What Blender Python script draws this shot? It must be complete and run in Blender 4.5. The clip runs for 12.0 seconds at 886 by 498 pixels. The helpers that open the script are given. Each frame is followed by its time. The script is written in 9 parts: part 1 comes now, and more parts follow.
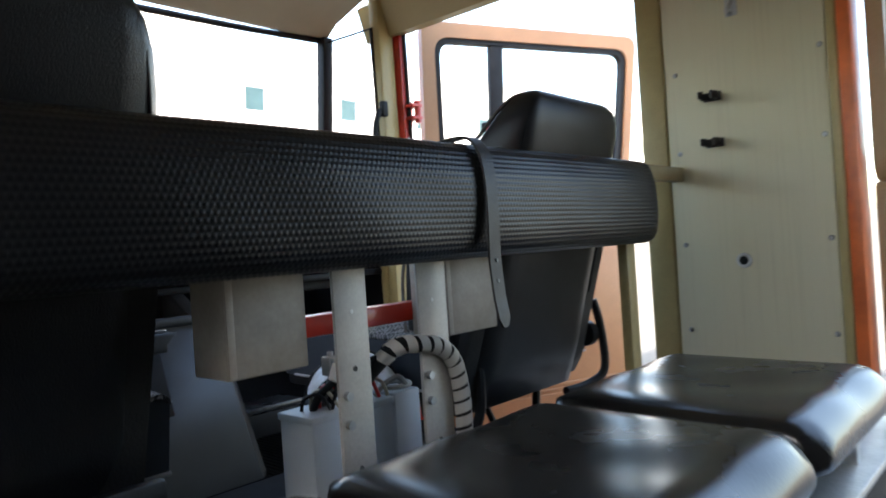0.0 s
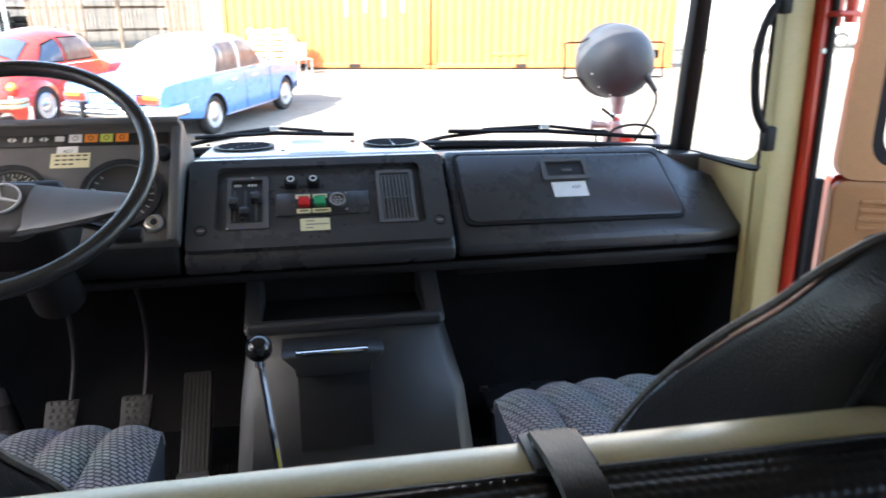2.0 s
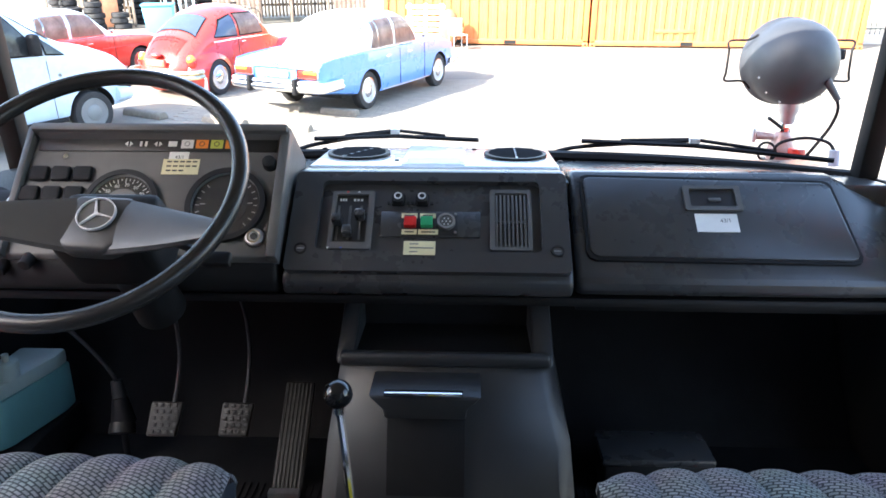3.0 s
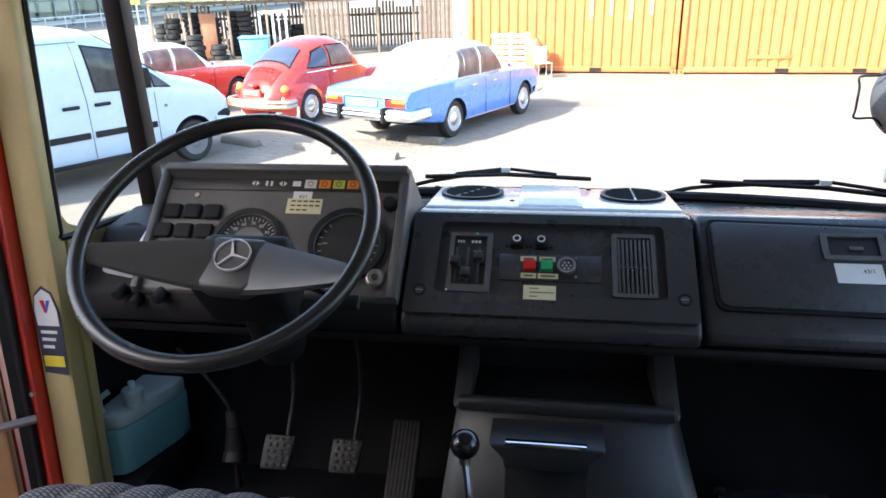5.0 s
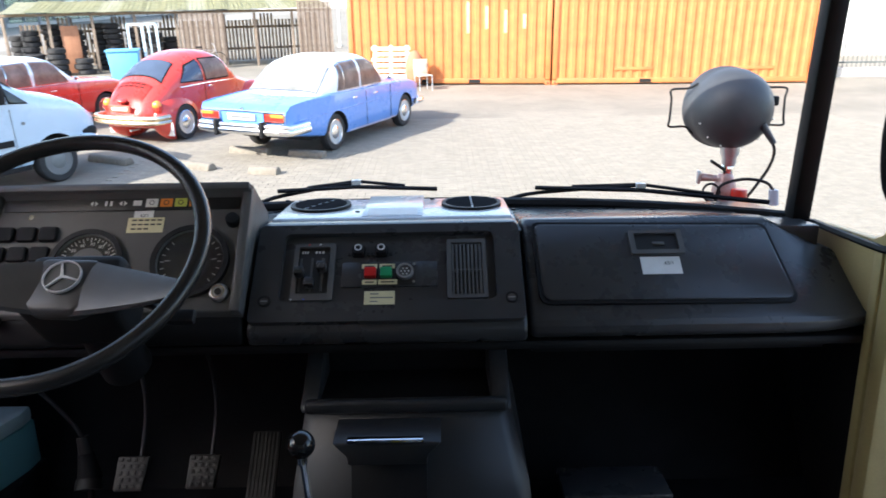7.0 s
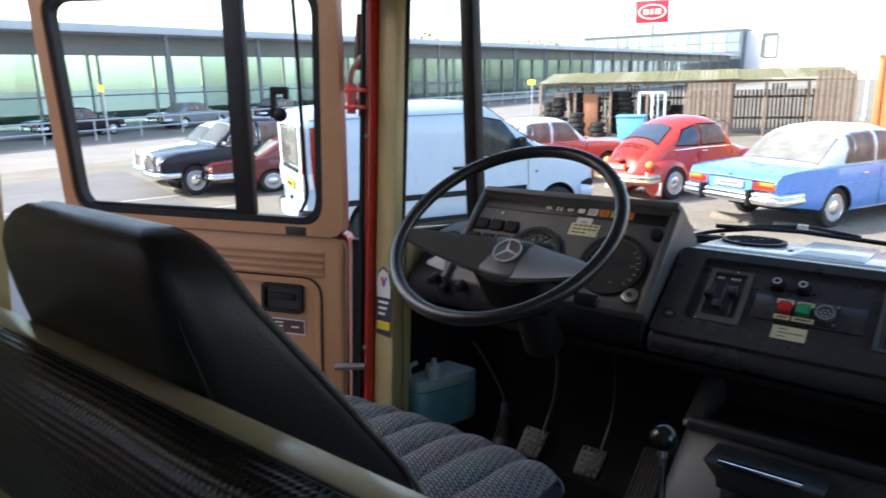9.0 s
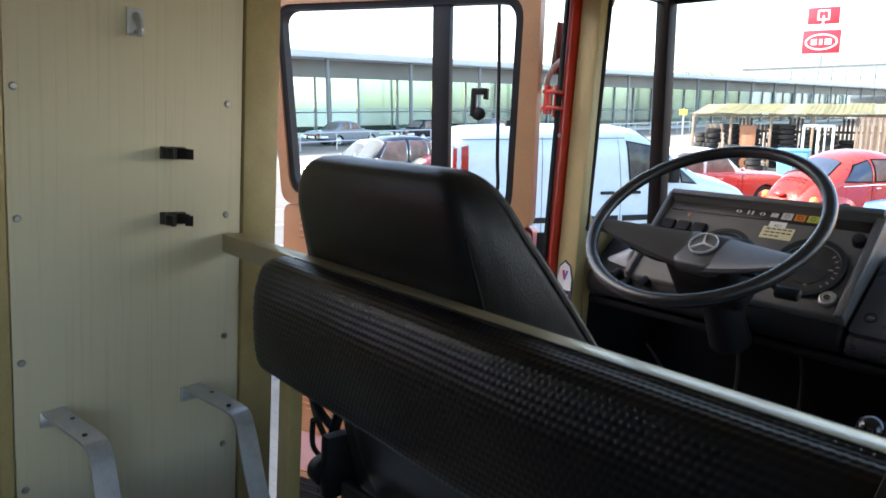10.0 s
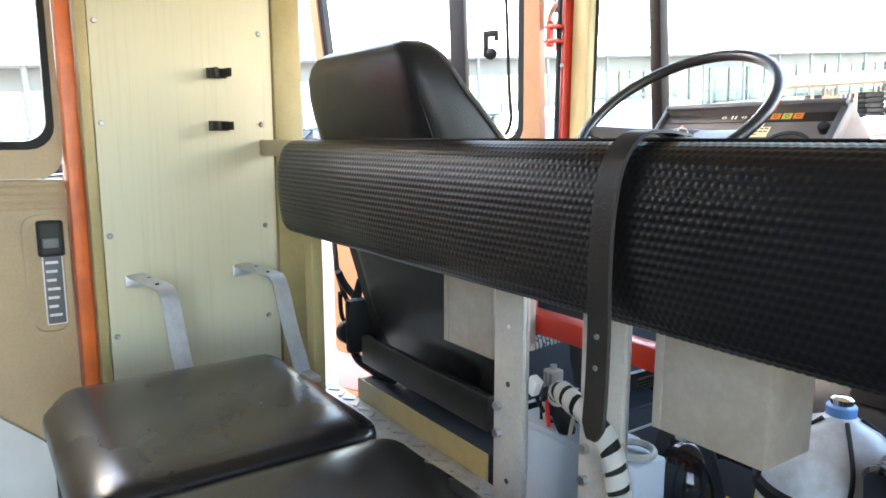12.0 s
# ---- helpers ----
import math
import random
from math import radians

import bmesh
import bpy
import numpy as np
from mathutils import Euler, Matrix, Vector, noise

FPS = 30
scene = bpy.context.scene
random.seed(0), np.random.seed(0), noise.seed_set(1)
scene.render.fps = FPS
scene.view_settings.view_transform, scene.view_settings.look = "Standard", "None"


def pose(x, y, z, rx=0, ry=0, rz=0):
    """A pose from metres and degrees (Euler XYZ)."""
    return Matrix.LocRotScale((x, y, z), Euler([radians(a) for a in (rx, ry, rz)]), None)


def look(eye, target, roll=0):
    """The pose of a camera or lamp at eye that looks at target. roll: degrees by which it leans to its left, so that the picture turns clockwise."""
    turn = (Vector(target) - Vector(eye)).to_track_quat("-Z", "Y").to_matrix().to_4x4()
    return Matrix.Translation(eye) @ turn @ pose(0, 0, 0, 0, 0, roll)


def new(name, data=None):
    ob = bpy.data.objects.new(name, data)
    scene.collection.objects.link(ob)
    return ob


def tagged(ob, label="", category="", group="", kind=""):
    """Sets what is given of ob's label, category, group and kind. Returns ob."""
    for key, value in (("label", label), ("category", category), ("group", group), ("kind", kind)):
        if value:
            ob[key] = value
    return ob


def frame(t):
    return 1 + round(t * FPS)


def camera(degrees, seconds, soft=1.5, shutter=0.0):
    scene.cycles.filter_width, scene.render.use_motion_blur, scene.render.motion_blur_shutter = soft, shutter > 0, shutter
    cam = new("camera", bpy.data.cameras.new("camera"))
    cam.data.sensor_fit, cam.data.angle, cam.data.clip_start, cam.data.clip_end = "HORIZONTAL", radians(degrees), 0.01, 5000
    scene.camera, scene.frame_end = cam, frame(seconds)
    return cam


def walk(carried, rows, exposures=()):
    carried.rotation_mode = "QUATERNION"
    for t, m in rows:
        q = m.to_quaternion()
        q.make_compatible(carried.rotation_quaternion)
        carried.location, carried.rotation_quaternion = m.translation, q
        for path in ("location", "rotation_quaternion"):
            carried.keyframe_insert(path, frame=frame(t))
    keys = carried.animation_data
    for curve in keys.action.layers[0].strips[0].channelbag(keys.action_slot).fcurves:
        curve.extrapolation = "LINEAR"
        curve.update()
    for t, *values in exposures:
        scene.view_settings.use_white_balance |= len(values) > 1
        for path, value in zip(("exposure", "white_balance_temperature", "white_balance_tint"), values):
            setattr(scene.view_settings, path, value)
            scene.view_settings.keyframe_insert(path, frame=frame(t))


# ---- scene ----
cam = camera(64.8, 12.0, soft=1.6, shutter=0.3)
# the parked truck stands nose-down on the sloping yard: everything of the cab is built level and then leaned by this
TILT = Matrix.Rotation(radians(-4.5), 4, "X")
PATH = [
    (0, (-0.726, -0.897, 0.823), (0.752, 0.451, 0.814), -3.8),
    (0.5, (-0.48, -0.868, 1.033), (0.703, 0.719, 0.747), -6.3),
    (1, (-0.177, -0.764, 1.111), (0.725, 0.971, 0.689), -5.3),
    (1.5, (-0.076, -0.609, 1.201), (0.482, 1.245, 0.701), -3.7),
    (2, (-0.005, -0.509, 1.244), (0.334, 1.378, 0.674), -0.3),
    (2.5, (0.074, -0.409, 1.271), (0.021, 1.509, 0.708), 0.1),
    (3, (0.079, -0.332, 1.305), (0.008, 1.563, 0.671), -0.0),
    (3.5, (0.068, -0.301, 1.328), (-0.036, 1.592, 0.692), -0.1),
    (3.7, (0.056, -0.298, 1.331), (-0.093, 1.597, 0.708), -0.4),
    (5.3, (-0.01, -0.322, 1.334), (-0.306, 1.574, 0.773), -0.7),
    (5.5, (-0.008, -0.328, 1.333), (-0.282, 1.572, 0.772), -0.8),
    (6, (0.017, -0.343, 1.33), (-0.137, 1.574, 0.781), -1.4),
    (6.5, (0.06, -0.363, 1.335), (0.073, 1.564, 0.801), -1.5),
    (6.7, (0.081, -0.374, 1.355), (0.152, 1.547, 0.801), -1.4),
    (8.3, (0.19, -0.442, 1.288), (-0.687, 1.322, 0.942), 1.4),
    (8.5, (0.205, -0.478, 1.285), (-0.772, 1.234, 0.944), -0.0),
    (9, (0.264, -0.485, 1.26), (-0.95, 1.064, 0.904), 1.3),
    (9.5, (0.25, -0.577, 1.245), (-1.154, 0.803, 0.889), 1.3),
    (10, (0.251, -0.681, 1.179), (-1.245, 0.611, 0.878), 3.5),
    (10.5, (0.285, -0.685, 1.067), (-1.161, 0.654, 0.727), 2.1),
    (11, (0.352, -0.664, 1.005), (-1.17, 0.582, 0.642), -0.3),
    (11.5, (0.479, -0.68, 0.999), (-1.109, 0.479, 0.634), 0.9),
    (12, (0.6, -0.725, 0.989), (-1.03, 0.391, 0.675), -0.0),
]
EXPO = [
    (0.0, 3.05, 7000, 10), (0.5, 3.62, 7000, 10), (1.0, 3.20, 6950, 10), (2.0, 3.30, 6750, 10), (3.7, 3.25, 6500, 10), (5.3, 2.58, 6550, 10), (6.7, 2.36, 6500, 10), (8.3, 1.88, 6450, 10), (9.5, 2.27, 6700, 10), (10.5, 3.12, 7000, 10), (11.0, 3.95, 7200, 10), (11.4, 4.22, 7200, 10), (12.0, 4.42, 7350, 10),
]
walk(cam, [(t, TILT @ look(eye, target, roll)) for t, eye, target, roll in PATH], EXPO)

# ---- daylight ----
world = bpy.data.worlds.new("world")
scene.world = world
world.use_nodes = True
nt = world.node_tree
sky = nt.nodes.new("ShaderNodeTexSky")
sky.sky_type = "NISHITA"
sky.sun_disc = False
SUN_EL, SUN_AZ = 33.0, -130.0     # degrees above the horizon, and clockwise from +y
sky.sun_elevation, sky.sun_rotation = radians(SUN_EL), radians(SUN_AZ)
sky.air_density, sky.dust_density, sky.ozone_density = 1.0, 1.6, 1.0
nt.links.new(sky.outputs["Color"], nt.nodes["Background"].inputs["Color"])
nt.nodes["Background"].inputs["Strength"].default_value = 0.15
sun = new("sun", bpy.data.lights.new("sun", "SUN"))
sun.data.energy, sun.data.angle, sun.data.color = 2.7, radians(0.6), (1.0, 0.96, 0.91)
_a, _e = radians(SUN_AZ), radians(SUN_EL)
sun.matrix_world = look((0, 0, 30), Vector((0, 0, 30)) - Vector((math.sin(_a) * math.cos(_e), math.cos(_a) * math.cos(_e), math.sin(_e))))

# ---- materials ----
def mat(name, color, rough=0.6, metal=0.0, var=0.12, scale=6.0, grain=0.0, gscale=220.0, bump=0.0, bscale=None, rvar=0.08, color2=None, spec=0.5, coat=0.0, detail=4.0):
    """A painted, moulded or raw surface: colour drifting at a large and a small scale, uneven gloss and fine relief."""
    m = bpy.data.materials.new(name)
    m.use_nodes = True
    n, l = m.node_tree.nodes, m.node_tree.links
    b = n["Principled BSDF"]
    tc = n.new("ShaderNodeTexCoord")
    big = n.new("ShaderNodeTexNoise")
    big.inputs["Scale"].default_value, big.inputs["Detail"].default_value, big.inputs["Roughness"].default_value = scale, detail, 0.65
    l.new(tc.outputs["Object"], big.inputs["Vector"])
    ramp = n.new("ShaderNodeMapRange")
    ramp.inputs["From Min"].default_value, ramp.inputs["From Max"].default_value = 0.3, 0.7
    l.new(big.outputs["Fac"], ramp.inputs["Value"])
    mix = n.new("ShaderNodeMix")
    mix.data_type = "RGBA"
    c1 = [min(1, c * (1 + var)) for c in color]
    c2 = list(color2) if color2 else [c * (1 - var) for c in color]
    mix.inputs["A"].default_value, mix.inputs["B"].default_value = (*c1, 1), (*c2, 1)
    l.new(ramp.outputs["Result"], mix.inputs["Factor"])
    out = mix.outputs["Result"]
    small = n.new("ShaderNodeTexNoise")
    small.inputs["Scale"].default_value, small.inputs["Detail"].default_value = gscale, 2.0
    l.new(tc.outputs["Object"], small.inputs["Vector"])
    if grain:
        g = n.new("ShaderNodeMix")
        g.data_type, g.blend_type = "RGBA", "MULTIPLY"
        g.inputs["Factor"].default_value = 1.0
        gr = n.new("ShaderNodeMapRange")
        gr.inputs["To Min"].default_value, gr.inputs["To Max"].default_value = 1 - grain, 1 + grain
        gr.inputs["From Min"].default_value, gr.inputs["From Max"].default_value = 0.3, 0.7
        l.new(small.outputs["Fac"], gr.inputs["Value"])
        l.new(out, g.inputs["A"])
        l.new(gr.outputs["Result"], g.inputs["B"])
        out = g.outputs["Result"]
    l.new(out, b.inputs["Base Color"])
    rr = n.new("ShaderNodeMapRange")
    rr.inputs["To Min"].default_value, rr.inputs["To Max"].default_value = max(0.02, rough - rvar), min(1, rough + rvar)
    l.new(big.outputs["Fac"], rr.inputs["Value"])
    l.new(rr.outputs["Result"], b.inputs["Roughness"])
    b.inputs["Metallic"].default_value = metal
    b.inputs["Specular IOR Level"].default_value = spec
    b.inputs["Coat Weight"].default_value = coat
    b.inputs["Coat Roughness"].default_value = 0.08
    if bump:
        bp = n.new("ShaderNodeBump")
        bp.inputs["Strength"].default_value, bp.inputs["Distance"].default_value = bump, 0.002
        src = small
        if bscale:
            src = n.new("ShaderNodeTexNoise")
            src.inputs["Scale"].default_value, src.inputs["Detail"].default_value = bscale, 3.0
            l.new(tc.outputs["Object"], src.inputs["Vector"])
        l.new(src.outputs["Fac"], bp.inputs["Height"])
        l.new(bp.outputs["Normal"], b.inputs["Normal"])
    return m


# ---- building helpers ----
BASE = {}


def thing(name, label, category, base=(0, 0, 0), group="", kind="", cab=True, turn=None):
    """An empty at the base of a thing. Parts are modelled where they stand in the cab (or in the yard) and hang from it."""
    ob = new(name)
    ob.empty_display_size = 0.05
    m = Matrix.Translation(base)
    ob.matrix_world = TILT @ m if cab else (turn if turn is not None else m)
    BASE[ob.name] = Vector(base) if turn is None else Vector((0, 0, 0))
    return tagged(ob, label, category, group, kind)


def mesh_of(name, bm, material, smooth=True, angle=40):
    bmesh.ops.recalc_face_normals(bm, faces=bm.faces[:])
    me = bpy.data.meshes.new(name)
    for f in bm.faces:
        f.smooth = smooth
    if smooth:
        lim = math.cos(radians(angle))
        for e in bm.edges:
            if len(e.link_faces) == 2 and e.link_faces[0].normal.dot(e.link_faces[1].normal) < lim:
                e.smooth = False
    bm.to_mesh(me)
    bm.free()
    for mt in (material if isinstance(material, (list, tuple)) else [material]):
        me.materials.append(mt)
    return me


def part(name, bm, material, parent, label="", smooth=True, angle=40):
    """One mesh under a thing, or under one of its parts."""
    me = mesh_of(name, bm, material, smooth, angle)
    base = BASE[parent.name]
    me.transform(Matrix.Translation(-base))
    ob = new(name, me)
    ob.parent = parent
    BASE[ob.name] = base
    return tagged(ob, label)


def solid(name, bm, material, label, category, kind="", group="", cab=True, smooth=True, angle=40):
    """A thing that is one mesh."""
    ob = new(name, mesh_of(name, bm, material, smooth, angle))
    ob.matrix_world = TILT if cab else Matrix.Identity(4)
    BASE[ob.name] = Vector((0, 0, 0))
    return tagged(ob, label, category, group, kind)


def B():
    return bmesh.new()


def merge(bm, other, m=None):
    me = bpy.data.meshes.new("t")
    other.to_mesh(me)
    other.free()
    if m is not None:
        me.transform(m)
    bm.from_mesh(me)
    bpy.data.meshes.remove(me)
    return bm


def box(x0, x1, y0, y1, z0, z1, bev=0.0, seg=2, bm=None, m=None):
    b = B()
    bmesh.ops.create_cube(b, size=1)
    for v in b.verts:
        v.co = ((x0 + x1) / 2 + v.co.x * (x1 - x0), (y0 + y1) / 2 + v.co.y * (y1 - y0), (z0 + z1) / 2 + v.co.z * (z1 - z0))
    if bev:
        bmesh.ops.bevel(b, geom=b.edges[:], offset=bev, segments=seg, profile=0.5, affect="EDGES")
    if m is not None:
        bmesh.ops.transform(b, matrix=m, verts=b.verts)
    return merge(bm, b) if bm is not None else b


def prism(pts, axis, a0, a1, bev=0.0, seg=2, bm=None, m=None):
    """A closed outline pushed along one axis. pts: (y, z) for "x", (x, z) for "y", (x, y) for "z"."""
    b = B()
    def co(p, a):
        return {"x": (a, p[0], p[1]), "y": (p[0], a, p[1]), "z": (p[0], p[1], a)}[axis]
    lo = [b.verts.new(co(p, a0)) for p in pts]
    hi = [b.verts.new(co(p, a1)) for p in pts]
    b.faces.new(lo)
    b.faces.new(hi[::-1])
    for i in range(len(pts)):
        j = (i + 1) % len(pts)
        b.faces.new((lo[j], lo[i], hi[i], hi[j]))
    if bev:
        bmesh.ops.recalc_face_normals(b, faces=b.faces[:])
        bmesh.ops.bevel(b, geom=b.edges[:], offset=bev, segments=seg, profile=0.5, affect="EDGES")
    if m is not None:
        bmesh.ops.transform(b, matrix=m, verts=b.verts)
    return merge(bm, b) if bm is not None else b


def cyl(p0, p1, r, r2=None, seg=20, bev=0.0, bm=None, m=None):
    b = B()
    p0, p1 = Vector(p0), Vector(p1)
    bmesh.ops.create_cone(b, cap_ends=True, segments=seg, radius1=r, radius2=r if r2 is None else r2, depth=(p1 - p0).length)
    if bev:
        bmesh.ops.bevel(b, geom=[e for e in b.edges if any(len(f.verts) > 4 for f in e.link_faces)], offset=bev, segments=2, profile=0.5, affect="EDGES")
    q = (p1 - p0).to_track_quat("Z", "Y").to_matrix().to_4x4()
    bmesh.ops.transform(b, matrix=Matrix.Translation((p0 + p1) / 2) @ q, verts=b.verts)
    if m is not None:
        bmesh.ops.transform(b, matrix=m, verts=b.verts)
    return merge(bm, b) if bm is not None else b


def ball(c, r, seg=24, rings=14, bm=None, sc=(1, 1, 1), m=None):
    b = B()
    bmesh.ops.create_uvsphere(b, u_segments=seg, v_segments=rings, radius=r)
    for v in b.verts:
        v.co = Vector((v.co.x * sc[0], v.co.y * sc[1], v.co.z * sc[2])) + Vector(c)
    if m is not None:
        bmesh.ops.transform(b, matrix=m, verts=b.verts)
    return merge(bm, b) if bm is not None else b


def smooth_line(pts, n=8, closed=False):
    """Catmull-Rom points through pts."""
    P = [Vector(p) for p in pts]
    out, k = [], len(P)
    for i in range(k if closed else k - 1):
        a, b, c, d = (P[(i + j) % k] for j in (-1, 0, 1, 2)) if closed else (P[max(i - 1, 0)], P[i], P[i + 1], P[min(i + 2, k - 1)])
        for s in range(n):
            t = s / n
            out.append(0.5 * ((2 * b) + (c - a) * t + (2 * a - 5 * b + 4 * c - d) * t * t + (3 * b - a - 3 * c + d) * t ** 3))
    if not closed:
        out.append(P[-1])
    return out


def tube(pts, r, seg=8, closed=False, bm=None, m=None, flat=None):
    """A rod bent along pts. r: radius or a list of radii. flat: (half width, half thickness, up) for a strip."""
    b = B()
    P = [Vector(p) for p in pts]
    n = len(P)
    rings, nrm = [], None
    for i in range(n):
        d = (P[(i + 1) % n] - P[i - 1]) if closed else (P[min(i + 1, n - 1)] - P[max(i - 1, 0)])
        d.normalize()
        if flat:
            s = d.cross(Vector(flat[2])).normalized()
            u = s.cross(d).normalized()
            w, t = flat[0], flat[1]
            rings.append([b.verts.new(P[i] + s * a + u * c) for a, c in ((-w, -t), (w, -t), (w, t), (-w, t))])
            continue
        if nrm is None:
            nrm = d.orthogonal().normalized()
        nrm = (nrm - d * nrm.dot(d)).normalized()
        o = d.cross(nrm)
        rr = r[i] if isinstance(r, (list, tuple)) else r
        rings.append([b.verts.new(P[i] + (nrm * math.cos(2 * math.pi * k / seg) + o * math.sin(2 * math.pi * k / seg)) * rr) for k in range(seg)])
    k = len(rings[0])
    for i in range(n if closed else n - 1):
        a, c = rings[i], rings[(i + 1) % n]
        sh = 0
        if closed and i == n - 1:
            sh = min(range(k), key=lambda s: (c[s].co - a[0].co).length)
        for j in range(k):
            b.faces.new((a[j], a[(j + 1) % k], c[(j + 1 + sh) % k], c[(j + sh) % k]))
    if not closed:
        b.faces.new(rings[0][::-1])
        b.faces.new(rings[-1])
    if m is not None:
        bmesh.ops.transform(b, matrix=m, verts=b.verts)
    return merge(bm, b) if bm is not None else b


def ring_points(c, r, axis_u, axis_v, n=48, ru=None):
    c, u, v = Vector(c), Vector(axis_u), Vector(axis_v)
    return [c + u * (math.cos(2 * math.pi * i / n) * (ru or r)) + v * (math.sin(2 * math.pi * i / n) * r) for i in range(n)]


def rrect(x0, x1, y0, y1, r, n=5):
    """The outline of a rectangle with rounded corners."""
    out = []
    for cx, cy, a in ((x1 - r, y1 - r, 0), (x0 + r, y1 - r, 90), (x0 + r, y0 + r, 180), (x1 - r, y0 + r, 270)):
        for i in range(n + 1):
            t = radians(a + 90 * i / n)
            out.append((cx + r * math.cos(t), cy + r * math.sin(t)))
    return out


def holed(outer, inner, axis, a0, a1, bm=None, m=None):
    """A plate with one opening: both outlines have the same number of points and run the same way."""
    b = B()
    def co(p, a):
        return {"x": (a, p[0], p[1]), "y": (p[0], a, p[1]), "z": (p[0], p[1], a)}[axis]
    L = [[b.verts.new(co(p, a)) for p in o] for o in (outer, inner) for a in (a0, a1)]
    n = len(outer)
    for i in range(n):
        j = (i + 1) % n
        b.faces.new((L[0][i], L[0][j], L[2][j], L[2][i]))
        b.faces.new((L[1][i], L[1][j], L[3][j], L[3][i]))
        b.faces.new((L[0][i], L[0][j], L[1][j], L[1][i]))
        b.faces.new((L[2][i], L[2][j], L[3][j], L[3][i]))
    if m is not None:
        bmesh.ops.transform(b, matrix=m, verts=b.verts)
    return merge(bm, b) if bm is not None else b

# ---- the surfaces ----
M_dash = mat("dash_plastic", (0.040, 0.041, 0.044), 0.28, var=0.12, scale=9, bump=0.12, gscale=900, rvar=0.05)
# darker copy of the dash plastic: shade low in the cab is in the colour
M_dash_shade = mat("dash_plastic_shaded", (0.010, 0.010, 0.011), 0.6, var=0.15, scale=7, bump=0.2, gscale=700, spec=0.2)
M_block = mat("instrument_plastic", (0.088, 0.085, 0.082), 0.50, var=0.10, scale=12, bump=0.2, gscale=1100)
M_rubber = mat("black_rubber", (0.011, 0.011, 0.012), 0.7, var=0.2, scale=14, bump=0.2, gscale=400, spec=0.25)
M_vinyl = mat("black_vinyl", (0.010, 0.010, 0.012), 0.36, var=0.2, scale=8, bump=0.30, gscale=420, rvar=0.12, spec=0.4)
M_vinyl_gloss = mat("worn_seat_vinyl", (0.010, 0.010, 0.0105), 0.27, var=0.15, scale=3, bump=0.08, gscale=160, rvar=0.07, spec=0.5)
M_weave = mat("embossed_vinyl", (0.006, 0.006, 0.0075), 0.34, var=0.15, scale=6, rvar=0.08, spec=0.36)
M_wheel = mat("wheel_plastic", (0.020, 0.020, 0.021), 0.25, var=0.1, scale=15, bump=0.12, gscale=1500)
M_spoke = mat("spoke_plastic", (0.055, 0.054, 0.054), 0.34, var=0.1, scale=12, bump=0.15, gscale=1500)
M_rail = mat("rail_paint", (0.42, 0.34, 0.18), 0.32, var=0.12, scale=6, grain=0.05, gscale=260, coat=0.25, color2=(0.38, 0.32, 0.19))
M_olive = mat("beige_paint", (0.44, 0.345, 0.155), 0.42, var=0.10, scale=5, grain=0.05, gscale=260, bump=0.05, color2=(0.37, 0.29, 0.125))
M_pillar = mat("pillar_beige", (0.46, 0.365, 0.165), 0.45, var=0.07, scale=4, grain=0.04, bump=0.05)
M_brown = mat("door_brown", (0.43, 0.215, 0.095), 0.40, var=0.08, scale=4, grain=0.05, gscale=180, bump=0.05, color2=(0.38, 0.19, 0.085))
M_tan = mat("door_tan", (0.46, 0.33, 0.19), 0.42, var=0.08, scale=4, grain=0.05, gscale=180, bump=0.05)
M_red = mat("signal_red", (0.62, 0.035, 0.018), 0.32, var=0.12, scale=7, bump=0.04, coat=0.3)
M_orange_jamb = mat("jamb_orange", (0.80, 0.17, 0.035), 0.35, var=0.15, scale=8, color2=(0.55, 0.11, 0.03))
M_seal = mat("window_rubber", (0.009, 0.009, 0.010), 0.55, var=0.2, scale=20, spec=0.25)
M_alu = mat("aluminium", (0.62, 0.62, 0.62), 0.38, metal=0.85, var=0.08, scale=18, grain=0.06, gscale=300)
M_alu_dull = mat("dull_aluminium", (0.50, 0.475, 0.44), 0.55, metal=0.35, var=0.10, scale=9, grain=0.05, gscale=200)
M_chrome = mat("chrome", (0.85, 0.85, 0.86), 0.10, metal=1.0, var=0.03, rvar=0.04)
M_silver = mat("silver_trim", (0.72, 0.72, 0.73), 0.42, metal=0.2, var=0.05, scale=30)
M_dial_light = mat("dial_disc", (0.20, 0.21, 0.215), 0.55, var=0.05)
M_steel = mat("steel", (0.45, 0.45, 0.46), 0.35, metal=0.9, var=0.12, scale=30)
M_grey_box = mat("light_grey_paint", (0.36, 0.41, 0.47), 0.45, var=0.06, scale=6, bump=0.05)
M_white = mat("white_plastic", (0.74, 0.73, 0.70), 0.45, var=0.06, scale=10)
M_paper = mat("yellowed_paper", (0.66, 0.60, 0.36), 0.7, var=0.06, scale=40)
M_label = mat("white_label", (0.72, 0.72, 0.70), 0.6, var=0.04, scale=40)
M_ink = mat("dark_ink", (0.03, 0.03, 0.03), 0.6, var=0.1)
M_lamp_orange = mat("lamp_orange", (0.75, 0.22, 0.03), 0.4, var=0.05)
M_lamp_green = mat("lamp_green", (0.50, 0.55, 0.10), 0.4, var=0.05)
M_btn_red = mat("button_red", (0.60, 0.02, 0.02), 0.3, var=0.05)
M_btn_green = mat("button_green", (0.02, 0.30, 0.12), 0.3, var=0.05)
M_grille = mat("grille_black", (0.010, 0.010, 0.011), 0.5, var=0.1)
M_plate = mat("chequer_plate", (0.50, 0.50, 0.49), 0.42, metal=0.7, var=0.15, scale=11, grain=0.08, gscale=150)
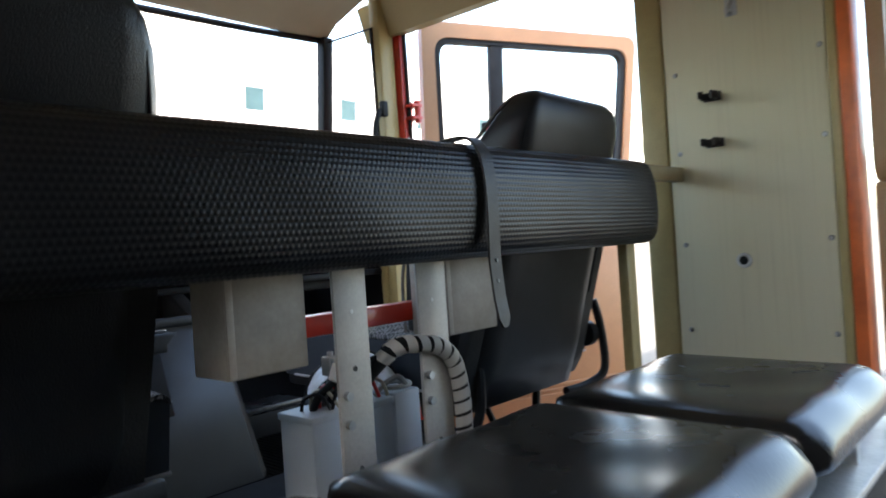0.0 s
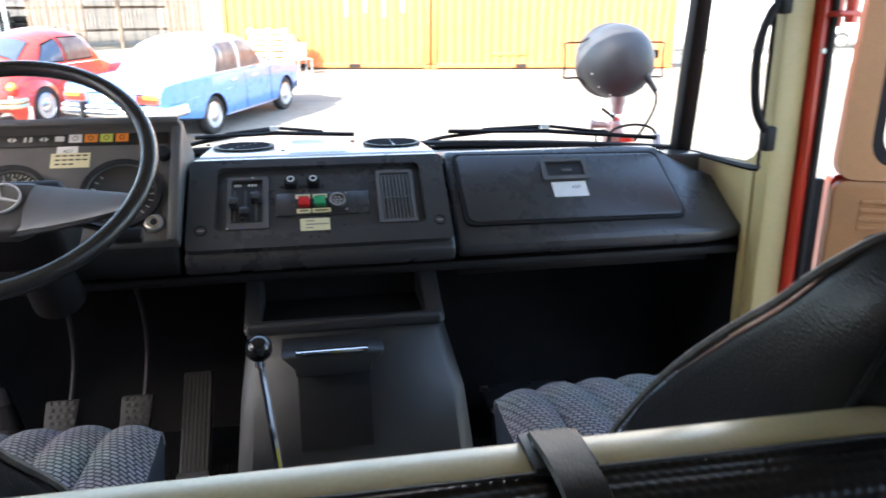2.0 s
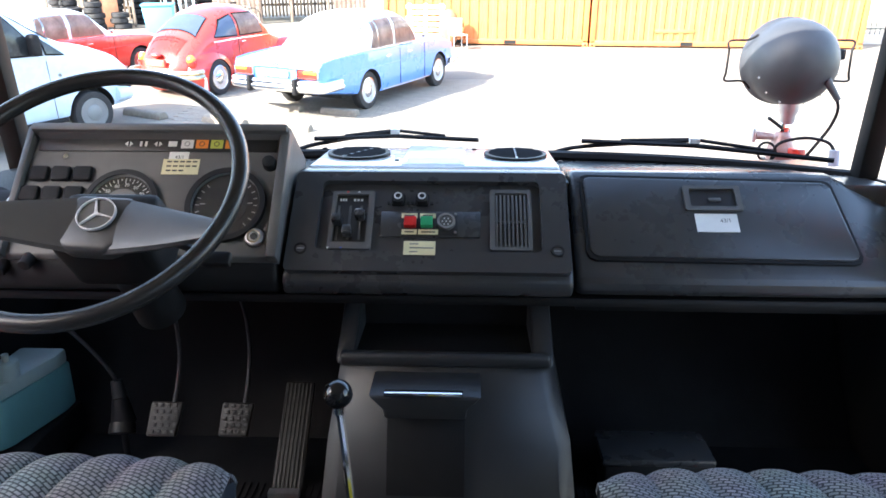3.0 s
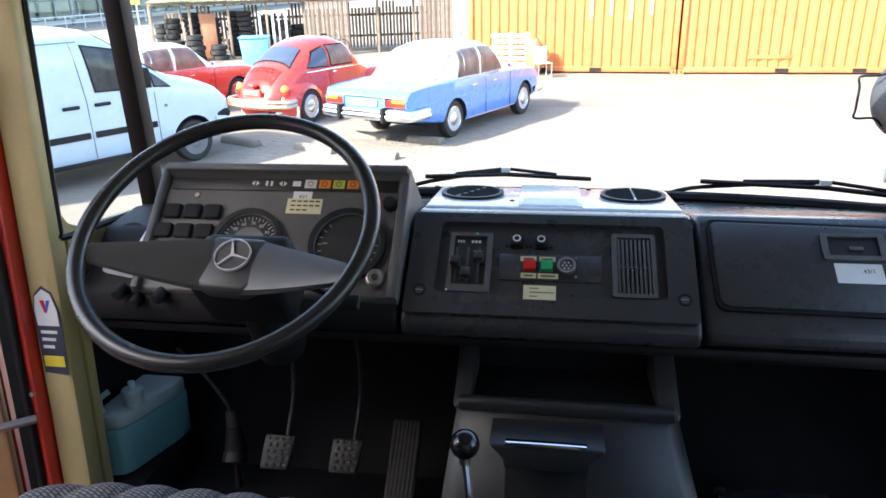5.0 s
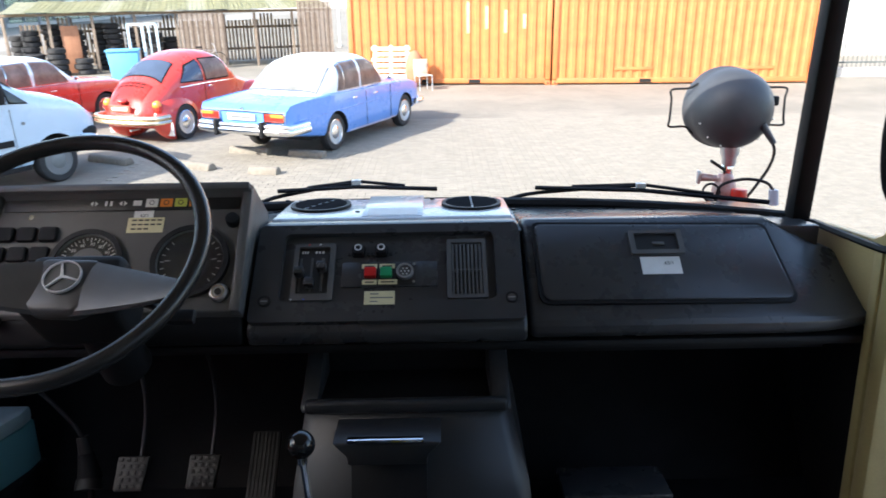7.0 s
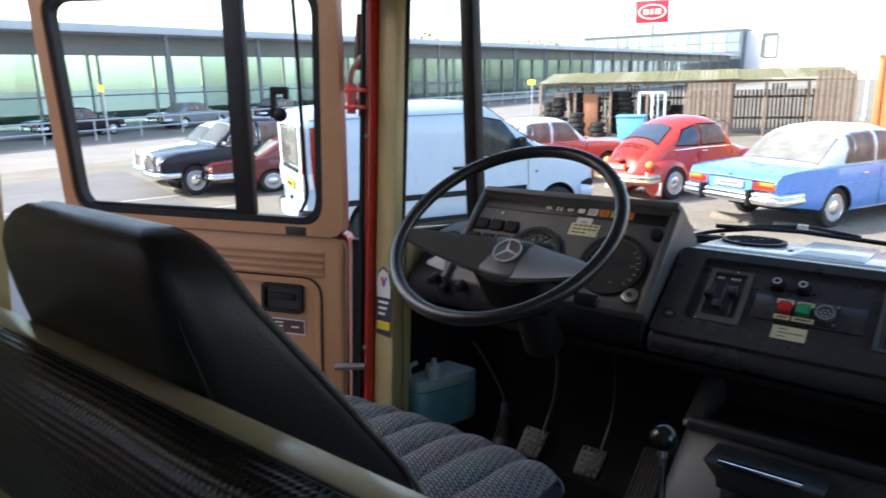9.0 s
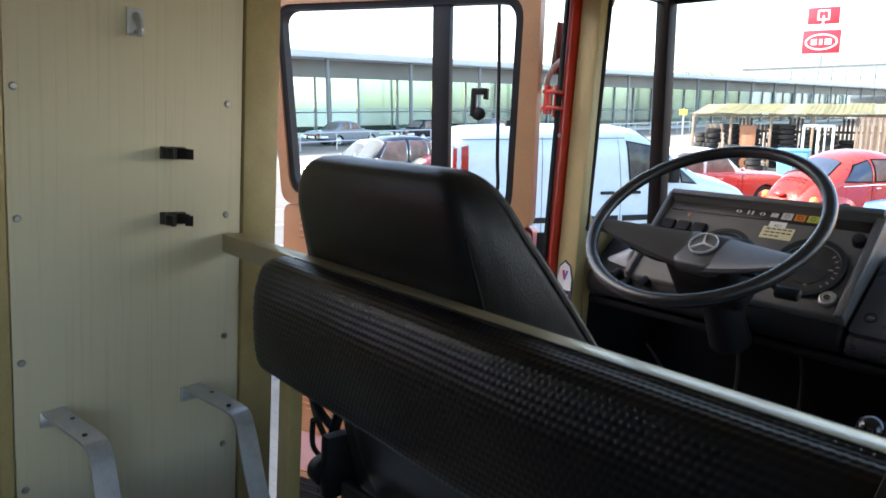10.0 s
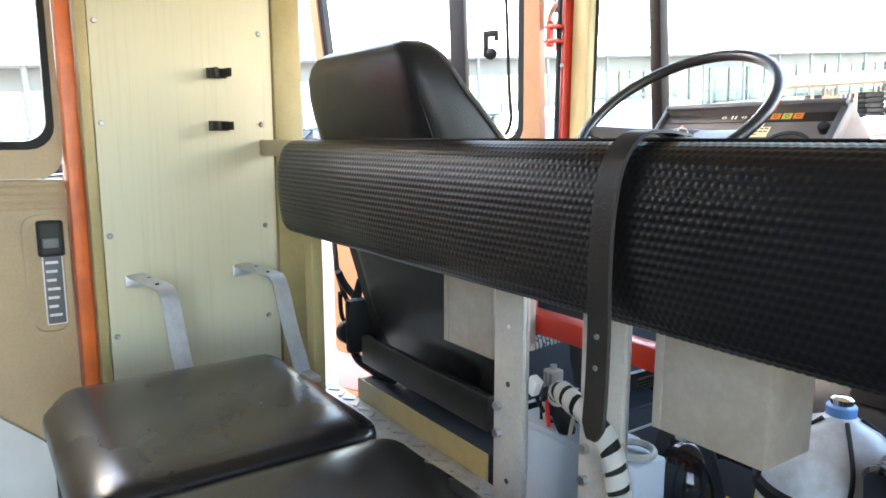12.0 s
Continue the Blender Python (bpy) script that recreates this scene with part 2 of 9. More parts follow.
# nearly black, so that the footwell's shade sits in the rubber's colour
M_floor = mat("floor_rubber_shaded", (0.006, 0.006, 0.0065), 0.75, var=0.3, scale=7, bump=0.3, gscale=300, spec=0.12)
M_rear_wall = mat("rear_wall_grey", (0.07, 0.068, 0.062), 0.7, var=0.12, scale=4, bump=0.1)
M_roof = mat("roof_lining", (0.55, 0.47, 0.30), 0.6, var=0.08, scale=3, bump=0.1)
M_teal = mat("washer_fluid", (0.15, 0.36, 0.37), 0.35, var=0.08, scale=6)
M_tank_clear = mat("tank_translucent", (0.42, 0.52, 0.50), 0.4, var=0.08, scale=8)
M_yellow = mat("warning_yellow", (0.75, 0.58, 0.04), 0.45, var=0.1)
M_flood = mat("lamp_housing_grey", (0.045, 0.047, 0.052), 0.5, var=0.15, scale=9, bump=0.15, gscale=200)
M_dial = mat("dial_black", (0.040, 0.041, 0.042), 0.75, var=0.05)
M_dial_mid = mat("dial_grey", (0.16, 0.17, 0.17), 0.45, var=0.05)
M_tick = mat("dial_white", (0.75, 0.75, 0.72), 0.5, var=0.03)
M_leather = mat("strap_leather", (0.011, 0.0095, 0.009), 0.45, var=0.3, scale=25, bump=0.2, gscale=500)
M_belt = mat("seat_belt", (0.015, 0.015, 0.016), 0.65, var=0.15, scale=30)
M_galv = mat("galvanised", (0.55, 0.57, 0.60), 0.42, metal=0.6, var=0.12, scale=30, grain=0.05)
M_bottle = mat("bottle_white", (0.70, 0.74, 0.80), 0.3, var=0.16, scale=14, color2=(0.45, 0.44, 0.42), grain=0.06, gscale=90)
M_btn_blue = mat("ring_blue", (0.03, 0.15, 0.55), 0.35, var=0.05)
M_piping_pale = mat("pale_piping", (0.34, 0.35, 0.36), 0.4, var=0.15, scale=30)
M_neck_blue = mat("neck_ring_blue", (0.13, 0.30, 0.62), 0.35, var=0.1)
M_piping_dark = mat("worn_piping", (0.075, 0.070, 0.066), 0.6, var=0.4, scale=60)
M_mask = mat("mask_gloss_black", (0.008, 0.008, 0.009), 0.12, var=0.1, spec=0.6)
M_cable_beige = mat("cable_beige", (0.40, 0.36, 0.28), 0.5, var=0.15, scale=40)
M_cable_grey = mat("cable_grey", (0.30, 0.29, 0.27), 0.45, var=0.15, scale=30)
M_tunnel = mat("tunnel_blue_grey", (0.028, 0.034, 0.043), 0.5, var=0.15, scale=6, bump=0.1, spec=0.3)
M_pivot = mat("pivot_worn_red", (0.40, 0.33, 0.31), 0.4, metal=0.3, var=0.2, scale=40, color2=(0.36, 0.13, 0.10))
M_clear = mat("clear_plastic", (0.40, 0.37, 0.35), 0.12, var=0.05)
M_console = mat("console_plastic", (0.021, 0.022, 0.024), 0.38, var=0.14, scale=6, bump=0.2, gscale=700)
M_knob = mat("knob_black", (0.012, 0.012, 0.013), 0.12, var=0.05)
M_rod = mat("dull_rod", (0.035, 0.035, 0.037), 0.45, metal=0.4, var=0.2, scale=30)
M_pedal = mat("pedal_rubber", (0.011, 0.0105, 0.010), 0.6, var=0.3, scale=60)
M_sticker_dark = mat("sticker_dark", (0.03, 0.04, 0.06), 0.4, var=0.1)
M_seat_shell = mat("seat_shell", (0.013, 0.013, 0.014), 0.55, var=0.15, scale=20, bump=0.4, gscale=260, spec=0.3)
M_blue_mark = mat("mark_blue", (0.05, 0.10, 0.5), 0.5, var=0.05)
# dash plastic drawn pale: the sky's sheen on it is in the colour
M_vent_sheen = mat("vent_plastic_sheen", (0.56, 0.58, 0.60), 0.26, var=0.1, scale=8, bump=0.15, gscale=900, coat=0.4)


def cloth_material():
    """Grey seat cloth: light flecks in staggered rows on a darker ground."""
    m = bpy.data.materials.new("grey_seat_cloth")
    m.use_nodes = True
    n, l = m.node_tree.nodes, m.node_tree.links
    b = n["Principled BSDF"]
    tc = n.new("ShaderNodeTexCoord")
    mp = n.new("ShaderNodeMapping")
    mp.inputs["Rotation"].default_value = (0, 0, radians(28))
    l.new(tc.outputs["Object"], mp.inputs["Vector"])
    br = n.new("ShaderNodeTexBrick")
    br.inputs["Scale"].default_value = 1.0
    br.inputs["Brick Width"].default_value, br.inputs["Row Height"].default_value = 0.014, 0.0075
    br.inputs["Mortar Size"].default_value, br.inputs["Mortar Smooth"].default_value = 0.0016, 0.3
    br.inputs["Color1"].default_value, br.inputs["Color2"].default_value = (0.36, 0.345, 0.34, 1), (0.25, 0.24, 0.238, 1)
    br.inputs["Mortar"].default_value = (0.05, 0.05, 0.055, 1)
    l.new(mp.outputs["Vector"], br.inputs["Vector"])
    ns = n.new("ShaderNodeTexNoise")
    ns.inputs["Scale"].default_value, ns.inputs["Detail"].default_value = 9, 4
    l.new(tc.outputs["Object"], ns.inputs["Vector"])
    mx = n.new("ShaderNodeMix")
    mx.data_type, mx.blend_type = "RGBA", "MULTIPLY"
    mx.inputs["Factor"].default_value = 0.5
    l.new(br.outputs["Color"], mx.inputs["A"])
    l.new(ns.outputs["Color"], mx.inputs["B"])
    l.new(mx.outputs["Result"], b.inputs["Base Color"])
    b.inputs["Roughness"].default_value = 0.95
    bp = n.new("ShaderNodeBump")
    bp.inputs["Strength"].default_value, bp.inputs["Distance"].default_value = 0.6, 0.002
    bp.invert = True
    l.new(br.outputs["Fac"], bp.inputs["Height"])
    l.new(bp.outputs["Normal"], b.inputs["Normal"])
    return m


def glass_material(name, tint, gloss=0.06, rough=0.0):
    """Thin window glass: clear, with a faint mirror that grows at a slant."""
    m = bpy.data.materials.new(name)
    m.use_nodes = True
    n, l = m.node_tree.nodes, m.node_tree.links
    n.remove(n["Principled BSDF"])
    tr, gl, mx, fr, mul = n.new("ShaderNodeBsdfTransparent"), n.new("ShaderNodeBsdfGlossy"), n.new("ShaderNodeMixShader"), n.new("ShaderNodeFresnel"), n.new("ShaderNodeMath")
    tr.inputs["Color"].default_value = (*tint, 1)
    gl.inputs["Roughness"].default_value = rough
    fr.inputs["IOR"].default_value = 1.45
    mul.operation = "MULTIPLY"
    mul.inputs[1].default_value = gloss
    l.new(fr.outputs["Fac"], mul.inputs[0])
    l.new(mul.outputs["Value"], mx.inputs["Fac"])
    l.new(tr.outputs["BSDF"], mx.inputs[1])
    l.new(gl.outputs["BSDF"], mx.inputs[2])
    l.new(mx.outputs["Shader"], n["Material Output"].inputs["Surface"])
    return m


M_cloth = cloth_material()
M_glass = glass_material("window_glass", (0.96, 0.975, 0.97), 0.25)
M_dial_glass = glass_material("dial_glass", (0.97, 0.97, 0.97), 0.35, 0.05)
M_conc = mat("concrete", (0.42, 0.40, 0.37), 0.85, var=0.15, scale=6, grain=0.1, gscale=60)
M_shed_roof = mat("shed_roof", (0.36, 0.335, 0.17), 0.6, var=0.25, scale=3, color2=(0.26, 0.25, 0.14), grain=0.1, gscale=20)
M_shed_roof_pale = mat("shed_roof_pale", (0.45, 0.43, 0.28), 0.6, var=0.2, scale=3)
M_timber = mat("weathered_timber", (0.26, 0.20, 0.15), 0.8, var=0.2, scale=5, grain=0.15, gscale=60)
M_timber_dark = mat("dark_timber", (0.15, 0.11, 0.085), 0.8, var=0.2, scale=5, grain=0.15, gscale=60)
M_rustboard = mat("rust_brown", (0.33, 0.15, 0.08), 0.7, var=0.2, scale=4)
M_bin = mat("bin_blue", (0.13, 0.40, 0.66), 0.45, var=0.08, scale=4)
M_frame_blue = mat("frame_pale_blue", (0.55, 0.68, 0.74), 0.4, var=0.06)
M_pale_wood = mat("pale_wood", (0.58, 0.50, 0.40), 0.75, var=0.15, scale=9, grain=0.1, gscale=80)
M_roofgrey = mat("roof_edge_grey", (0.50, 0.53, 0.56), 0.5, var=0.05, scale=0.5)
M_fascia = mat("fascia_grey", (0.17, 0.18, 0.18), 0.55, var=0.1, scale=0.5)
M_show_glass = mat("office_glass", (0.040, 0.074, 0.084), 0.15, var=0.2, scale=0.4, spec=0.3)
M_column = mat("grey_steel", (0.19, 0.20, 0.21), 0.5, var=0.1)
M_mullion = mat("dark_steel", (0.10, 0.11, 0.11), 0.5, var=0.1)
M_annex = mat("annex_dark", (0.10, 0.14, 0.18), 0.4, var=0.15, scale=0.3)
M_annex_pane = mat("annex_pane", (0.22, 0.36, 0.45), 0.08, var=0.2, scale=0.3, spec=0.9)
M_annex_pane2 = mat("annex_pane_dark", (0.13, 0.20, 0.25), 0.08, var=0.2, scale=0.3, spec=0.9)
M_white_wall = mat("white_render", (0.80, 0.80, 0.79), 0.8, var=0.04, scale=0.6)
M_hall = mat("hall_pale_blue", (0.17, 0.29, 0.42), 0.5, var=0.05, scale=0.5)
M_sign_red = mat("sign_red", (0.62, 0.03, 0.05), 0.35, var=0.04)
M_hedge = mat("hedge_green", (0.085, 0.092, 0.075), 0.85, var=0.4, scale=0.7, grain=0.3, gscale=4)
M_show_clear = glass_material("showroom_glass", (0.66, 0.84, 0.86), 0.8)
M_show_tint = glass_material("showroom_tint", (0.54, 0.70, 0.72), 0.8)
M_road = mat("road_asphalt", (0.25, 0.232, 0.205), 0.85, var=0.1, scale=0.6, grain=0.1, gscale=30)
M_lane = mat("lane_asphalt", (0.15, 0.145, 0.14), 0.85, var=0.12, scale=0.8, grain=0.12, gscale=40)
M_car_grey = mat("car_grey", (0.22, 0.23, 0.24), 0.3, var=0.05, coat=0.6)

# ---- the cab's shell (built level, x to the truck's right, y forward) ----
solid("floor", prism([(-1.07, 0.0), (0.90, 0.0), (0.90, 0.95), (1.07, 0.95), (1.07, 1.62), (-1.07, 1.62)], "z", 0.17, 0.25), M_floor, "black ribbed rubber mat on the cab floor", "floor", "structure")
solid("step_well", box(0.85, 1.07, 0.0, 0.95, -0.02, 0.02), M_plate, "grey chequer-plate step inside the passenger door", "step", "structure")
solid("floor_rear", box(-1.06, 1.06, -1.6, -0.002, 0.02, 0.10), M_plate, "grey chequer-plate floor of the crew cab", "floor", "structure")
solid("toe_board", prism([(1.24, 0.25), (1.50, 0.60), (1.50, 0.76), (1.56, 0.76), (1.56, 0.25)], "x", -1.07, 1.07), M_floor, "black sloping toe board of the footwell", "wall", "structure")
# unseen rear wall, kept dark so that the bench pad mirrors less light
solid("wall_rear", box(-1.10, 1.10, -1.66, -1.60, 0.0, 1.80), M_rear_wall, "plain unseen rear wall of the cab, dark grey to cut reflections", "wall", "structure")
_b = prism([(-1.66, 1.72), (0.955, 1.72), (0.955, 1.79), (-1.66, 1.79)], "x", -1.12, 1.12)
prism([(0.955, 1.72), (0.97, 1.72), (1.12, 1.675), (1.17, 1.64), (1.21, 1.64), (1.15, 1.73), (0.98, 1.79), (0.955, 1.79)], "x", -0.975, 0.975, bm=_b)
solid("ceiling", _b, M_roof, "beige padded roof lining of the cab", "ceiling", "structure")
for s in (-1, 1):
    _b = prism([(s * 1.06, 1.60), (s * 1.10, 1.60), (s * 1.16, 1.79), (s * 1.12, 1.79), (s * 1.02, 1.72)], "y", -1.66, 1.05)
    solid("roof_rail", _b, M_pillar, "beige roof rail above the door opening", "trim", "structure")
    # rocker below the doors and the corner panel under the quarter window
    solid("door_sill", box(min(s * 1.06, s * 1.14), max(s * 1.06, s * 1.14), -1.6, 1.56, -0.30, 0.12 if s < 0 else 0.03), M_red, "red painted door sill of the truck", "trim", "structure")
solid("truck_front", prism([(1.565, 0.10), (1.565, 0.88), (1.60, 0.885), (1.66, 0.85), (1.70, 0.10), (1.70, -0.45), (1.565, -0.45)], "x", -1.10, 1.10), M_red, "red painted front panel of the truck", "truck front", "structure")
solid("underbody", box(-0.9, 0.9, -1.6, 1.56, -0.45, -0.05), M_rubber, "black underbody frame of the truck", "truck frame", "structure")
for s in (-1, 1):
    for yy in (1.0, -2.6):
        _b = cyl((s * 0.78, yy, -0.84), (s * 1.06, yy, -0.84), 0.50, seg=40, bev=0.04)
        solid("truck_tyre", _b, M_rubber, "black truck tyre under the cab", "tyre", "structure")
solid("truck_body", box(-1.2, 1.2, -5.2, -1.72, -0.1, 2.0, 0.03), M_red, "red body of the fire engine behind the cab", "truck body", "structure")


def windscreen():
    """The one-piece screen, wrapped at the corners by quarter lights behind black dividing bars."""
    top = [(-0.975, 1.20), (-0.6, 1.235), (0, 1.25), (0.6, 1.235), (0.975, 1.20)]
    low = [(-0.985, 1.275), (-0.6, 1.46), (0, 1.53), (0.6, 1.46), (0.985, 1.275)]
    t = thing("window_1", "wide curved windscreen in a black rubber seal", "window", (0, 1.5, 0.95), kind="structure")
    a = smooth_line([(x, y, 1.628) for x, y in top], 8)
    c = smooth_line([(x, y, 0.955) for x, y in low], 8)
    b = B()
    va, vc = [b.verts.new(p) for p in a], [b.verts.new(p) for p in c]
    for i in range(len(a) - 1):
        b.faces.new((va[i], va[i + 1], vc[i + 1], vc[i]))
    g = part("pane", b, M_glass, t, "clear slightly dusty glass")
    g.visible_shadow = False
    part("seal_top", tube([p + Vector((0, 0, 0.004)) for p in a], 0.012, 8), M_seal, t)
    part("seal_bottom", tube([p + Vector((0, 0.0, -0.004)) for p in c], 0.016, 8), M_seal, t)
    for s in (-1, 1):
        part("dividing_bar", prism([(s * 0.956, 1.245), (s * 1.002, 1.245), (s * 1.002, 1.29), (s * 0.956, 1.29)], "z", 0.93, 1.64, 0.006, m=shear_bar(s)), M_seal, t, "black rubber-clad dividing bar")
        # quarter light behind the bar
        b = B()
        q = [(s * 0.99, 1.27, 0.955), (s * 0.975, 1.185, 1.622), (s * 1.004, 0.962, 1.625), (s * 1.016, 0.962, 0.965)]
        b.faces.new([b.verts.new(p) for p in q])
        g = part("quarter_pane", b, M_glass, t)
        g.visible_shadow = False
        part("quarter_seal", tube(smooth_line([q[3], (s * 1.014, 0.985, 0.952), q[0]], 4) + [Vector(q[1]), Vector(q[2]), Vector(q[3])], 0.008, 6), M_seal, t)
    return t


def shear_bar(s):
    m = Matrix.Identity(4)
    m[0][2], m[0][3] = -s * 0.008, s * 0.008 * 0.95
    m[1][2], m[1][3] = -0.115, 0.115 * 0.95
    return m


windscreen()


def a_pillar(s):
    t = thing("door_pillar", "beige front door pillar with a red door edge", "pillar", (s * 1.05, 0.95, 0.3), "front pillars", "structure")
    def lean(z, x):
        return s * (x - 0.01 * (z - 0.95))
    def slab(x0, x1, y0, y1, z0, z1, bev=0.006):
        b = B()
        vs = [b.verts.new((lean(z, x), y, z)) for z in (z0, z1) for x, y in ((x0, y0), (x1, y0), (x1, y1), (x0, y1))]
        for f in ((0, 1, 2, 3), (7, 6, 5, 4), (0, 4, 5, 1), (1, 5, 6, 2), (2, 6, 7, 3), (3, 7, 4, 0)):
            b.faces.new([vs[i] for i in f])
        bmesh.ops.recalc_face_normals(b, faces=b.faces[:])
        bmesh.ops.bevel(b, geom=b.edges[:], offset=bev, segments=2, profile=0.5, affect="EDGES")
        return b
    part("inner_post", slab(1.012, 1.086, 0.925, 0.975, 0.10, 1.74, 0.012), M_pillar, t)
    part("red_edge", slab(1.088, 1.104, 0.900, 0.985, 0.05, 1.78, 0.004), M_red, t, "glossy red painted door edge")
    part("outer_post", slab(1.107, 1.148, 0.935, 1.06, 0.0, 1.78, 0.01), M_red, t, "red outer post")
    part("door_seal", slab(1.100, 1.112, 0.885, 0.90, 0.05, 1.74, 0.004), M_seal, t, "black rubber door seal")
    # corner panel below the quarter light
    part("corner_panel", slab(1.012, 1.03, 0.978, 1.005, 0.20, 0.945, 0.004), M_pillar, t)
    cs = [(0.972, 0.80), (0.972, 1.05), (0.982, 1.005), (1.0, 0.978), (1.03, 0.963), (1.27, 0.948), (1.27, 0.88), (1.06, 0.80)]
    part("corner_sill", prism([(y, z) if z > 0.9 else (y, z - 0.03) for y, z in cs], "x", min(s * 1.022, s * 1.040), max(s * 1.022, s * 1.040), 0.003), M_pillar, t, "beige corner below the quarter window")
    part("kick_panel", box(min(s * 1.074, s * 1.11), max(s * 1.074, s * 1.11), 0.98, 1.58, 0.10, 0.80, 0.004), M_dash_shade, t, "black footwell side panel")
    b = B()
    for z in (0.35, 0.62, 1.22):
        cyl((lean(z, 1.094), 0.899, z), (lean(z, 1.094), 0.893, z), 0.006, seg=10, bm=b)
    part("bolt", b, M_steel, t)
    # hinge bracket
    b = box(s * 1.115 - 0.025, s * 1.115 + 0.025, 0.86, 0.935, 1.29, 1.302, 0.003)
    box(s * 1.115 - 0.025, s * 1.115 + 0.025, 0.86, 0.935, 1.335, 1.347, 0.003, bm=b)
    cyl((s * 1.125, 0.872, 1.278), (s * 1.125, 0.872, 1.358), 0.013, seg=12, bm=b)
    box(s * 1.115 - 0.020, s * 1.115 + 0.020, 0.905, 0.935, 1.27, 1.365, 0.004, bm=b)
    part("hinge", b, M_red, t, "red painted hinge bracket")
    part("door_check", tube([(s * 1.09, 0.89, 0.565), (s * 1.16, 0.84, 0.56)], 0.010, 8), M_steel, t)
    return t


M_timber_arm = mat("dark_brown_plastic", (0.09, 0.05, 0.04), 0.5, var=0.1)
a_pillar(-1)
a_pillar(1)
# mirror arm outside the left pillar
_m = thing("mirror_arm", "white tube arm and dark blade of an outside mirror", "mirror arm", (-1.15, 0.93, 1.38))
part("tube", tube(smooth_line([(-1.115, 0.96, 1.452), (-1.135, 0.94, 1.445), (-1.155, 0.915, 1.41), (-1.163, 0.905, 1.378), (-1.160, 0.905, 1.345)], 5), 0.0085, 8), M_label, _m, "white painted tube")
part("blade", prism([(-1.185, 1.40), (-1.155, 1.40), (-1.165, 1.55), (-1.172, 1.55)], "y", 0.935, 0.965, 0.004), M_timber_arm, _m, "dark brown blade")
# grab handle on the right pillar
_g = thing("grab_handle", "black plastic grab handle on the beige pillar", "handle", (1.0, 0.9, 1.03))
part("grip", tube(smooth_line([(1.010, 0.920, 1.04), (0.985, 0.918, 1.055), (0.958, 0.915, 1.10), (0.946, 0.915, 1.18), (0.950, 0.915, 1.25), (0.972, 0.918, 1.305), (0.995, 0.922, 1.32)], 6), 0.010, 8), M_seal, _g)
for z in (1.03, 1.325):
    part("mount", box(0.985, 1.012, 0.905, 0.93, z - 0.028, z + 0.028, 0.006), M_seal, _g)


def side_panel(s):
    """The cream board between the front and rear doors."""
    x = 1.012 if s < 0 else 1.048
    t = thing("wall_panel", "cream painted board fixed with steel screws between the doors", "panel", (s * x, -0.3, 0.1), "boards between the doors", "structure")
    lo, hi = (min(s * x, s * (x + 0.018)), max(s * x, s * (x + 0.018)))
    part("board", box(lo, hi, -0.492, -0.108, 0.10, 1.71, 0.003), M_board, t)
    lo, hi = (min(s * (x - 0.006), s * (x + 0.05)), max(s * (x - 0.006), s * (x + 0.05)))
    part("edge_strip", box(lo, hi, -0.515, -0.494, 0.10, 1.71, 0.004), M_olive, t, "beige painted edge strip")
    part("post", box(lo, hi, -0.106, -0.035, 0.10, 1.71, 0.006), M_olive, t, "beige painted door post")
    part("backing", box(min(s * (x + 0.02), s * 1.13), max(s * (x + 0.02), s * 1.13), -0.49, -0.05, 0.0, 1.75), M_red, t, "red outer skin")
    for z in (1.45, 1.225, 1.02, 0.966, 0.783, 0.562, 0.35):
        for y in (-0.137, -0.479):
            if z == 0.966 and y < -0.4 or z == 0.35 and y < -0.4:
                continue
            b = cyl((s * x, y, z), (s * (x - 0.004), y, z), 0.0065, 0.004, seg=12)
            part("screw", b, M_steel, t, "domed steel screw")
    # jamb of the rear door
    part("jamb", box(min(s * 1.035, s * 1.12), max(s * 1.035, s * 1.12), -0.546, -0.517, 0.05, 1.72, 0.004), M_orange_jamb, t, "bright orange-red door jamb")
    part("rear_post", box(min(s * 1.03, s * 1.12), max(s * 1.03, s * 1.12), -1.60, -1.50, 0.05, 1.72, 0.004), M_olive, t)
    return t


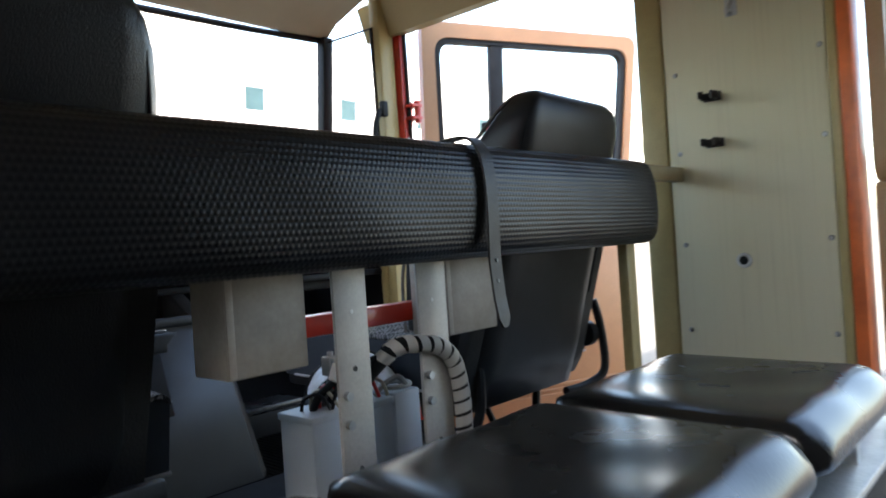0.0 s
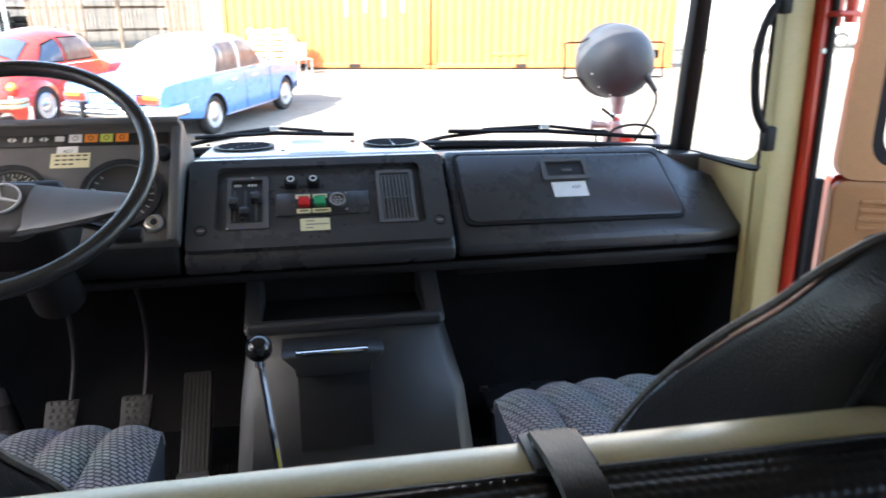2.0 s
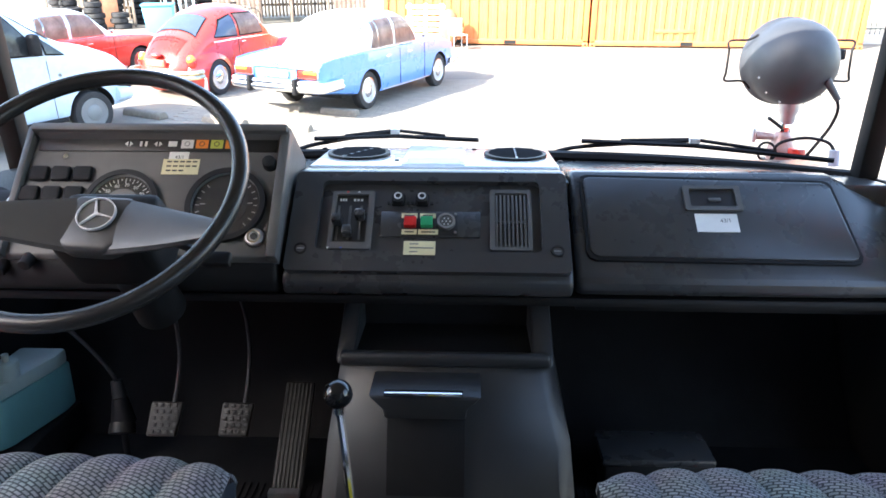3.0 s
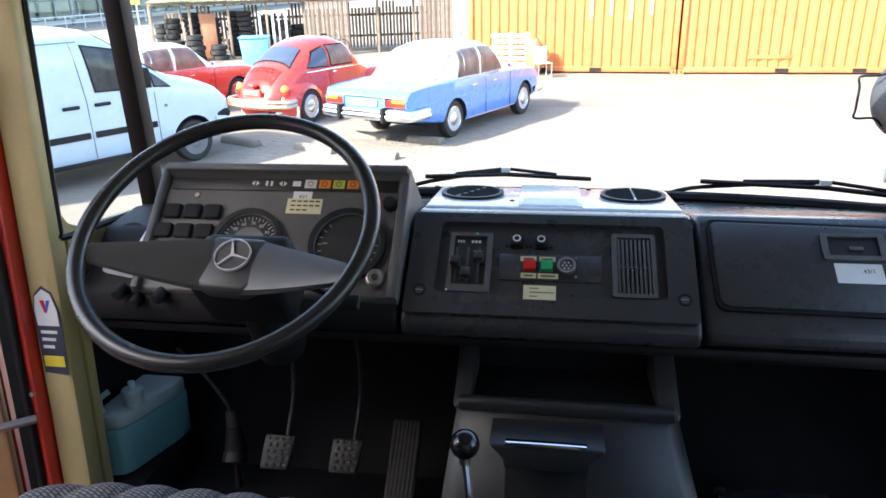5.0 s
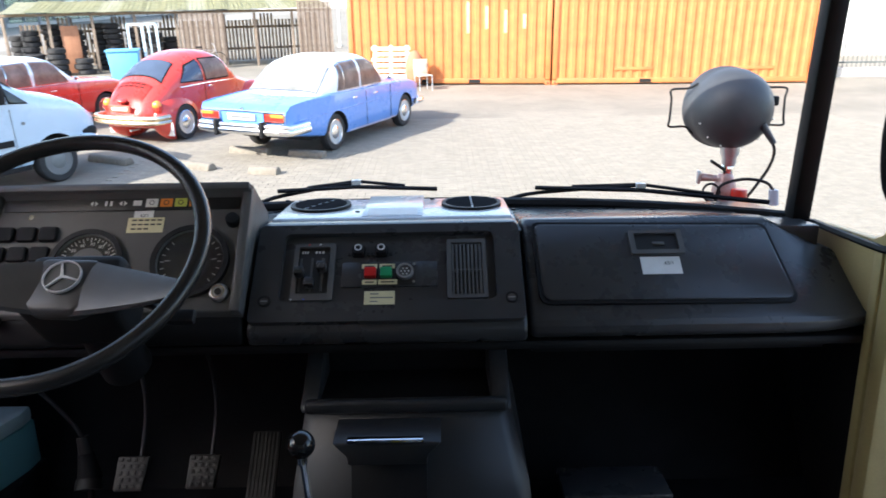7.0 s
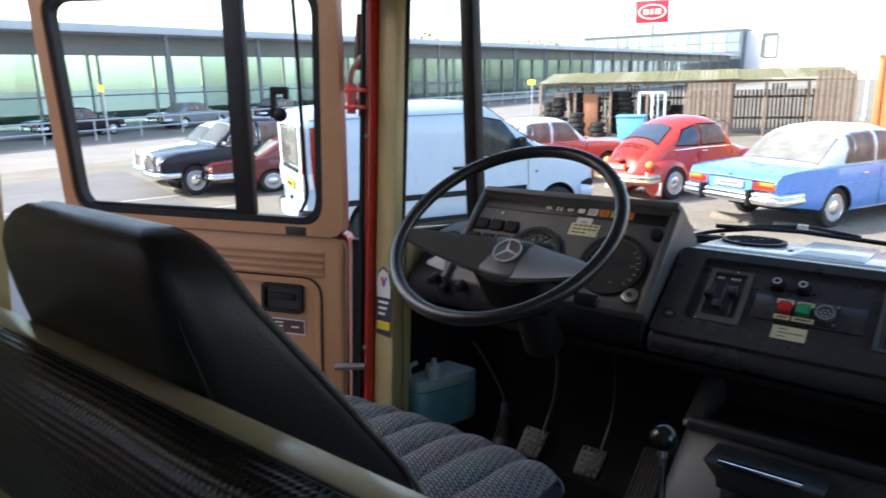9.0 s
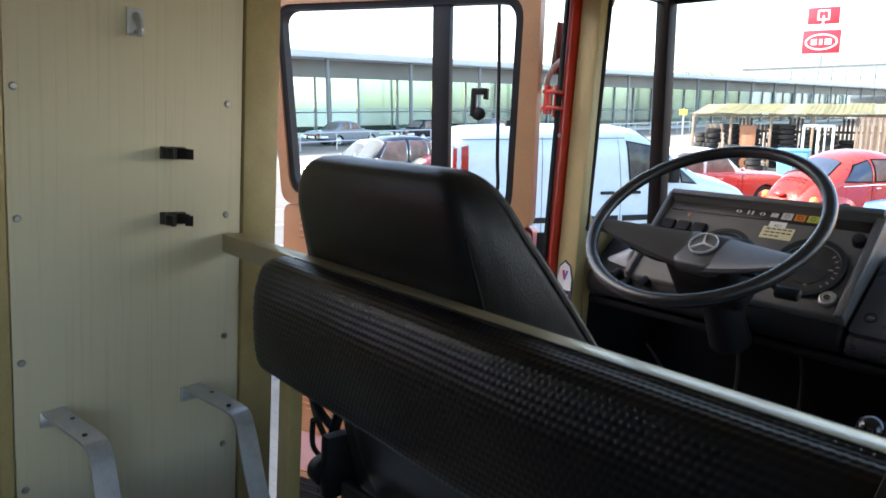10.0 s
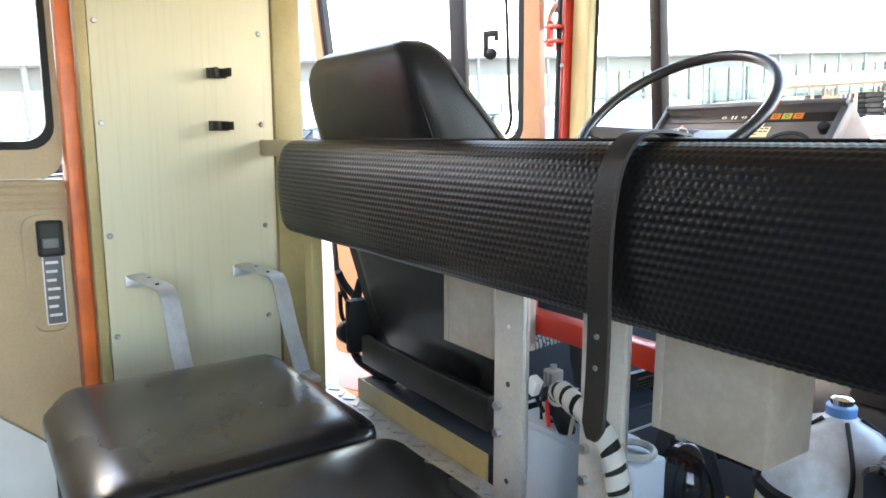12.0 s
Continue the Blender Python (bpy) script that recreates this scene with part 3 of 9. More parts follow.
def board_material():
    """Cream paint over vertical wood grain."""
    m = bpy.data.materials.new("cream_board")
    m.use_nodes = True
    n, l = m.node_tree.nodes, m.node_tree.links
    b = n["Principled BSDF"]
    tc, mp = n.new("ShaderNodeTexCoord"), n.new("ShaderNodeMapping")
    mp.inputs["Scale"].default_value = (1, 1, 0.02)
    l.new(tc.outputs["Object"], mp.inputs["Vector"])
    g = n.new("ShaderNodeTexNoise")
    g.inputs["Scale"].default_value, g.inputs["Detail"].default_value = 130, 3
    l.new(mp.outputs["Vector"], g.inputs["Vector"])
    d = n.new("ShaderNodeTexNoise")
    d.inputs["Scale"].default_value, d.inputs["Detail"].default_value = 3.5, 5
    l.new(tc.outputs["Object"], d.inputs["Vector"])
    mr = n.new("ShaderNodeMapRange")
    mr.inputs["From Min"].default_value, mr.inputs["From Max"].default_value = 0.52, 0.75
    l.new(g.outputs["Fac"], mr.inputs["Value"])
    mu = n.new("ShaderNodeMath")
    mu.operation = "MULTIPLY"
    l.new(mr.outputs["Result"], mu.inputs[0])
    l.new(d.outputs["Fac"], mu.inputs[1])
    mx = n.new("ShaderNodeMix")
    mx.data_type = "RGBA"
    mx.inputs["A"].default_value, mx.inputs["B"].default_value = (0.68, 0.62, 0.44, 1), (0.57, 0.51, 0.345, 1)
    l.new(mu.outputs["Value"], mx.inputs["Factor"])
    l.new(mx.outputs["Result"], b.inputs["Base Color"])
    b.inputs["Roughness"].default_value = 0.5
    bp = n.new("ShaderNodeBump")
    bp.inputs["Strength"].default_value, bp.inputs["Distance"].default_value = 0.25, 0.001
    bp.invert = True
    l.new(mr.outputs["Result"], bp.inputs["Height"])
    l.new(bp.outputs["Normal"], b.inputs["Normal"])
    return m


M_board = board_material()
side_panel(-1)
side_panel(1)


def front_door(s):
    """A front door swung open on its front hinges. Along the door: u from the hinge, w across, z up."""
    hx, hy = (s * 1.13, 0.90) if s < 0 else (1.15, 0.93)
    dx, dy = s * 0.92, -0.392
    m = Matrix(((dx, 0, 0, hx), (dy, 0, 0, hy), (0, 0, 1, 0), (0, 0, 0, 1)))
    wx, wy = (dy, -dx) if s < 0 else (-dy, dx)     # w points out of the door's inner side, towards the rear
    m[0][1], m[1][1] = wx, wy
    if wy > 0:
        m[0][1], m[1][1] = -wx, -wy
    t = thing("door_1" if s < 0 else "door_2", "brown inner side of an open truck door with a divided window", "door", (hx, hy, 0.0), "front doors", "structure")
    def P(name, b, mt, label="", parent=None, **k):
        bmesh.ops.transform(b, matrix=m, verts=b.verts)
        return part(name, b, mt, parent or t, label, **k)
    O = [(0.03, -0.45), (1.03, -0.45)]
    out = [(0.035, 0.96), (0.945, 0.955), (1.045, 1.60), (1.02, 1.655), (0.11, 1.655), (0.065, 1.62)]
    def rpoly(pts, r, n=4):
        res, k = [], len(pts)
        for i in range(k):
            a, c, d = Vector(pts[i - 1]), Vector(pts[i]), Vector(pts[(i + 1) % k])
            p0, p1 = c + (a - c).normalized() * r, c + (d - c).normalized() * r
            for j in range(n + 1):
                f = j / n
                q = (1 - f) ** 2 * p0 + 2 * f * (1 - f) * c + f * f * p1
                res.append((q.x, q.y))
        return res
    ring_o = rpoly([(0.026, 0.935), (0.955, 0.935), (1.06, 1.67), (0.050, 1.67)], 0.05, 6)
    ring_i = rpoly([(0.090, 0.965), (0.922, 0.965), (1.012, 1.612), (0.098, 1.612)], 0.07, 6)
    ring_s = rpoly([(0.115, 0.985), (0.903, 0.985), (0.988, 1.594), (0.124, 1.594)], 0.06, 6)
    P("window_frame", holed(ring_o, ring_i, "y", -0.005, 0.035), M_brown)
    P("window_seal", holed(ring_i, ring_s, "y", -0.008, 0.026), M_seal, "black rubber window seal")
    P("door_skin", prism(rpoly([(0.02, -0.45), (0.93, -0.45), (0.955, 0.945), (0.03, 0.945)], 0.03), "y", -0.05, -0.005), M_red, "red outer skin")
    P("window_bar", prism([(0.312, 0.975), (0.372, 0.975), (0.403, 1.60), (0.343, 1.60)], "y", -0.006, 0.022, 0.003), M_seal, "black dividing bar")
    P("sliding_rail", box(0.375, 0.905, -0.004, 0.014, 0.985, 0.996, 0.002), M_seal)
    b = B()
    b.faces.new([b.verts.new((u, 0.006, z)) for u, z in ((0.095, 0.97), (0.92, 0.97), (1.0, 1.61), (0.10, 1.61))])
    g = P("pane", b, M_glass)
    g.visible_shadow = False
    # lower panel with pressed ribs and a recessed pocket
    P("inner_panel", prism(rpoly([(0.03, 0.104), (0.95, 0.104), (0.955, 0.933), (0.03, 0.933)], 0.03), "y", -0.004, 0.028, 0.006), M_brown)
    for k in range(4):
        z = 0.885 - k * 0.021
        P("rib", box(0.09, 0.88, 0.028, 0.033, z - 0.006, z + 0.006, 0.003), M_brown)
    for k in range(3):
        z = 0.235 - k * 0.019
        P("rib", box(0.30, 0.93, 0.028, 0.033, z - 0.005, z + 0.005, 0.003), M_brown)
    P("pocket_frame", holed(rpoly([(0.10, 0.47), (0.50, 0.47), (0.50, 0.81), (0.10, 0.81)], 0.06, 6), rpoly([(0.118, 0.488), (0.482, 0.488), (0.482, 0.792), (0.118, 0.792)], 0.05, 6), "y", 0.028, 0.036), M_brown)
    # dark ring laid on the panel in place of a shaded groove
    P("pocket_groove_shade", holed(rpoly([(0.095, 0.465), (0.505, 0.465), (0.505, 0.815), (0.095, 0.815)], 0.063, 6), rpoly([(0.1, 0.47), (0.5, 0.47), (0.5, 0.81), (0.1, 0.81)], 0.06, 6), "y", 0.0265, 0.030), M_seal, "dark ring for the shade in the groove round the pocket")
    # black strip added where the hinge gap lies in shade
    P("hinge_gap_strip", box(-0.030, 0.016, -0.022, 0.004, -0.40, 0.93, 0.004), M_seal, "black strip in place of the shaded gap along the hinge side")
    h = P("handle_cup", holed(rrect(0.155, 0.285, 0.705, 0.79, 0.012), rrect(0.165, 0.275, 0.715, 0.78, 0.010), "y", 0.028, 0.042), M_seal, "black recessed door handle")
    P("handle_back", box(0.166, 0.274, 0.028, 0.031, 0.716, 0.779), M_grille)
    P("handle_lever", box(0.18, 0.26, 0.032, 0.040, 0.742, 0.762, 0.003), M_seal, parent=h)
    k = P("door_label", box(0.150, 0.290, 0.0285, 0.031, 0.640, 0.685), M_tag, "dark red and white sticker")
    P("label_border", holed(rrect(0.150, 0.290, 0.640, 0.685, 0.002), rrect(0.153, 0.287, 0.643, 0.682, 0.002), "y", 0.031, 0.0316), M_label, parent=k)
    for i in range(3):
        P("print_bar", box(0.222, 0.262 - 0.01 * i, 0.031, 0.0316, 0.671 - i * 0.011, 0.675 - i * 0.011), M_label, parent=k)
    P("print_bar", box(0.170, 0.195, 0.031, 0.0316, 0.660, 0.664), M_label, parent=k)
    P("lock_slot", box(0.142, 0.206, 0.033, 0.037, 0.936, 0.960, 0.002), M_grille, "black lock slot")
    P("pale_band", box(0.04, 0.945, -0.004, 0.020, -0.052, 0.102, 0.004), M_pink, "faded pink reflective band")
    P("kick_panel", prism(rpoly([(0.03, -0.45), (0.93, -0.45), (0.945, -0.055), (0.03, -0.055)], 0.03), "y", -0.004, 0.022, 0.005), M_brown)
    for u0 in (0.42, 0.74):
        gr = P("vent_grille", holed(rrect(u0, u0 + 0.135, -0.225, -0.075, 0.012), rrect(u0 + 0.012, u0 + 0.123, -0.213, -0.087, 0.008), "y", 0.020, 0.030), M_seal, "black slotted vent grille")
        P("vent_back", box(u0 + 0.011, u0 + 0.124, 0.021, 0.024, -0.214, -0.086), M_grille, parent=gr)
        for i in range(4):
            z = -0.108 - i * 0.027
            P("slat", box(u0 + 0.02, u0 + 0.115, 0.022, 0.031, z - 0.007, z + 0.007, 0.002), M_seal, parent=gr)
    # small mirror bracket on the glass
    if s < 0:
        P("sliding_edge", tube(smooth_line([(0.186, 0.010, 1.59), (0.172, 0.010, 1.40), (0.158, 0.010, 1.15), (0.150, 0.010, 1.05), (0.170, 0.010, 1.0)], 5), 0.006, 6), M_seal, "black edge of the sliding pane")
        b = box(0.236, 0.251, 0.012, 0.030, 1.262, 1.348, 0.003)
        box(0.198, 0.250, 0.012, 0.030, 1.328, 1.348, 0.003, bm=b)
        box(0.198, 0.210, 0.012, 0.030, 1.314, 1.332, 0.003, bm=b)
        ball((0.226, 0.020, 1.272), 1.0, 14, 8, bm=b, sc=(0.024, 0.012, 0.020))
        P("window_latch", b, M_seal, "black hooked window latch")
    else:
        l = P("window_latch", box(0.283, 0.350, 0.012, 0.034, 1.256, 1.292, 0.010), M_seal, "black window latch with red button")
        P("red_button", cyl((0.298, 0.034, 1.272), (0.298, 0.039, 1.272), 0.010, seg=14), M_btn_red, parent=l)
    return t


M_tag = mat("tag_red", (0.085, 0.025, 0.025), 0.5, var=0.1)
M_pink = mat("faded_pink", (0.62, 0.38, 0.35), 0.5, var=0.08, scale=4)
front_door(-1)
front_door(1)


def rear_door(s):
    """The crew door, shut in the truck's side. Outlines run in (y, z)."""
    X0 = 1.075
    t = thing("door_3" if s < 0 else "door_4", "tan inner side of a shut crew door with window and latch", "door", (s * X0, -0.56, 0.0), "crew doors", "structure")
    def sl(a, c):
        return min(s * (X0 + a), s * (X0 + c)), max(s * (X0 + a), s * (X0 + c))
    def plate(pts, a, c, mt, name, label="", parent=None, bev=0.004):
        return part(name, prism(pts, "x", *sl(a, c), bev), mt, parent or t, label)
    def ring(o, i, a, c, mt, name, label="", parent=None):
        return part(name, holed(o, i, "x", *sl(a, c)), mt, parent or t, label)
    f = -0.548 if s < 0 else -0.555
    body = M_tan if s < 0 else M_pillar
    ring(rrect(-1.50, f, 0.905, 1.68, 0.05), rrect(-1.42, f - 0.012, 0.965, 1.605, 0.05), 0, 0.04, body, "window_frame")
    ring(rrect(-1.42, f - 0.012, 0.965, 1.605, 0.05), rrect(-1.405, f - 0.026, 0.982, 1.590, 0.045), -0.004, 0.03, M_seal, "window_seal", "black rubber window seal")
    b = B()
    b.faces.new([b.verts.new((s * (X0 + 0.02), y, z)) for y, z in ((-1.42, 0.965), (f - 0.012, 0.965), (f - 0.012, 1.605), (-1.42, 1.605))])
    g = part("pane", b, M_glass, t)
    g.visible_shadow = False
    plate([(-1.50, 0.43), (-0.71, 0.415), (-0.60, 0.312), (f, 0.28), (f, 0.903), (-1.50, 0.903)], 0, 0.04, body, "inner_panel")
    plate([(-1.50, -0.25), (f, -0.25), (f, 0.276), (-0.60, 0.308), (-0.71, 0.411), (-1.50, 0.426)], 0.004, 0.04, M_pale, "lower_panel", "pale grey kick panel")
    for k in range(4):
        z = 0.895 - k * 0.016 if s < 0 else 0.885 - k * 0.018
        plate(rrect(-0.86, f - 0.012, z - 0.005, z + 0.005, 0.004), -0.005, 0.001, body, "rib", bev=0.001)
    if s < 0:
        ring(rrect(-0.636, -0.552, 0.57, 0.83, 0.03), rrect(-0.628, -0.560, 0.580, 0.820, 0.026), -0.008, 0.001, body, "latch_frame")
        l = ring(rrect(-0.610, -0.560, 0.742, 0.818, 0.006), rrect(-0.604, -0.566, 0.748, 0.812, 0.005), -0.012, 0.001, M_seal, "latch", "black recessed door latch")
        part("latch_back", box(*sl(-0.002, 0.0008), -0.605, -0.565, 0.747, 0.813), M_grille, l)
        part("latch_lever", box(*sl(-0.010, -0.002), -0.600, -0.570, 0.760, 0.780, 0.002), M_dial_mid, l)
        k = part("notice", box(*sl(-0.002, 0.001), -0.603, -0.566, 0.594, 0.742, 0.0005), M_plate_dark, t, "grey notice plate with unreadable lines")
        part("rim", holed(rrect(-0.604, -0.565, 0.593, 0.743, 0.003), rrect(-0.6015, -0.5675, 0.5955, 0.7405, 0.002), "x", *sl(-0.0026, -0.001)), M_label, k)
        for i in range(7):
            part("print_bar", box(*sl(-0.0028, -0.0019), -0.598 , -0.574 - 0.003 * (i % 3), 0.725 - i * 0.019, 0.731 - i * 0.019), M_label, k)
    return t


M_pale = mat("pale_grey", (0.62, 0.60, 0.58), 0.5, var=0.1, scale=5)
M_plate_dark = mat("plate_grey", (0.12, 0.12, 0.13), 0.5, var=0.1)
rear_door(-1)


def open_crew_door():
    """The right crew door, swung out square to the truck's side. Outlines run in (x, z)."""
    t = thing("door_4", "tan inner side of an open crew door with window and louvres", "door", (1.09, -0.57, 0.0), "crew doors", "structure")
    part("window_frame", holed(rrect(1.09, 2.0, 0.905, 1.68, 0.05), rrect(1.125, 1.93, 0.965, 1.605, 0.05), "y", -0.60, -0.562), M_tan, t)
    part("window_seal", holed(rrect(1.125, 1.93, 0.965, 1.605, 0.05), rrect(1.14, 1.915, 0.98, 1.59, 0.045), "y", -0.604, -0.57), M_seal, t)
    b = B()
    b.faces.new([b.verts.new((x, -0.585, z)) for x, z in ((1.125, 0.965), (1.93, 0.965), (1.93, 1.605), (1.125, 1.605))])
    g = part("pane", b, M_glass, t)
    g.visible_shadow = False
    part("inner_panel", prism(rrect(1.09, 1.98, 0.25, 0.903, 0.02), "y", -0.602, -0.562, 0.004), M_tan, t)
    part("lower_panel", prism(rrect(1.09, 1.98, -0.40, 0.246, 0.02), "y", -0.598, -0.562, 0.004), M_pale, t, "pale grey kick panel")
    for k in range(4):
        z = 0.885 - k * 0.018
        part("rib", box(1.12, 1.85, -0.607, -0.601, z - 0.005, z + 0.005, 0.002), M_tan, t)
    l = part("latch", holed(rrect(1.70, 1.82, 0.70, 0.78, 0.008), rrect(1.71, 1.81, 0.71, 0.77, 0.006), "y", -0.614, -0.600), M_seal, t, "black recessed door latch")
    part("latch_lever", box(1.72, 1.80, -0.612, -0.603, 0.73, 0.75, 0.002), M_dial_mid, l)
    return t


open_crew_door()

# ---- dashboard ----
def face_frame(y0, z0, slope):
    """A frame on a leaning face: x to the right, v up the face, n out of it towards the seats."""
    a = math.atan(slope)
    sa, ca = math.sin(a), math.cos(a)
    return Matrix(((1, 0, 0, 0), (0, sa, -ca, y0), (0, ca, sa, z0), (0, 0, 0, 1)))


def on(F, b):
    bmesh.ops.transform(b, matrix=F, verts=b.verts)
    return b


def fbox(F, x0, x1, v0, v1, n0, n1, bev=0.0, seg=2):
    return on(F, box(x0, x1, v0, v1, n0, n1, bev, seg))


def fplate(F, pts, n0, n1, bev=0.0):
    return on(F, prism(pts, "z", n0, n1, bev))


def fring(F, outer, inner, n0, n1):
    return on(F, holed(outer, inner, "z", n0, n1))


def fcyl(F, x, v, n0, n1, r, r2=None, seg=28, bev=0.0):
    return on(F, cyl((x, v, n0), (x, v, n1), r, r2, seg, bev))


def circle(x, v, r, n=36):
    return [(x + r * math.cos(2 * math.pi * i / n), v + r * math.sin(2 * math.pi * i / n)) for i in range(n)]


def text_on(F, words, x, v, n, size, material, parent, name="lettering", turn=0.0):
    cu = bpy.data.curves.new(name, "FONT")
    cu.body, cu.size, cu.align_x, cu.align_y = words, size, "CENTER", "CENTER"
    cu.extrude = 0.0002
    tmp = bpy.data.objects.new("t", cu)
    scene.collection.objects.link(tmp)
    me = bpy.data.meshes.new_from_object(tmp.evaluated_get(bpy.context.evaluated_depsgraph_get()))
    bpy.data.objects.remove(tmp)
    b = B()
    b.from_mesh(me)
    bpy.data.meshes.remove(me)
    bmesh.ops.transform(b, matrix=F @ Matrix.Translation((x, v, n)) @ Matrix.Rotation(turn, 4, "Z"), verts=b.verts)
    return part(name, b, material, parent, smooth=False)


FC = face_frame(1.0, 0.85, 1.15)          # centre console and glove box
FB = face_frame(0.982, 0.883, 0.86)       # instrument block

dash = thing("dashboard", "black moulded plastic dashboard under the windscreen", "dashboard", (0, 1.2, 0.76))
_prof = [(1.145, 0.977), (0.958, 0.814), (0.952, 0.80), (0.962, 0.772), (1.12, 0.755), (1.50, 0.755), (1.50, 0.952), (1.30, 0.968), (1.17, 0.984)]
part("centre_section", prism(_prof, "x", -0.293, 0.289, 0.010, 3), M_dash, dash)
# the right end of the dash falls away towards the door
b = prism([(1.163, 0.980), (0.975, 0.814), (0.968, 0.80), (0.975, 0.772), (1.12, 0.755), (1.46, 0.755), (1.46, 0.945), (1.30, 0.962), (1.185, 0.984)], "x", 0.296, 1.068, 0.014, 3)
for k in range(1, 8):
    x = 0.50 + 0.56 * k / 8
    bmesh.ops.bisect_plane(b, geom=b.verts[:] + b.edges[:] + b.faces[:], plane_co=(x, 0, 0), plane_no=(1, 0, 0))
for v in b.verts:
    if v.co.x > 0.845:
        f = (v.co.x - 0.845) / 0.223
        if v.co.z > 0.80:
            v.co.z -= 0.105 * f * min(1, (v.co.z - 0.80) / 0.12)
        v.co.y -= (0.25 * f * f) if v.co.y > 1.25 else 0
        if v.co.y < 1.1:
            v.co.y += 0.06 * f * f
part("right_section", b, M_dash, dash)
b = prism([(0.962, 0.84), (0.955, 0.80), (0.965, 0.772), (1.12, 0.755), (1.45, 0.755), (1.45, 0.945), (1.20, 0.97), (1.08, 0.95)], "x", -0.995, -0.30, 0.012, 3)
part("left_section", b, M_dash_shade, dash)
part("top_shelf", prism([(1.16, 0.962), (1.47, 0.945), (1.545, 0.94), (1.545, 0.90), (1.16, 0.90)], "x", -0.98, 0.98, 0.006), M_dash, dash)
part("lower_lip", box(-1.06, 1.06, 1.0, 1.06, 0.735, 0.757, 0.008), M_dash_shade, dash)
part("under_tray", box(0.31, 0.97, 1.06, 1.45, 0.70, 0.74, 0.01), M_dash_shade, dash)
# left cowl beside the instrument block; the door's light is put into its pale colour
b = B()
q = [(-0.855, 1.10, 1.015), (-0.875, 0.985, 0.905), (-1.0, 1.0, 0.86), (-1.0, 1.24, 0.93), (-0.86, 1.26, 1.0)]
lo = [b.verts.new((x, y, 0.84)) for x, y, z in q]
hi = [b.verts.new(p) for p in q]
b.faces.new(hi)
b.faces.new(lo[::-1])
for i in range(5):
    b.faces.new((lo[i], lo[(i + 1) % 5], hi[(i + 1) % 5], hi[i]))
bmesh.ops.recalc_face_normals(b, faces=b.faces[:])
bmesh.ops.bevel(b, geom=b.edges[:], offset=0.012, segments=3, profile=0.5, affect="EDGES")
part("side_cowl", b, M_vent_sheen, dash)
F3 = Matrix.Translation((-0.93, 1.075, 0.925)) @ Matrix.Rotation(radians(38), 4, "X")
part("side_vent_ring", on(F3, holed(circle(0, 0, 0.036), circle(0, 0, 0.028), "z", -0.01, 0.012)), M_seal, dash, "round black side vent")
part("side_vent_face", on(F3, cyl((0, 0, -0.01), (0, 0, 0.006), 0.0275)), M_dial_mid, dash)

# instrument block
blk = thing("instrument_block", "black instrument block with two round dials and switches", "instrument panel", (-0.57, 1.0, 0.84))
b = prism([(-0.035, -0.10), (-0.047, -0.012), (-0.04, 0), (0.223, 0), (0.230, 0.018), (0.242, 0.022), (0.254, -0.01), (0.260, -0.14), (0.05, -0.20)], "x", -0.865, -0.298)
for v in b.verts:                      # the left end leans outwards towards the bottom
    if v.co.x < -0.5:
        v.co.x += 0.03 * v.co.y / 0.24
bmesh.ops.bevel(b, geom=b.edges[:], offset=0.004, segments=2, profile=0.5, affect="EDGES")
part("housing", on(FB, b), M_block, blk)
for nm, x0, x1 in (("side_cheek", -0.318, -0.296), ("side_cheek", -0.862, -0.846)):
    part(nm, fbox(FB, x0, x1, -0.045, 0.250, -0.02, 0.016, 0.005), M_block, blk)
part("hood", fbox(FB, -0.848, -0.300, 0.231, 0.250, -0.05, 0.030, 0.006), M_block, blk)
part("lamp_strip", fbox(FB, -0.835, -0.325, 0.196, 0.229, 0, 0.0035, 0.001), M_grille, blk, "black warning lamp strip")
for i, (mt, w) in enumerate(((None, 0), (None, 0), (None, 0), (M_label, 0.026), (M_label, 0.026), (M_lamp_orange, 0.026), (M_lamp_green, 0.026), (M_lamp_orange, 0.026))):
    x = -0.642 + i * 0.0315
    if mt is None:
        for k in (-1, 1):
            part("arrow_mark", fplate(FB, [(x + k * 0.002, 0.219), (x + k * 0.009, 0.213), (x + k * 0.002, 0.207)] if i != 1 else [(x + k * 0.008, 0.219), (x + k * 0.003, 0.219), (x + k * 0.003, 0.207), (x + k * 0.008, 0.207)], 0.0035, 0.0042), M_label, blk)
    else:
        h = 0.006 if i == 3 else 0.010
        p = part("warning_lamp", fbox(FB, x - w / 2 + (0.004 if i == 3 else 0), x + w / 2 - (0.004 if i == 3 else 0), 0.213 - h, 0.213 + h, 0.0035, 0.005), mt, blk)
        if i > 3:
            part("symbol", fring(FB, circle(x, 0.213, 0.006, 12), circle(x, 0.213, 0.0045, 12), 0.005, 0.0056), M_ink if i > 4 else M_dial_mid, p)
part("small_screw", fcyl(FB, -0.772, 0.182, 0, 0.004, 0.006, seg=14), M_chrome, blk)
for r in range(2):
    for c in range(3):
        x, v = -0.822 + c * 0.0465 + 0.004 * (1 - r) - 0.006 * r, 0.140 - r * 0.047
        part("rocker_switch", fplate(FB, rrect(x - 0.019, x + 0.019, v - 0.017, v + 0.017, 0.006), 0, 0.011, 0.004), M_rubber, blk)


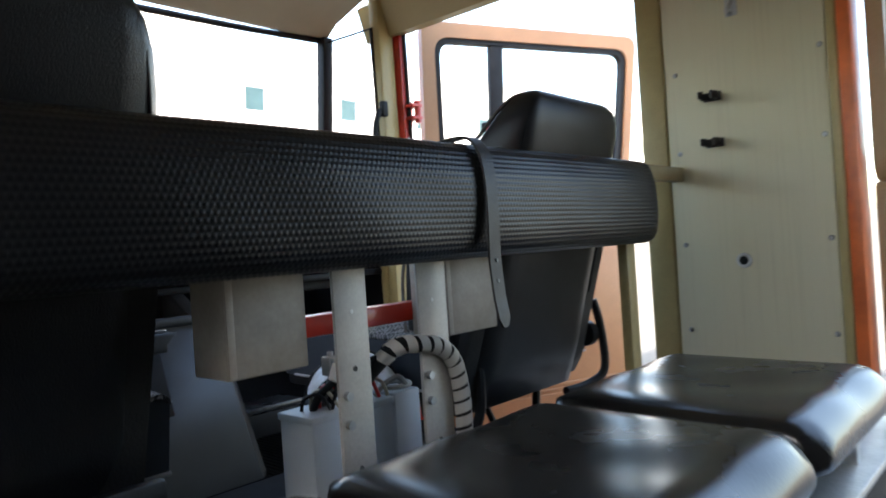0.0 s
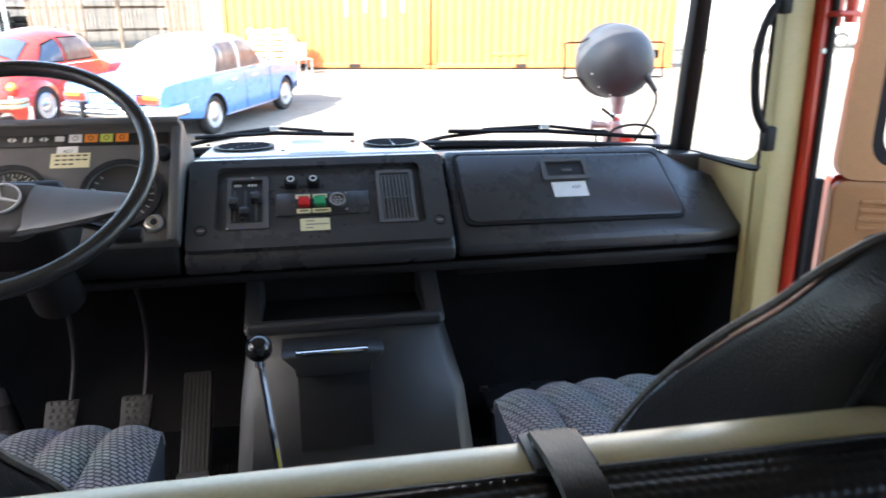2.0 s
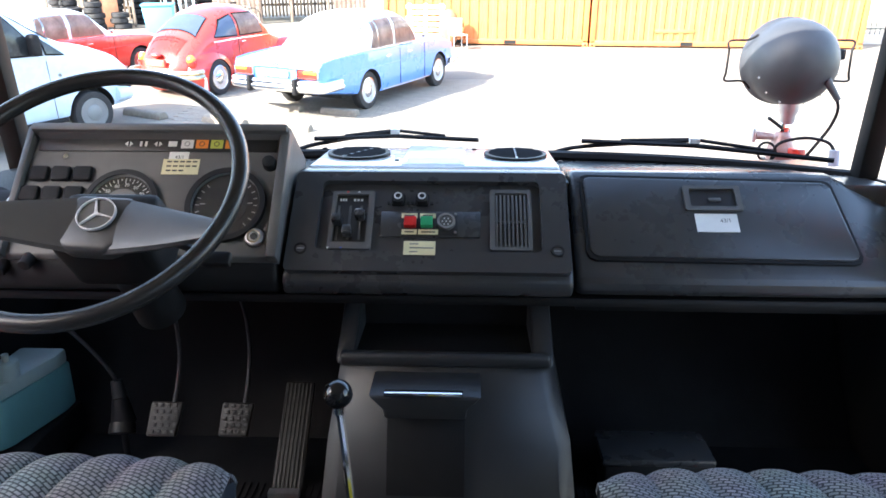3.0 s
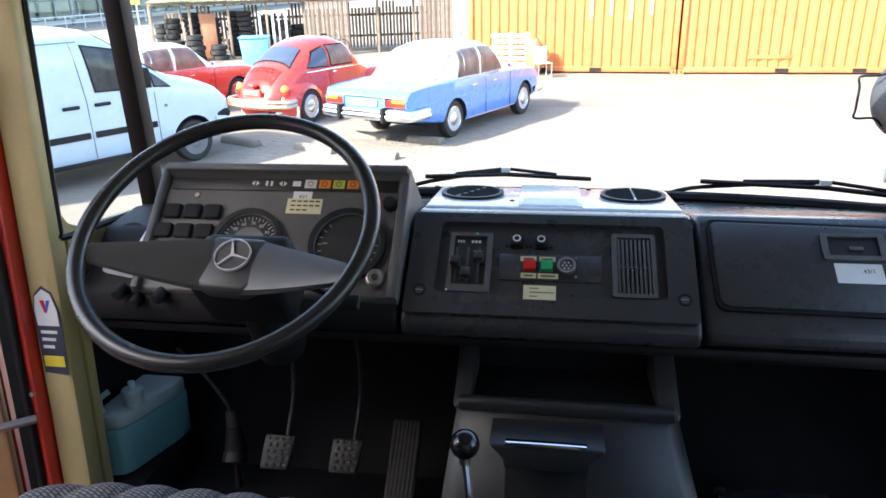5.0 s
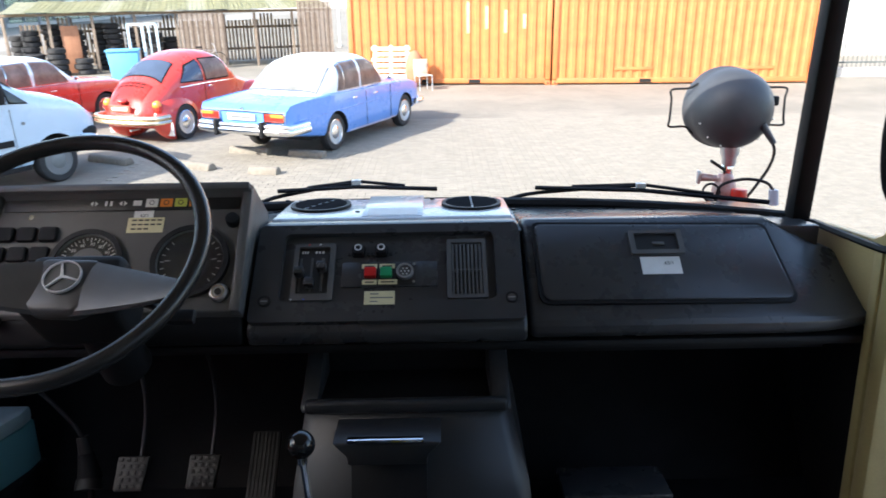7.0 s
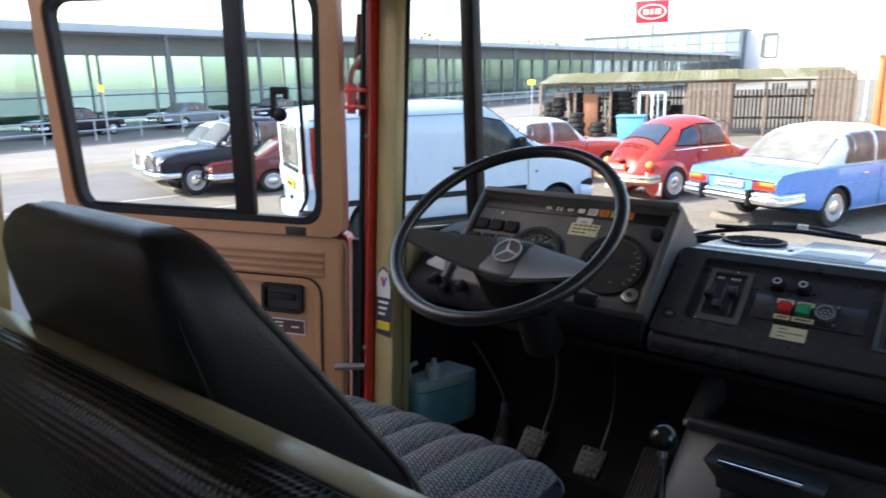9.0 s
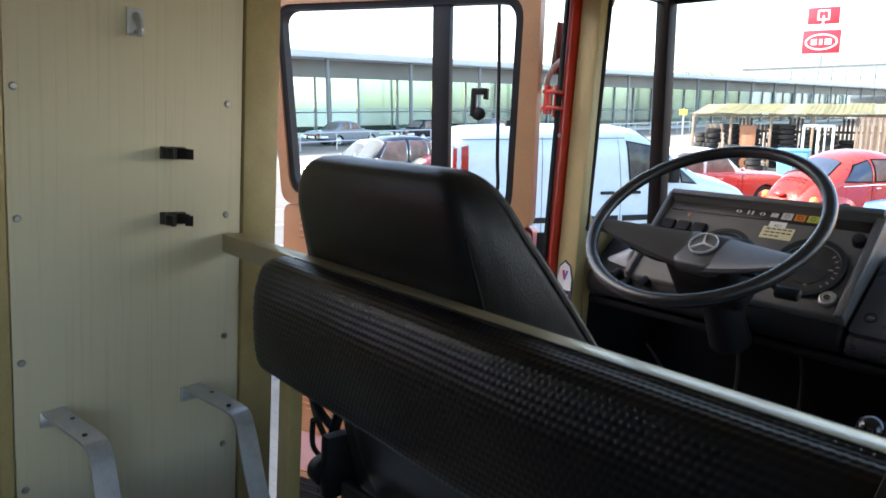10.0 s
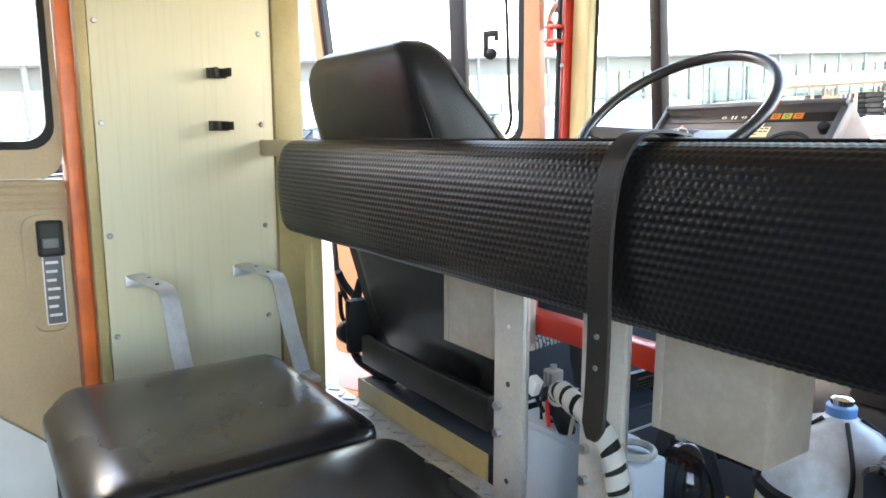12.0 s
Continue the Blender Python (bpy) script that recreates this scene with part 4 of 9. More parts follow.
def dial(x, v, r, kind):
    d = part("dial", fring(FB, circle(x, v, r + 0.008), circle(x, v, r - 0.003), 0, 0.012), M_seal, blk, "round dial with black bezel")
    part("dial_face", fcyl(FB, x, v, -0.002, 0.0015, r - 0.002, seg=40), M_dial, d)
    part("chrome_ring", fring(FB, circle(x, v, r - 0.002), circle(x, v, r - 0.0045), 0.002, 0.009), M_dial_mid, d)
    part("inner_disc", fcyl(FB, x, v, 0.0015, 0.004, r * (0.52 if kind == "speed" else 0.60), seg=36), M_dial_light if kind == "speed" else M_dial, d)
    if kind == "speed":
        for i in range(33):
            a = radians(225 - i * 270 / 32)
            L = 0.010 if i % 2 == 0 else 0.005
            b = box(r - 0.009 - L, r - 0.009, -0.0008, 0.0008, 0.0015, 0.0022)
            part("tick", on(FB @ Matrix.Translation((x, v, 0)) @ Matrix.Rotation(a, 4, "Z"), b), M_tick, d)
        for i, w in enumerate(("20", "30", "40", "50", "60", "70", "80", "90", "100", "110")):
            a = radians(215 - i * 26)
            text_on(FB, w, x + (r - 0.024) * math.cos(a), v + (r - 0.024) * math.sin(a), 0.0018, 0.0105, M_tick, d)
        b = box(-0.006, r - 0.016, -0.001, 0.001, 0.004, 0.005)
        part("needle", on(FB @ Matrix.Translation((x, v, 0)) @ Matrix.Rotation(radians(228), 4, "Z"), b), M_lamp_orange, d)
    else:
        for a0, a1 in ((135, 225), (-45, 45)):
            for i in range(7):
                a = radians(a0 + (a1 - a0) * i / 6)
                b = box(r - 0.018, r - 0.010, -0.0009, 0.0009, 0.0015, 0.0022)
                part("tick", on(FB @ Matrix.Translation((x, v, 0)) @ Matrix.Rotation(a, 4, "Z"), b), M_tick, d)
        for a in (178, 5):
            b = box(r * 0.55, r - 0.02, -0.001, 0.001, 0.003, 0.004)
            part("needle", on(FB @ Matrix.Translation((x, v, 0)) @ Matrix.Rotation(radians(a), 4, "Z"), b), M_tick, d)
        part("fuel_mark", fbox(FB, x + 0.004, x + 0.012, v - 0.046, v - 0.034, 0.0015, 0.0022), M_tick, d)
    g = part("glass", fcyl(FB, x, v, 0.0075, 0.009, r - 0.004, seg=36), M_dial_glass, d)
    g.visible_shadow = False
    return d


dial(-0.632, 0.070, 0.070, "speed")
dial(-0.414, 0.072, 0.074, "pair")
part("rotary_knob", fcyl(FB, -0.334, 0.166, 0, 0.020, 0.016, 0.0135, bev=0.002), M_rubber, blk)
p = part("ignition_lock", fcyl(FB, -0.346, 0.0, 0, 0.010, 0.0205, 0.018, bev=0.002), M_steel, blk, "chrome ignition lock")
part("key_slot", fcyl(FB, -0.346, 0.0, 0.010, 0.012, 0.007), M_grille, p)
part("bezel", fring(FB, circle(-0.346, 0, 0.0135), circle(-0.346, 0, 0.0115), 0.010, 0.0125), M_chrome, p)
p = part("small_label", fbox(FB, -0.552, -0.510, 0.176, 0.200, 0, 0.001), M_label, blk, "grey paper label")
text_on(FB, "43/1", -0.529, 0.183, 0.0012, 0.011, M_ink, p)
p = part("sticker", fbox(FB, -0.562, -0.484, 0.142, 0.178, 0.0008, 0.002), M_paper, blk, "yellowed paper sticker with three typed lines")
for i in range(3):
    for k in range(5 if i < 2 else 3):
        x0 = -0.553 + k * 0.0135
        part("print_bar", fbox(FB, x0, x0 + 0.010, 0.170 - i * 0.0105, 0.1735 - i * 0.0105, 0.002, 0.0024), M_ink, p)

# centre console controls
con = thing("centre_console", "black console face with heater levers, switches and loudspeaker grille", "console", (0, 1.0, 0.80))
part("raised_frame", fring(FC, rrect(-0.288, 0.284, -0.050, 0.192, 0.012, 6), rrect(-0.230, 0.228, -0.003, 0.169, 0.014, 6), -0.002, 0.014), M_dash, con)
for x in (-0.262, 0.262):
    p = part("turn_screw", fring(FC, circle(x * 0.985, 0.0, 0.013), circle(x * 0.985, 0, 0.0095), 0.010, 0.016), M_seal, con, "black slotted turn screw")
    part("screw_head", fcyl(FC, x * 0.985, 0, 0.010, 0.0145, 0.009), M_block, p)
    part("slot", fbox(FC, x * 0.985 - 0.007, x * 0.985 + 0.007, -0.0012, 0.0012, 0.0145, 0.015), M_steel, p)
h = part("heater_panel", fring(FC, rrect(-0.207, -0.118, 0.004, 0.146, 0.004), rrect(-0.198, -0.130, 0.020, 0.138, 0.003), 0, 0.008), M_block, con, "heater control panel with three sliders")
part("heater_back", fbox(FC, -0.204, -0.133, 0.017, 0.141, 0, 0.0015), M_grille, h)
for k, (x, v) in enumerate(((-0.192, 0.070), (-0.168, 0.042), (-0.145, 0.082))):
    part("slot", fbox(FC, x - 0.0025, x + 0.0025, 0.028, 0.112, 0.0015, 0.003), M_block, h)
    part("slider", fbox(FC, x - 0.010, x + 0.010, v - 0.009, v + 0.009, 0.002, 0.026, 0.003), M_dash, h)
for k, (x, w) in enumerate(((-0.184, 0.016), (-0.152, 0.022))):
    for i in range(3):
        part("mark", fbox(FC, x - w / 2 + i * w / 3, x - w / 2 + i * w / 3 + w / 4.5, 0.124, 0.130, 0.0015, 0.0022), M_label, h)
for x, mt in ((-0.176, M_btn_red), (-0.152, M_label), (-0.205, M_label), (-0.178, M_blue_mark)):
    part("mark", fplate(FC, [(x - 0.003, 0.0075), (x + 0.003, 0.0075), (x, 0.003)] if x in (-0.205, -0.178) else [(x - 0.003, 0.142), (x + 0.003, 0.142), (x, 0.146)], 0.008, 0.0088), mt, h)
for x in (-0.068, -0.018):
    p = part("push_switch", fplate(FC, rrect(x - 0.015, x + 0.015, 0.112, 0.142, 0.006), 0, 0.006, 0.002), M_seal, con)
    part("plunger", fplate(FC, rrect(x - 0.012, x + 0.012, 0.112, 0.136, 0.006), 0.006, 0.020, 0.003), M_rubber, p)
    part("symbol", fring(FC, circle(x, 0.127, 0.0085, 16), circle(x, 0.127, 0.0055, 16), 0.020, 0.0206), M_label, p)
    for k in (-1, 1):
        part("lug", fcyl(FC, x + k * 0.0205, 0.120, 0, 0.004, 0.0035, seg=10), M_grille, p)
sp = part("switch_plate", fbox(FC, -0.102, 0.104, 0.036, 0.098, 0, 0.0045, 0.0015), M_dash, con, "switch plate with red and green buttons")
part("insert", fbox(FC, -0.060, 0.058, 0.040, 0.094, 0.0045, 0.006, 0.001), M_grille, sp)
for x, mt in ((-0.040, M_btn_red), (-0.006, M_btn_green)):
    part("push_button", fplate(FC, rrect(x - 0.0125, x + 0.0125, 0.055, 0.078, 0.003), 0.006, 0.019, 0.002), mt, sp, "red square push button" if mt is M_btn_red else "green square push button")
for x0, x1, v0, v1 in ((-0.059, -0.026, 0.080, 0.0915), (-0.021, 0.012, 0.080, 0.0915), (-0.057, -0.026, 0.040, 0.052), (-0.023, 0.018, 0.040, 0.052)):
    p = part("paper_strip", fbox(FC, x0, x1, v0, v1, 0.006, 0.0072), M_paper, sp)
    part("print_bar", fbox(FC, x0 + 0.006, x1 - 0.006, (v0 + v1) / 2 - 0.0015, (v0 + v1) / 2 + 0.0015, 0.0072, 0.0076), M_ink, p)
p = part("round_socket", fring(FC, circle(0.034, 0.069, 0.0185), circle(0.034, 0.069, 0.014), 0.0045, 0.016), M_steel, sp, "round metal multi-pin socket")
part("socket_face", fcyl(FC, 0.034, 0.069, 0.0045, 0.012, 0.0138), M_block, p)
for i in range(7):
    a = 2 * math.pi * i / 6
    part("pin", fcyl(FC, 0.034 + (0.008 * math.cos(a) if i < 6 else 0), 0.069 + (0.008 * math.sin(a) if i < 6 else 0), 0.012, 0.0135, 0.0018, seg=8), M_label, p)
for v in (0.046, 0.090):
    part("rivet", fcyl(FC, 0.053, v, 0.006, 0.0085, 0.003, seg=10), M_steel, sp)
p = part("sticker", fbox(FC, -0.050, 0.014, -0.013, 0.019, 0.0142, 0.0154), M_paper, con, "yellowed paper sticker with typed lines")
for i, w in enumerate((0.018, 0.048, 0.016)):
    part("print_bar", fbox(FC, -0.038, -0.038 + w, 0.011 - i * 0.009, 0.0135 - i * 0.009, 0.0154, 0.0158), M_dial_mid, p)
g = part("speaker_grille", fring(FC, rrect(0.124, 0.210, 0.004, 0.152, 0.005), rrect(0.134, 0.201, 0.012, 0.143, 0.003), 0, 0.009), M_block, con, "slatted loudspeaker grille")
part("grille_back", fbox(FC, 0.132, 0.202, 0.007, 0.143, 0, 0.0015), M_grille, g)
for i in range(8):
    x = 0.1375 + i * 0.0084
    part("slat", fbox(FC, x - 0.0022, x + 0.0022, 0.010, 0.140, 0.002, 0.008, 0.001), M_block, g)
part("cross_slat", fbox(FC, 0.134, 0.200, 0.072, 0.076, 0.001, 0.0062), M_block, g)

# glove box
FG = face_frame(1.0 + 0.020, 0.85, 1.15)
gl = thing("glove_box", "black glove box lid with a recessed catch and paper label", "glove box", (0.6, 1.05, 0.80))
lid = [(0.326, 0.0), (0.331, -0.011), (0.343, -0.017), (0.840, -0.021), (0.852, -0.016), (0.857, -0.004), (0.838, 0.155), (0.832, 0.165), (0.822, 0.169), (0.336, 0.180), (0.326, 0.176), (0.322, 0.166)]
lid2 = [(0.59 + (x - 0.59) * 1.025, 0.08 + (v - 0.08) * 1.07) for x, v in lid]
part("lid_seal", fring(FG, lid2, lid, 0.0, 0.010), M_seal, gl)
part("lid", fplate(FG, lid, 0.0, 0.014, 0.004), M_dash, gl)
p = part("catch_frame", fring(FG, rrect(0.528, 0.646, 0.092, 0.154, 0.004), rrect(0.540, 0.634, 0.102, 0.146, 0.003), 0.013, 0.020), M_block, gl)
part("catch_back", fbox(FG, 0.540, 0.634, 0.102, 0.146, 0.0135, 0.0150), M_grille, p)
part("catch", fbox(FG, 0.578, 0.604, 0.116, 0.124, 0.0150, 0.0185, 0.001), M_block, p)
p = part("paper_label", fbox(FG, 0.545, 0.631, 0.042, 0.086, 0.014, 0.0152), M_label, gl)
text_on(FG, "43/1", 0.606, 0.069, 0.0155, 0.013, M_ink, p, turn=radians(4))

# air vents on top
ah = thing("air_vent_housing", "grey-black vent housing with two round air outlets", "air vent", (0, 1.35, 0.96))
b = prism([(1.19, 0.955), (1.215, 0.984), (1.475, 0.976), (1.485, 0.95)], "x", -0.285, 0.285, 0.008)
# pale colour stands in for sky reflected along the top
part("housing", b, M_vent_sheen, ah)
part("cover_plate", box(-0.074, 0.070, 1.225, 1.465, 0.979, 0.9855, 0.002), M_vent_sheen, ah)
part("paper_label", box(-0.062, 0.058, 1.235, 1.305, 0.9845, 0.9862), M_label, ah)
for x in (-0.190, 0.192):
    F = Matrix.Translation((x, 1.362, 0.980))
    p = part("outlet_ring", on(F, holed(circle(0, 0, 0.076), circle(0, 0, 0.066), "z", -0.004, 0.008)), M_seal, ah, "round black air outlet")
    part("outlet_well", on(F, cyl((0, 0, -0.002), (0, 0, 0.002), 0.066, seg=32)), M_grille, p)
    for k in range(5):
        yy = -0.044 + k * 0.022
        w = math.sqrt(0.064 ** 2 - yy ** 2)
        part("fin", on(F @ Matrix.Translation((0, yy, 0.006)) @ Matrix.Rotation(radians(35), 4, "X"), box(-w, w, -0.006, 0.006, -0.001, 0.001)), M_seal, p)
    part("fin_bar", on(F @ Matrix.Rotation(radians(60 if x < 0 else 90), 4, "Z"), box(-0.064, 0.064, -0.002, 0.002, 0.004, 0.0085)), M_label if x > 0 else M_dial_mid, p)
    for a in (-0.10, 0.10):
        part("screw", on(F, cyl((a, -0.075 if a > 0 else 0.075, 0), (a, -0.075 if a > 0 else 0.075, 0.004), 0.006, seg=10)), M_rubber, ah)

# steering wheel
sw = thing("steering_wheel", "large black truck steering wheel with two broad spokes", "steering wheel", (-0.537, 0.80, 0.95))
FW = Matrix.Translation((-0.537, 0.742, 1.046)) @ Matrix(((1, 0, 0, 0), (0, math.sin(0.9), -math.cos(0.9), 0), (0, math.cos(0.9), math.sin(0.9), 0), (0, 0, 0, 1)))
b = tube(ring_points((0, 0, 0), 0.2485, (1, 0, 0), (0, 1, 0), 96), 0.0145, 12, True)
part("rim", on(FW, b), M_wheel, sw)
HUB = Vector((0.0, -0.020, -0.062))
TURN = Matrix.Rotation(radians(-3), 4, "Z")      # the wheels stand a little to the right


def spoke(sx):
    """A broad trough from the sunken hub up to the rim, drawn as a loft of rounded sections."""
    b = B()
    secs = []
    for f in (0.10, 0.18, 0.27, 0.4, 0.55, 0.7, 0.85, 1.0):
        x = sx * 0.237 * f
        v = -0.020 * (1 - f) - 0.068 * f
        n = -0.080 + 0.078 * f ** 1.25
        hw = 0.048 * (1 - f) ** 0.85 + 0.014
        th = 0.014 - 0.006 * f
        ring = []
        for k in range(12):
            a = 2 * math.pi * k / 12
            c, s2 = math.cos(a), math.sin(a)
            ring.append(b.verts.new((x, v + hw * math.copysign(abs(c) ** 0.6, c), n + th * math.copysign(abs(s2) ** 0.6, s2))))
        secs.append(ring)
    for i in range(len(secs) - 1):
        for k in range(12):
            b.faces.new((secs[i][k], secs[i][(k + 1) % 12], secs[i + 1][(k + 1) % 12], secs[i + 1][k]))
    b.faces.new(secs[0][::-1])
    b.faces.new(secs[-1])
    return b


for sx in (-1, 1):
    part("spoke", on(FW @ TURN, spoke(sx)), M_spoke, sw)
HB = FW @ TURN @ Matrix.Translation(HUB)
b = prism([(-0.046, 0.046), (0.046, 0.046), (0.062, 0.022), (0.056, -0.050), (0.034, -0.062), (-0.034, -0.062), (-0.056, -0.050), (-0.062, 0.022)], "z", -0.034, 0.003, 0.009, 3)
part("hub_pad", on(HB, b), M_spoke, sw)
EM = HB @ Matrix.Translation((0, 0.003, 0.0042))
em = part("emblem", on(EM, holed(circle(0, 0, 0.0325), circle(0, 0, 0.0306), "z", 0, 0.006)), M_silver, sw, "bright ring emblem")
part("emblem_ground", on(EM, cyl((0, 0, 0), (0, 0, 0.002), 0.0306, seg=32)), M_block, em)
for k in range(3):
    a = radians(108 + 120 * k)
    b = prism([(0, -0.0026), (0.0308, -0.0005), (0.0308, 0.0005), (0, 0.0026)], "z", 0.001, 0.006)
    part("emblem_ray", on(EM @ Matrix.Rotation(a, 4, "Z"), b), M_silver, em)
part("column", cyl(FW @ Vector((0, -0.01, -0.095)), FW @ Vector((0, -0.03, -0.36)), 0.036, 0.05, seg=24), M_dash_shade, sw)
part("column_cowl", on(FW, box(-0.085, 0.085, -0.07, 0.05, -0.21, -0.075, 0.02, 3)), M_dash_shade, sw)
for sx, e in ((1, (0.20, -0.075, -0.10)), (-1, (-0.20, -0.02, -0.10))):
    b = tube(smooth_line([(sx * 0.05, -0.03, -0.11), (sx * 0.12, -0.04, -0.105), e], 5), [0.007] * 10 + [0.010], 8)
    part("stalk", on(FW, b), M_seal, sw)
part("stalk_end", on(FW, box(0.175, 0.225, -0.088, -0.062, -0.108, -0.090, 0.006)), M_seal, sw)
for x, y in ((-0.10, 0.045), (-0.155, 0.03), (-0.19, 0.05)):
    part("dash_knob", cyl((-0.70 + x, 0.965, 0.80 + y), (-0.70 + x, 0.935, 0.79 + y), 0.013, 0.012, seg=16, bev=0.002), M_seal, sw)

# wipers outside
def wiper(px, tx, name="windscreen_wiper"):
    def ys(x):
        return 1.565 - 0.29 * (x / 0.985) ** 2 if abs(x) < 1 else 1.27
    t = thing(name, "black windscreen wiper lying along the glass", "wiper", (px, ys(px), 0.95), "wipers")
    mid = tx * 0.55 + px * 0.45
    part("arm", tube(smooth_line([(px, ys(px), 0.955), (px * 0.75 + mid * 0.25, ys(px * 0.75 + mid * 0.25) + 0.01, 0.975), (mid, ys(mid) + 0.012, 1.006)], 5), 0.006, 6), M_seal, t)
    L = tx - mid
    part("blade", tube([(x, ys(x) + 0.003, z) for x, z in ((mid - L * 0.95, 0.990), (mid, 0.994), (tx, 0.984))], 0.0065, 6), M_seal, t)
    part("yoke", tube([(x, ys(x) + 0.012, z) for x, z in ((mid - L * 0.6, 0.995), (mid, 1.008), (tx - L * 0.4, 0.993))], 0.005, 6), M_seal, t)
    part("clip", box(mid - 0.012, mid + 0.012, ys(mid) - 0.002, ys(mid) + 0.02, 1.0, 1.012), M_white, t)
    return t


wiper(-0.40, 0.105)
wiper(0.30, 0.93)

# ---- between and under the front seats ----
ec = thing("floor_console", "black moulded floor console with an open tray and ashtray", "console", (0.04, 0.85, 0.25))
b = B()
secs = [(0.25, 0.70, -0.215, 0.305, 1.25), (0.53, 0.80, -0.188, 0.280, 1.25), (0.645, 0.872, -0.172, 0.250, 1.25), (0.662, 0.892, -0.164, 0.238, 1.25)]
rings = []
for z, y, x0, x1, yb in secs:
    rings.append([b.verts.new(p) for p in ((x0, y + 0.03, z), (x0 + 0.03, y, z), (x1 - 0.03, y, z), (x1, y + 0.03, z), (x1 + 0.01, yb, z), (x0 - 0.01, yb, z))])
for i in range(3):
    for k in range(6):
        b.faces.new((rings[i][k], rings[i][(k + 1) % 6], rings[i + 1][(k + 1) % 6], rings[i + 1][k]))
b.faces.new(rings[-1])
part("body", b, M_console, ec)
for x0, x1 in ((-0.178, -0.142), (0.208, 0.250)):
    q = prism([(0.885, 0.655), (0.895, 0.672), (1.06, 0.765), (1.10, 0.76), (1.10, 0.655)], "x", x0, x1, 0.008)
    part("tray_cheek", q, M_console, ec)
part("tray_lip", box(-0.168, 0.242, 0.880, 0.905, 0.655, 0.682, 0.008, 3), M_console, ec)
part("tray_back", box(-0.15, 0.215, 1.06, 1.08, 0.655, 0.76), M_dash_shade, ec)
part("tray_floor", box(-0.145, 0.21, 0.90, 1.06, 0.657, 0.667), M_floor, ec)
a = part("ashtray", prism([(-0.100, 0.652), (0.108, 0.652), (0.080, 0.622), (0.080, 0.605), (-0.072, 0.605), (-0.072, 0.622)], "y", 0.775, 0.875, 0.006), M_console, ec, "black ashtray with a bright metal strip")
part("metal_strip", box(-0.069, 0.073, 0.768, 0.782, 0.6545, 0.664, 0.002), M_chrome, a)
# dark panel laid on the console face in place of a shaded recess
part("recess_shade", prism([(0.818, 0.605), (0.758, 0.45), (0.800, 0.45), (0.86, 0.605)], "x", -0.070, 0.078, 0.003), M_dash_shade, ec)

gs = thing("gear_lever", "chrome gear lever with a black ball knob", "gear lever", (-0.09, 0.56, 0.25))
part("stick", tube(smooth_line([(-0.123, 0.633, 0.72), (-0.112, 0.618, 0.62), (-0.095, 0.585, 0.44), (-0.09, 0.56, 0.26)], 5), 0.0062, 8), M_chrome, gs)
part("knob", ball((-0.123, 0.633, 0.739), 0.0235), M_knob, gs)
part("ferrule", cyl((-0.1225, 0.632, 0.705), (-0.123, 0.633, 0.72), 0.009, seg=14), M_chrome, gs)
part("gaiter", cyl((-0.09, 0.56, 0.25), (-0.094, 0.575, 0.36), 0.055, 0.012, seg=18), M_rubber, gs)


def pedal(x, y, z, name, top):
    t = thing(name, "black rubber-faced foot pedal on a steel arm", "pedal", (x, y + 0.05, 0.25), "pedals")
    F = Matrix.Translation((x, y, z)) @ Matrix.Rotation(radians(55), 4, "X")
    b = prism([(-0.038, -0.038), (0.030, -0.038), (0.040, 0.040), (-0.034, 0.040)], "z", -0.008, 0.008, 0.005)
    p = part("pad", on(F, b), M_pedal, t)
    for i in range(5):
        for k in range(4):
            xx = -0.024 + k * 0.016 + (0.004 if i % 2 else 0)
            part("stud", on(F, box(xx - 0.005, xx + 0.005, -0.032 + i * 0.015, -0.023 + i * 0.015, 0.008, 0.0105, 0.001)), M_pedal, p)
    part("arm", tube(smooth_line([(x + 0.01, y + 0.012, z - 0.01), (x + 0.025, y + 0.06, z + 0.12), (x + 0.03, y + 0.05, z + 0.24), (x + 0.02, top, 0.75)], 5), 0.005, 8), M_rod, t)
    return t


pedal(-0.613, 1.043, 0.423, "clutch_pedal", 1.06)
pedal(-0.461, 1.079, 0.402, "brake_pedal", 1.10)
ac = thing("accelerator_pedal", "long black ribbed accelerator pedal on the floor", "pedal", (-0.33, 1.02, 0.25), "pedals")
F = Matrix.Translation((-0.335, 1.10, 0.33)) @ Matrix.Rotation(radians(42), 4, "X")
part("pad", on(F, box(-0.036, 0.036, -0.15, 0.15, -0.006, 0.006, 0.004)), M_pedal, ac)
for i in range(7):
    part("rib", on(F, box(-0.032 + i * 0.0095, -0.027 + i * 0.0095, -0.145, 0.145, 0.006, 0.009)), M_pedal, ac)
part("hinge", box(-0.37, -0.30, 0.98, 1.0, 0.25, 0.275), M_steel, ac)
fm = thing("floor_mat", "black ribbed rubber mat in the footwell", "mat", (-0.4, 0.85, 0.25))
part("sheet", box(-0.75, -0.25, 0.60, 1.05, 0.25, 0.256), M_floor, fm)
for i in range(30):
    part("rib", box(-0.745 + i * 0.0165, -0.738 + i * 0.0165, 0.61, 1.04, 0.256, 0.260), M_floor, fm)
fm = thing("floor_mat", "black ribbed rubber mat before the passenger seat", "mat", (0.5, 0.85, 0.25))
part("sheet", box(0.30, 0.90, 0.60, 1.05, 0.25, 0.256), M_floor, fm)
for i in range(34):
    part("rib", box(0.305 + i * 0.0172, 0.312 + i * 0.0172, 0.61, 1.04, 0.256, 0.260), M_floor, fm)
fb = thing("battery_cover", "black box on the passenger footwell floor", "box", (0.52, 1.10, 0.25))
part("body", box(0.395, 0.64, 1.03, 1.14, 0.25, 0.335, 0.010), M_dash_shade, fb)
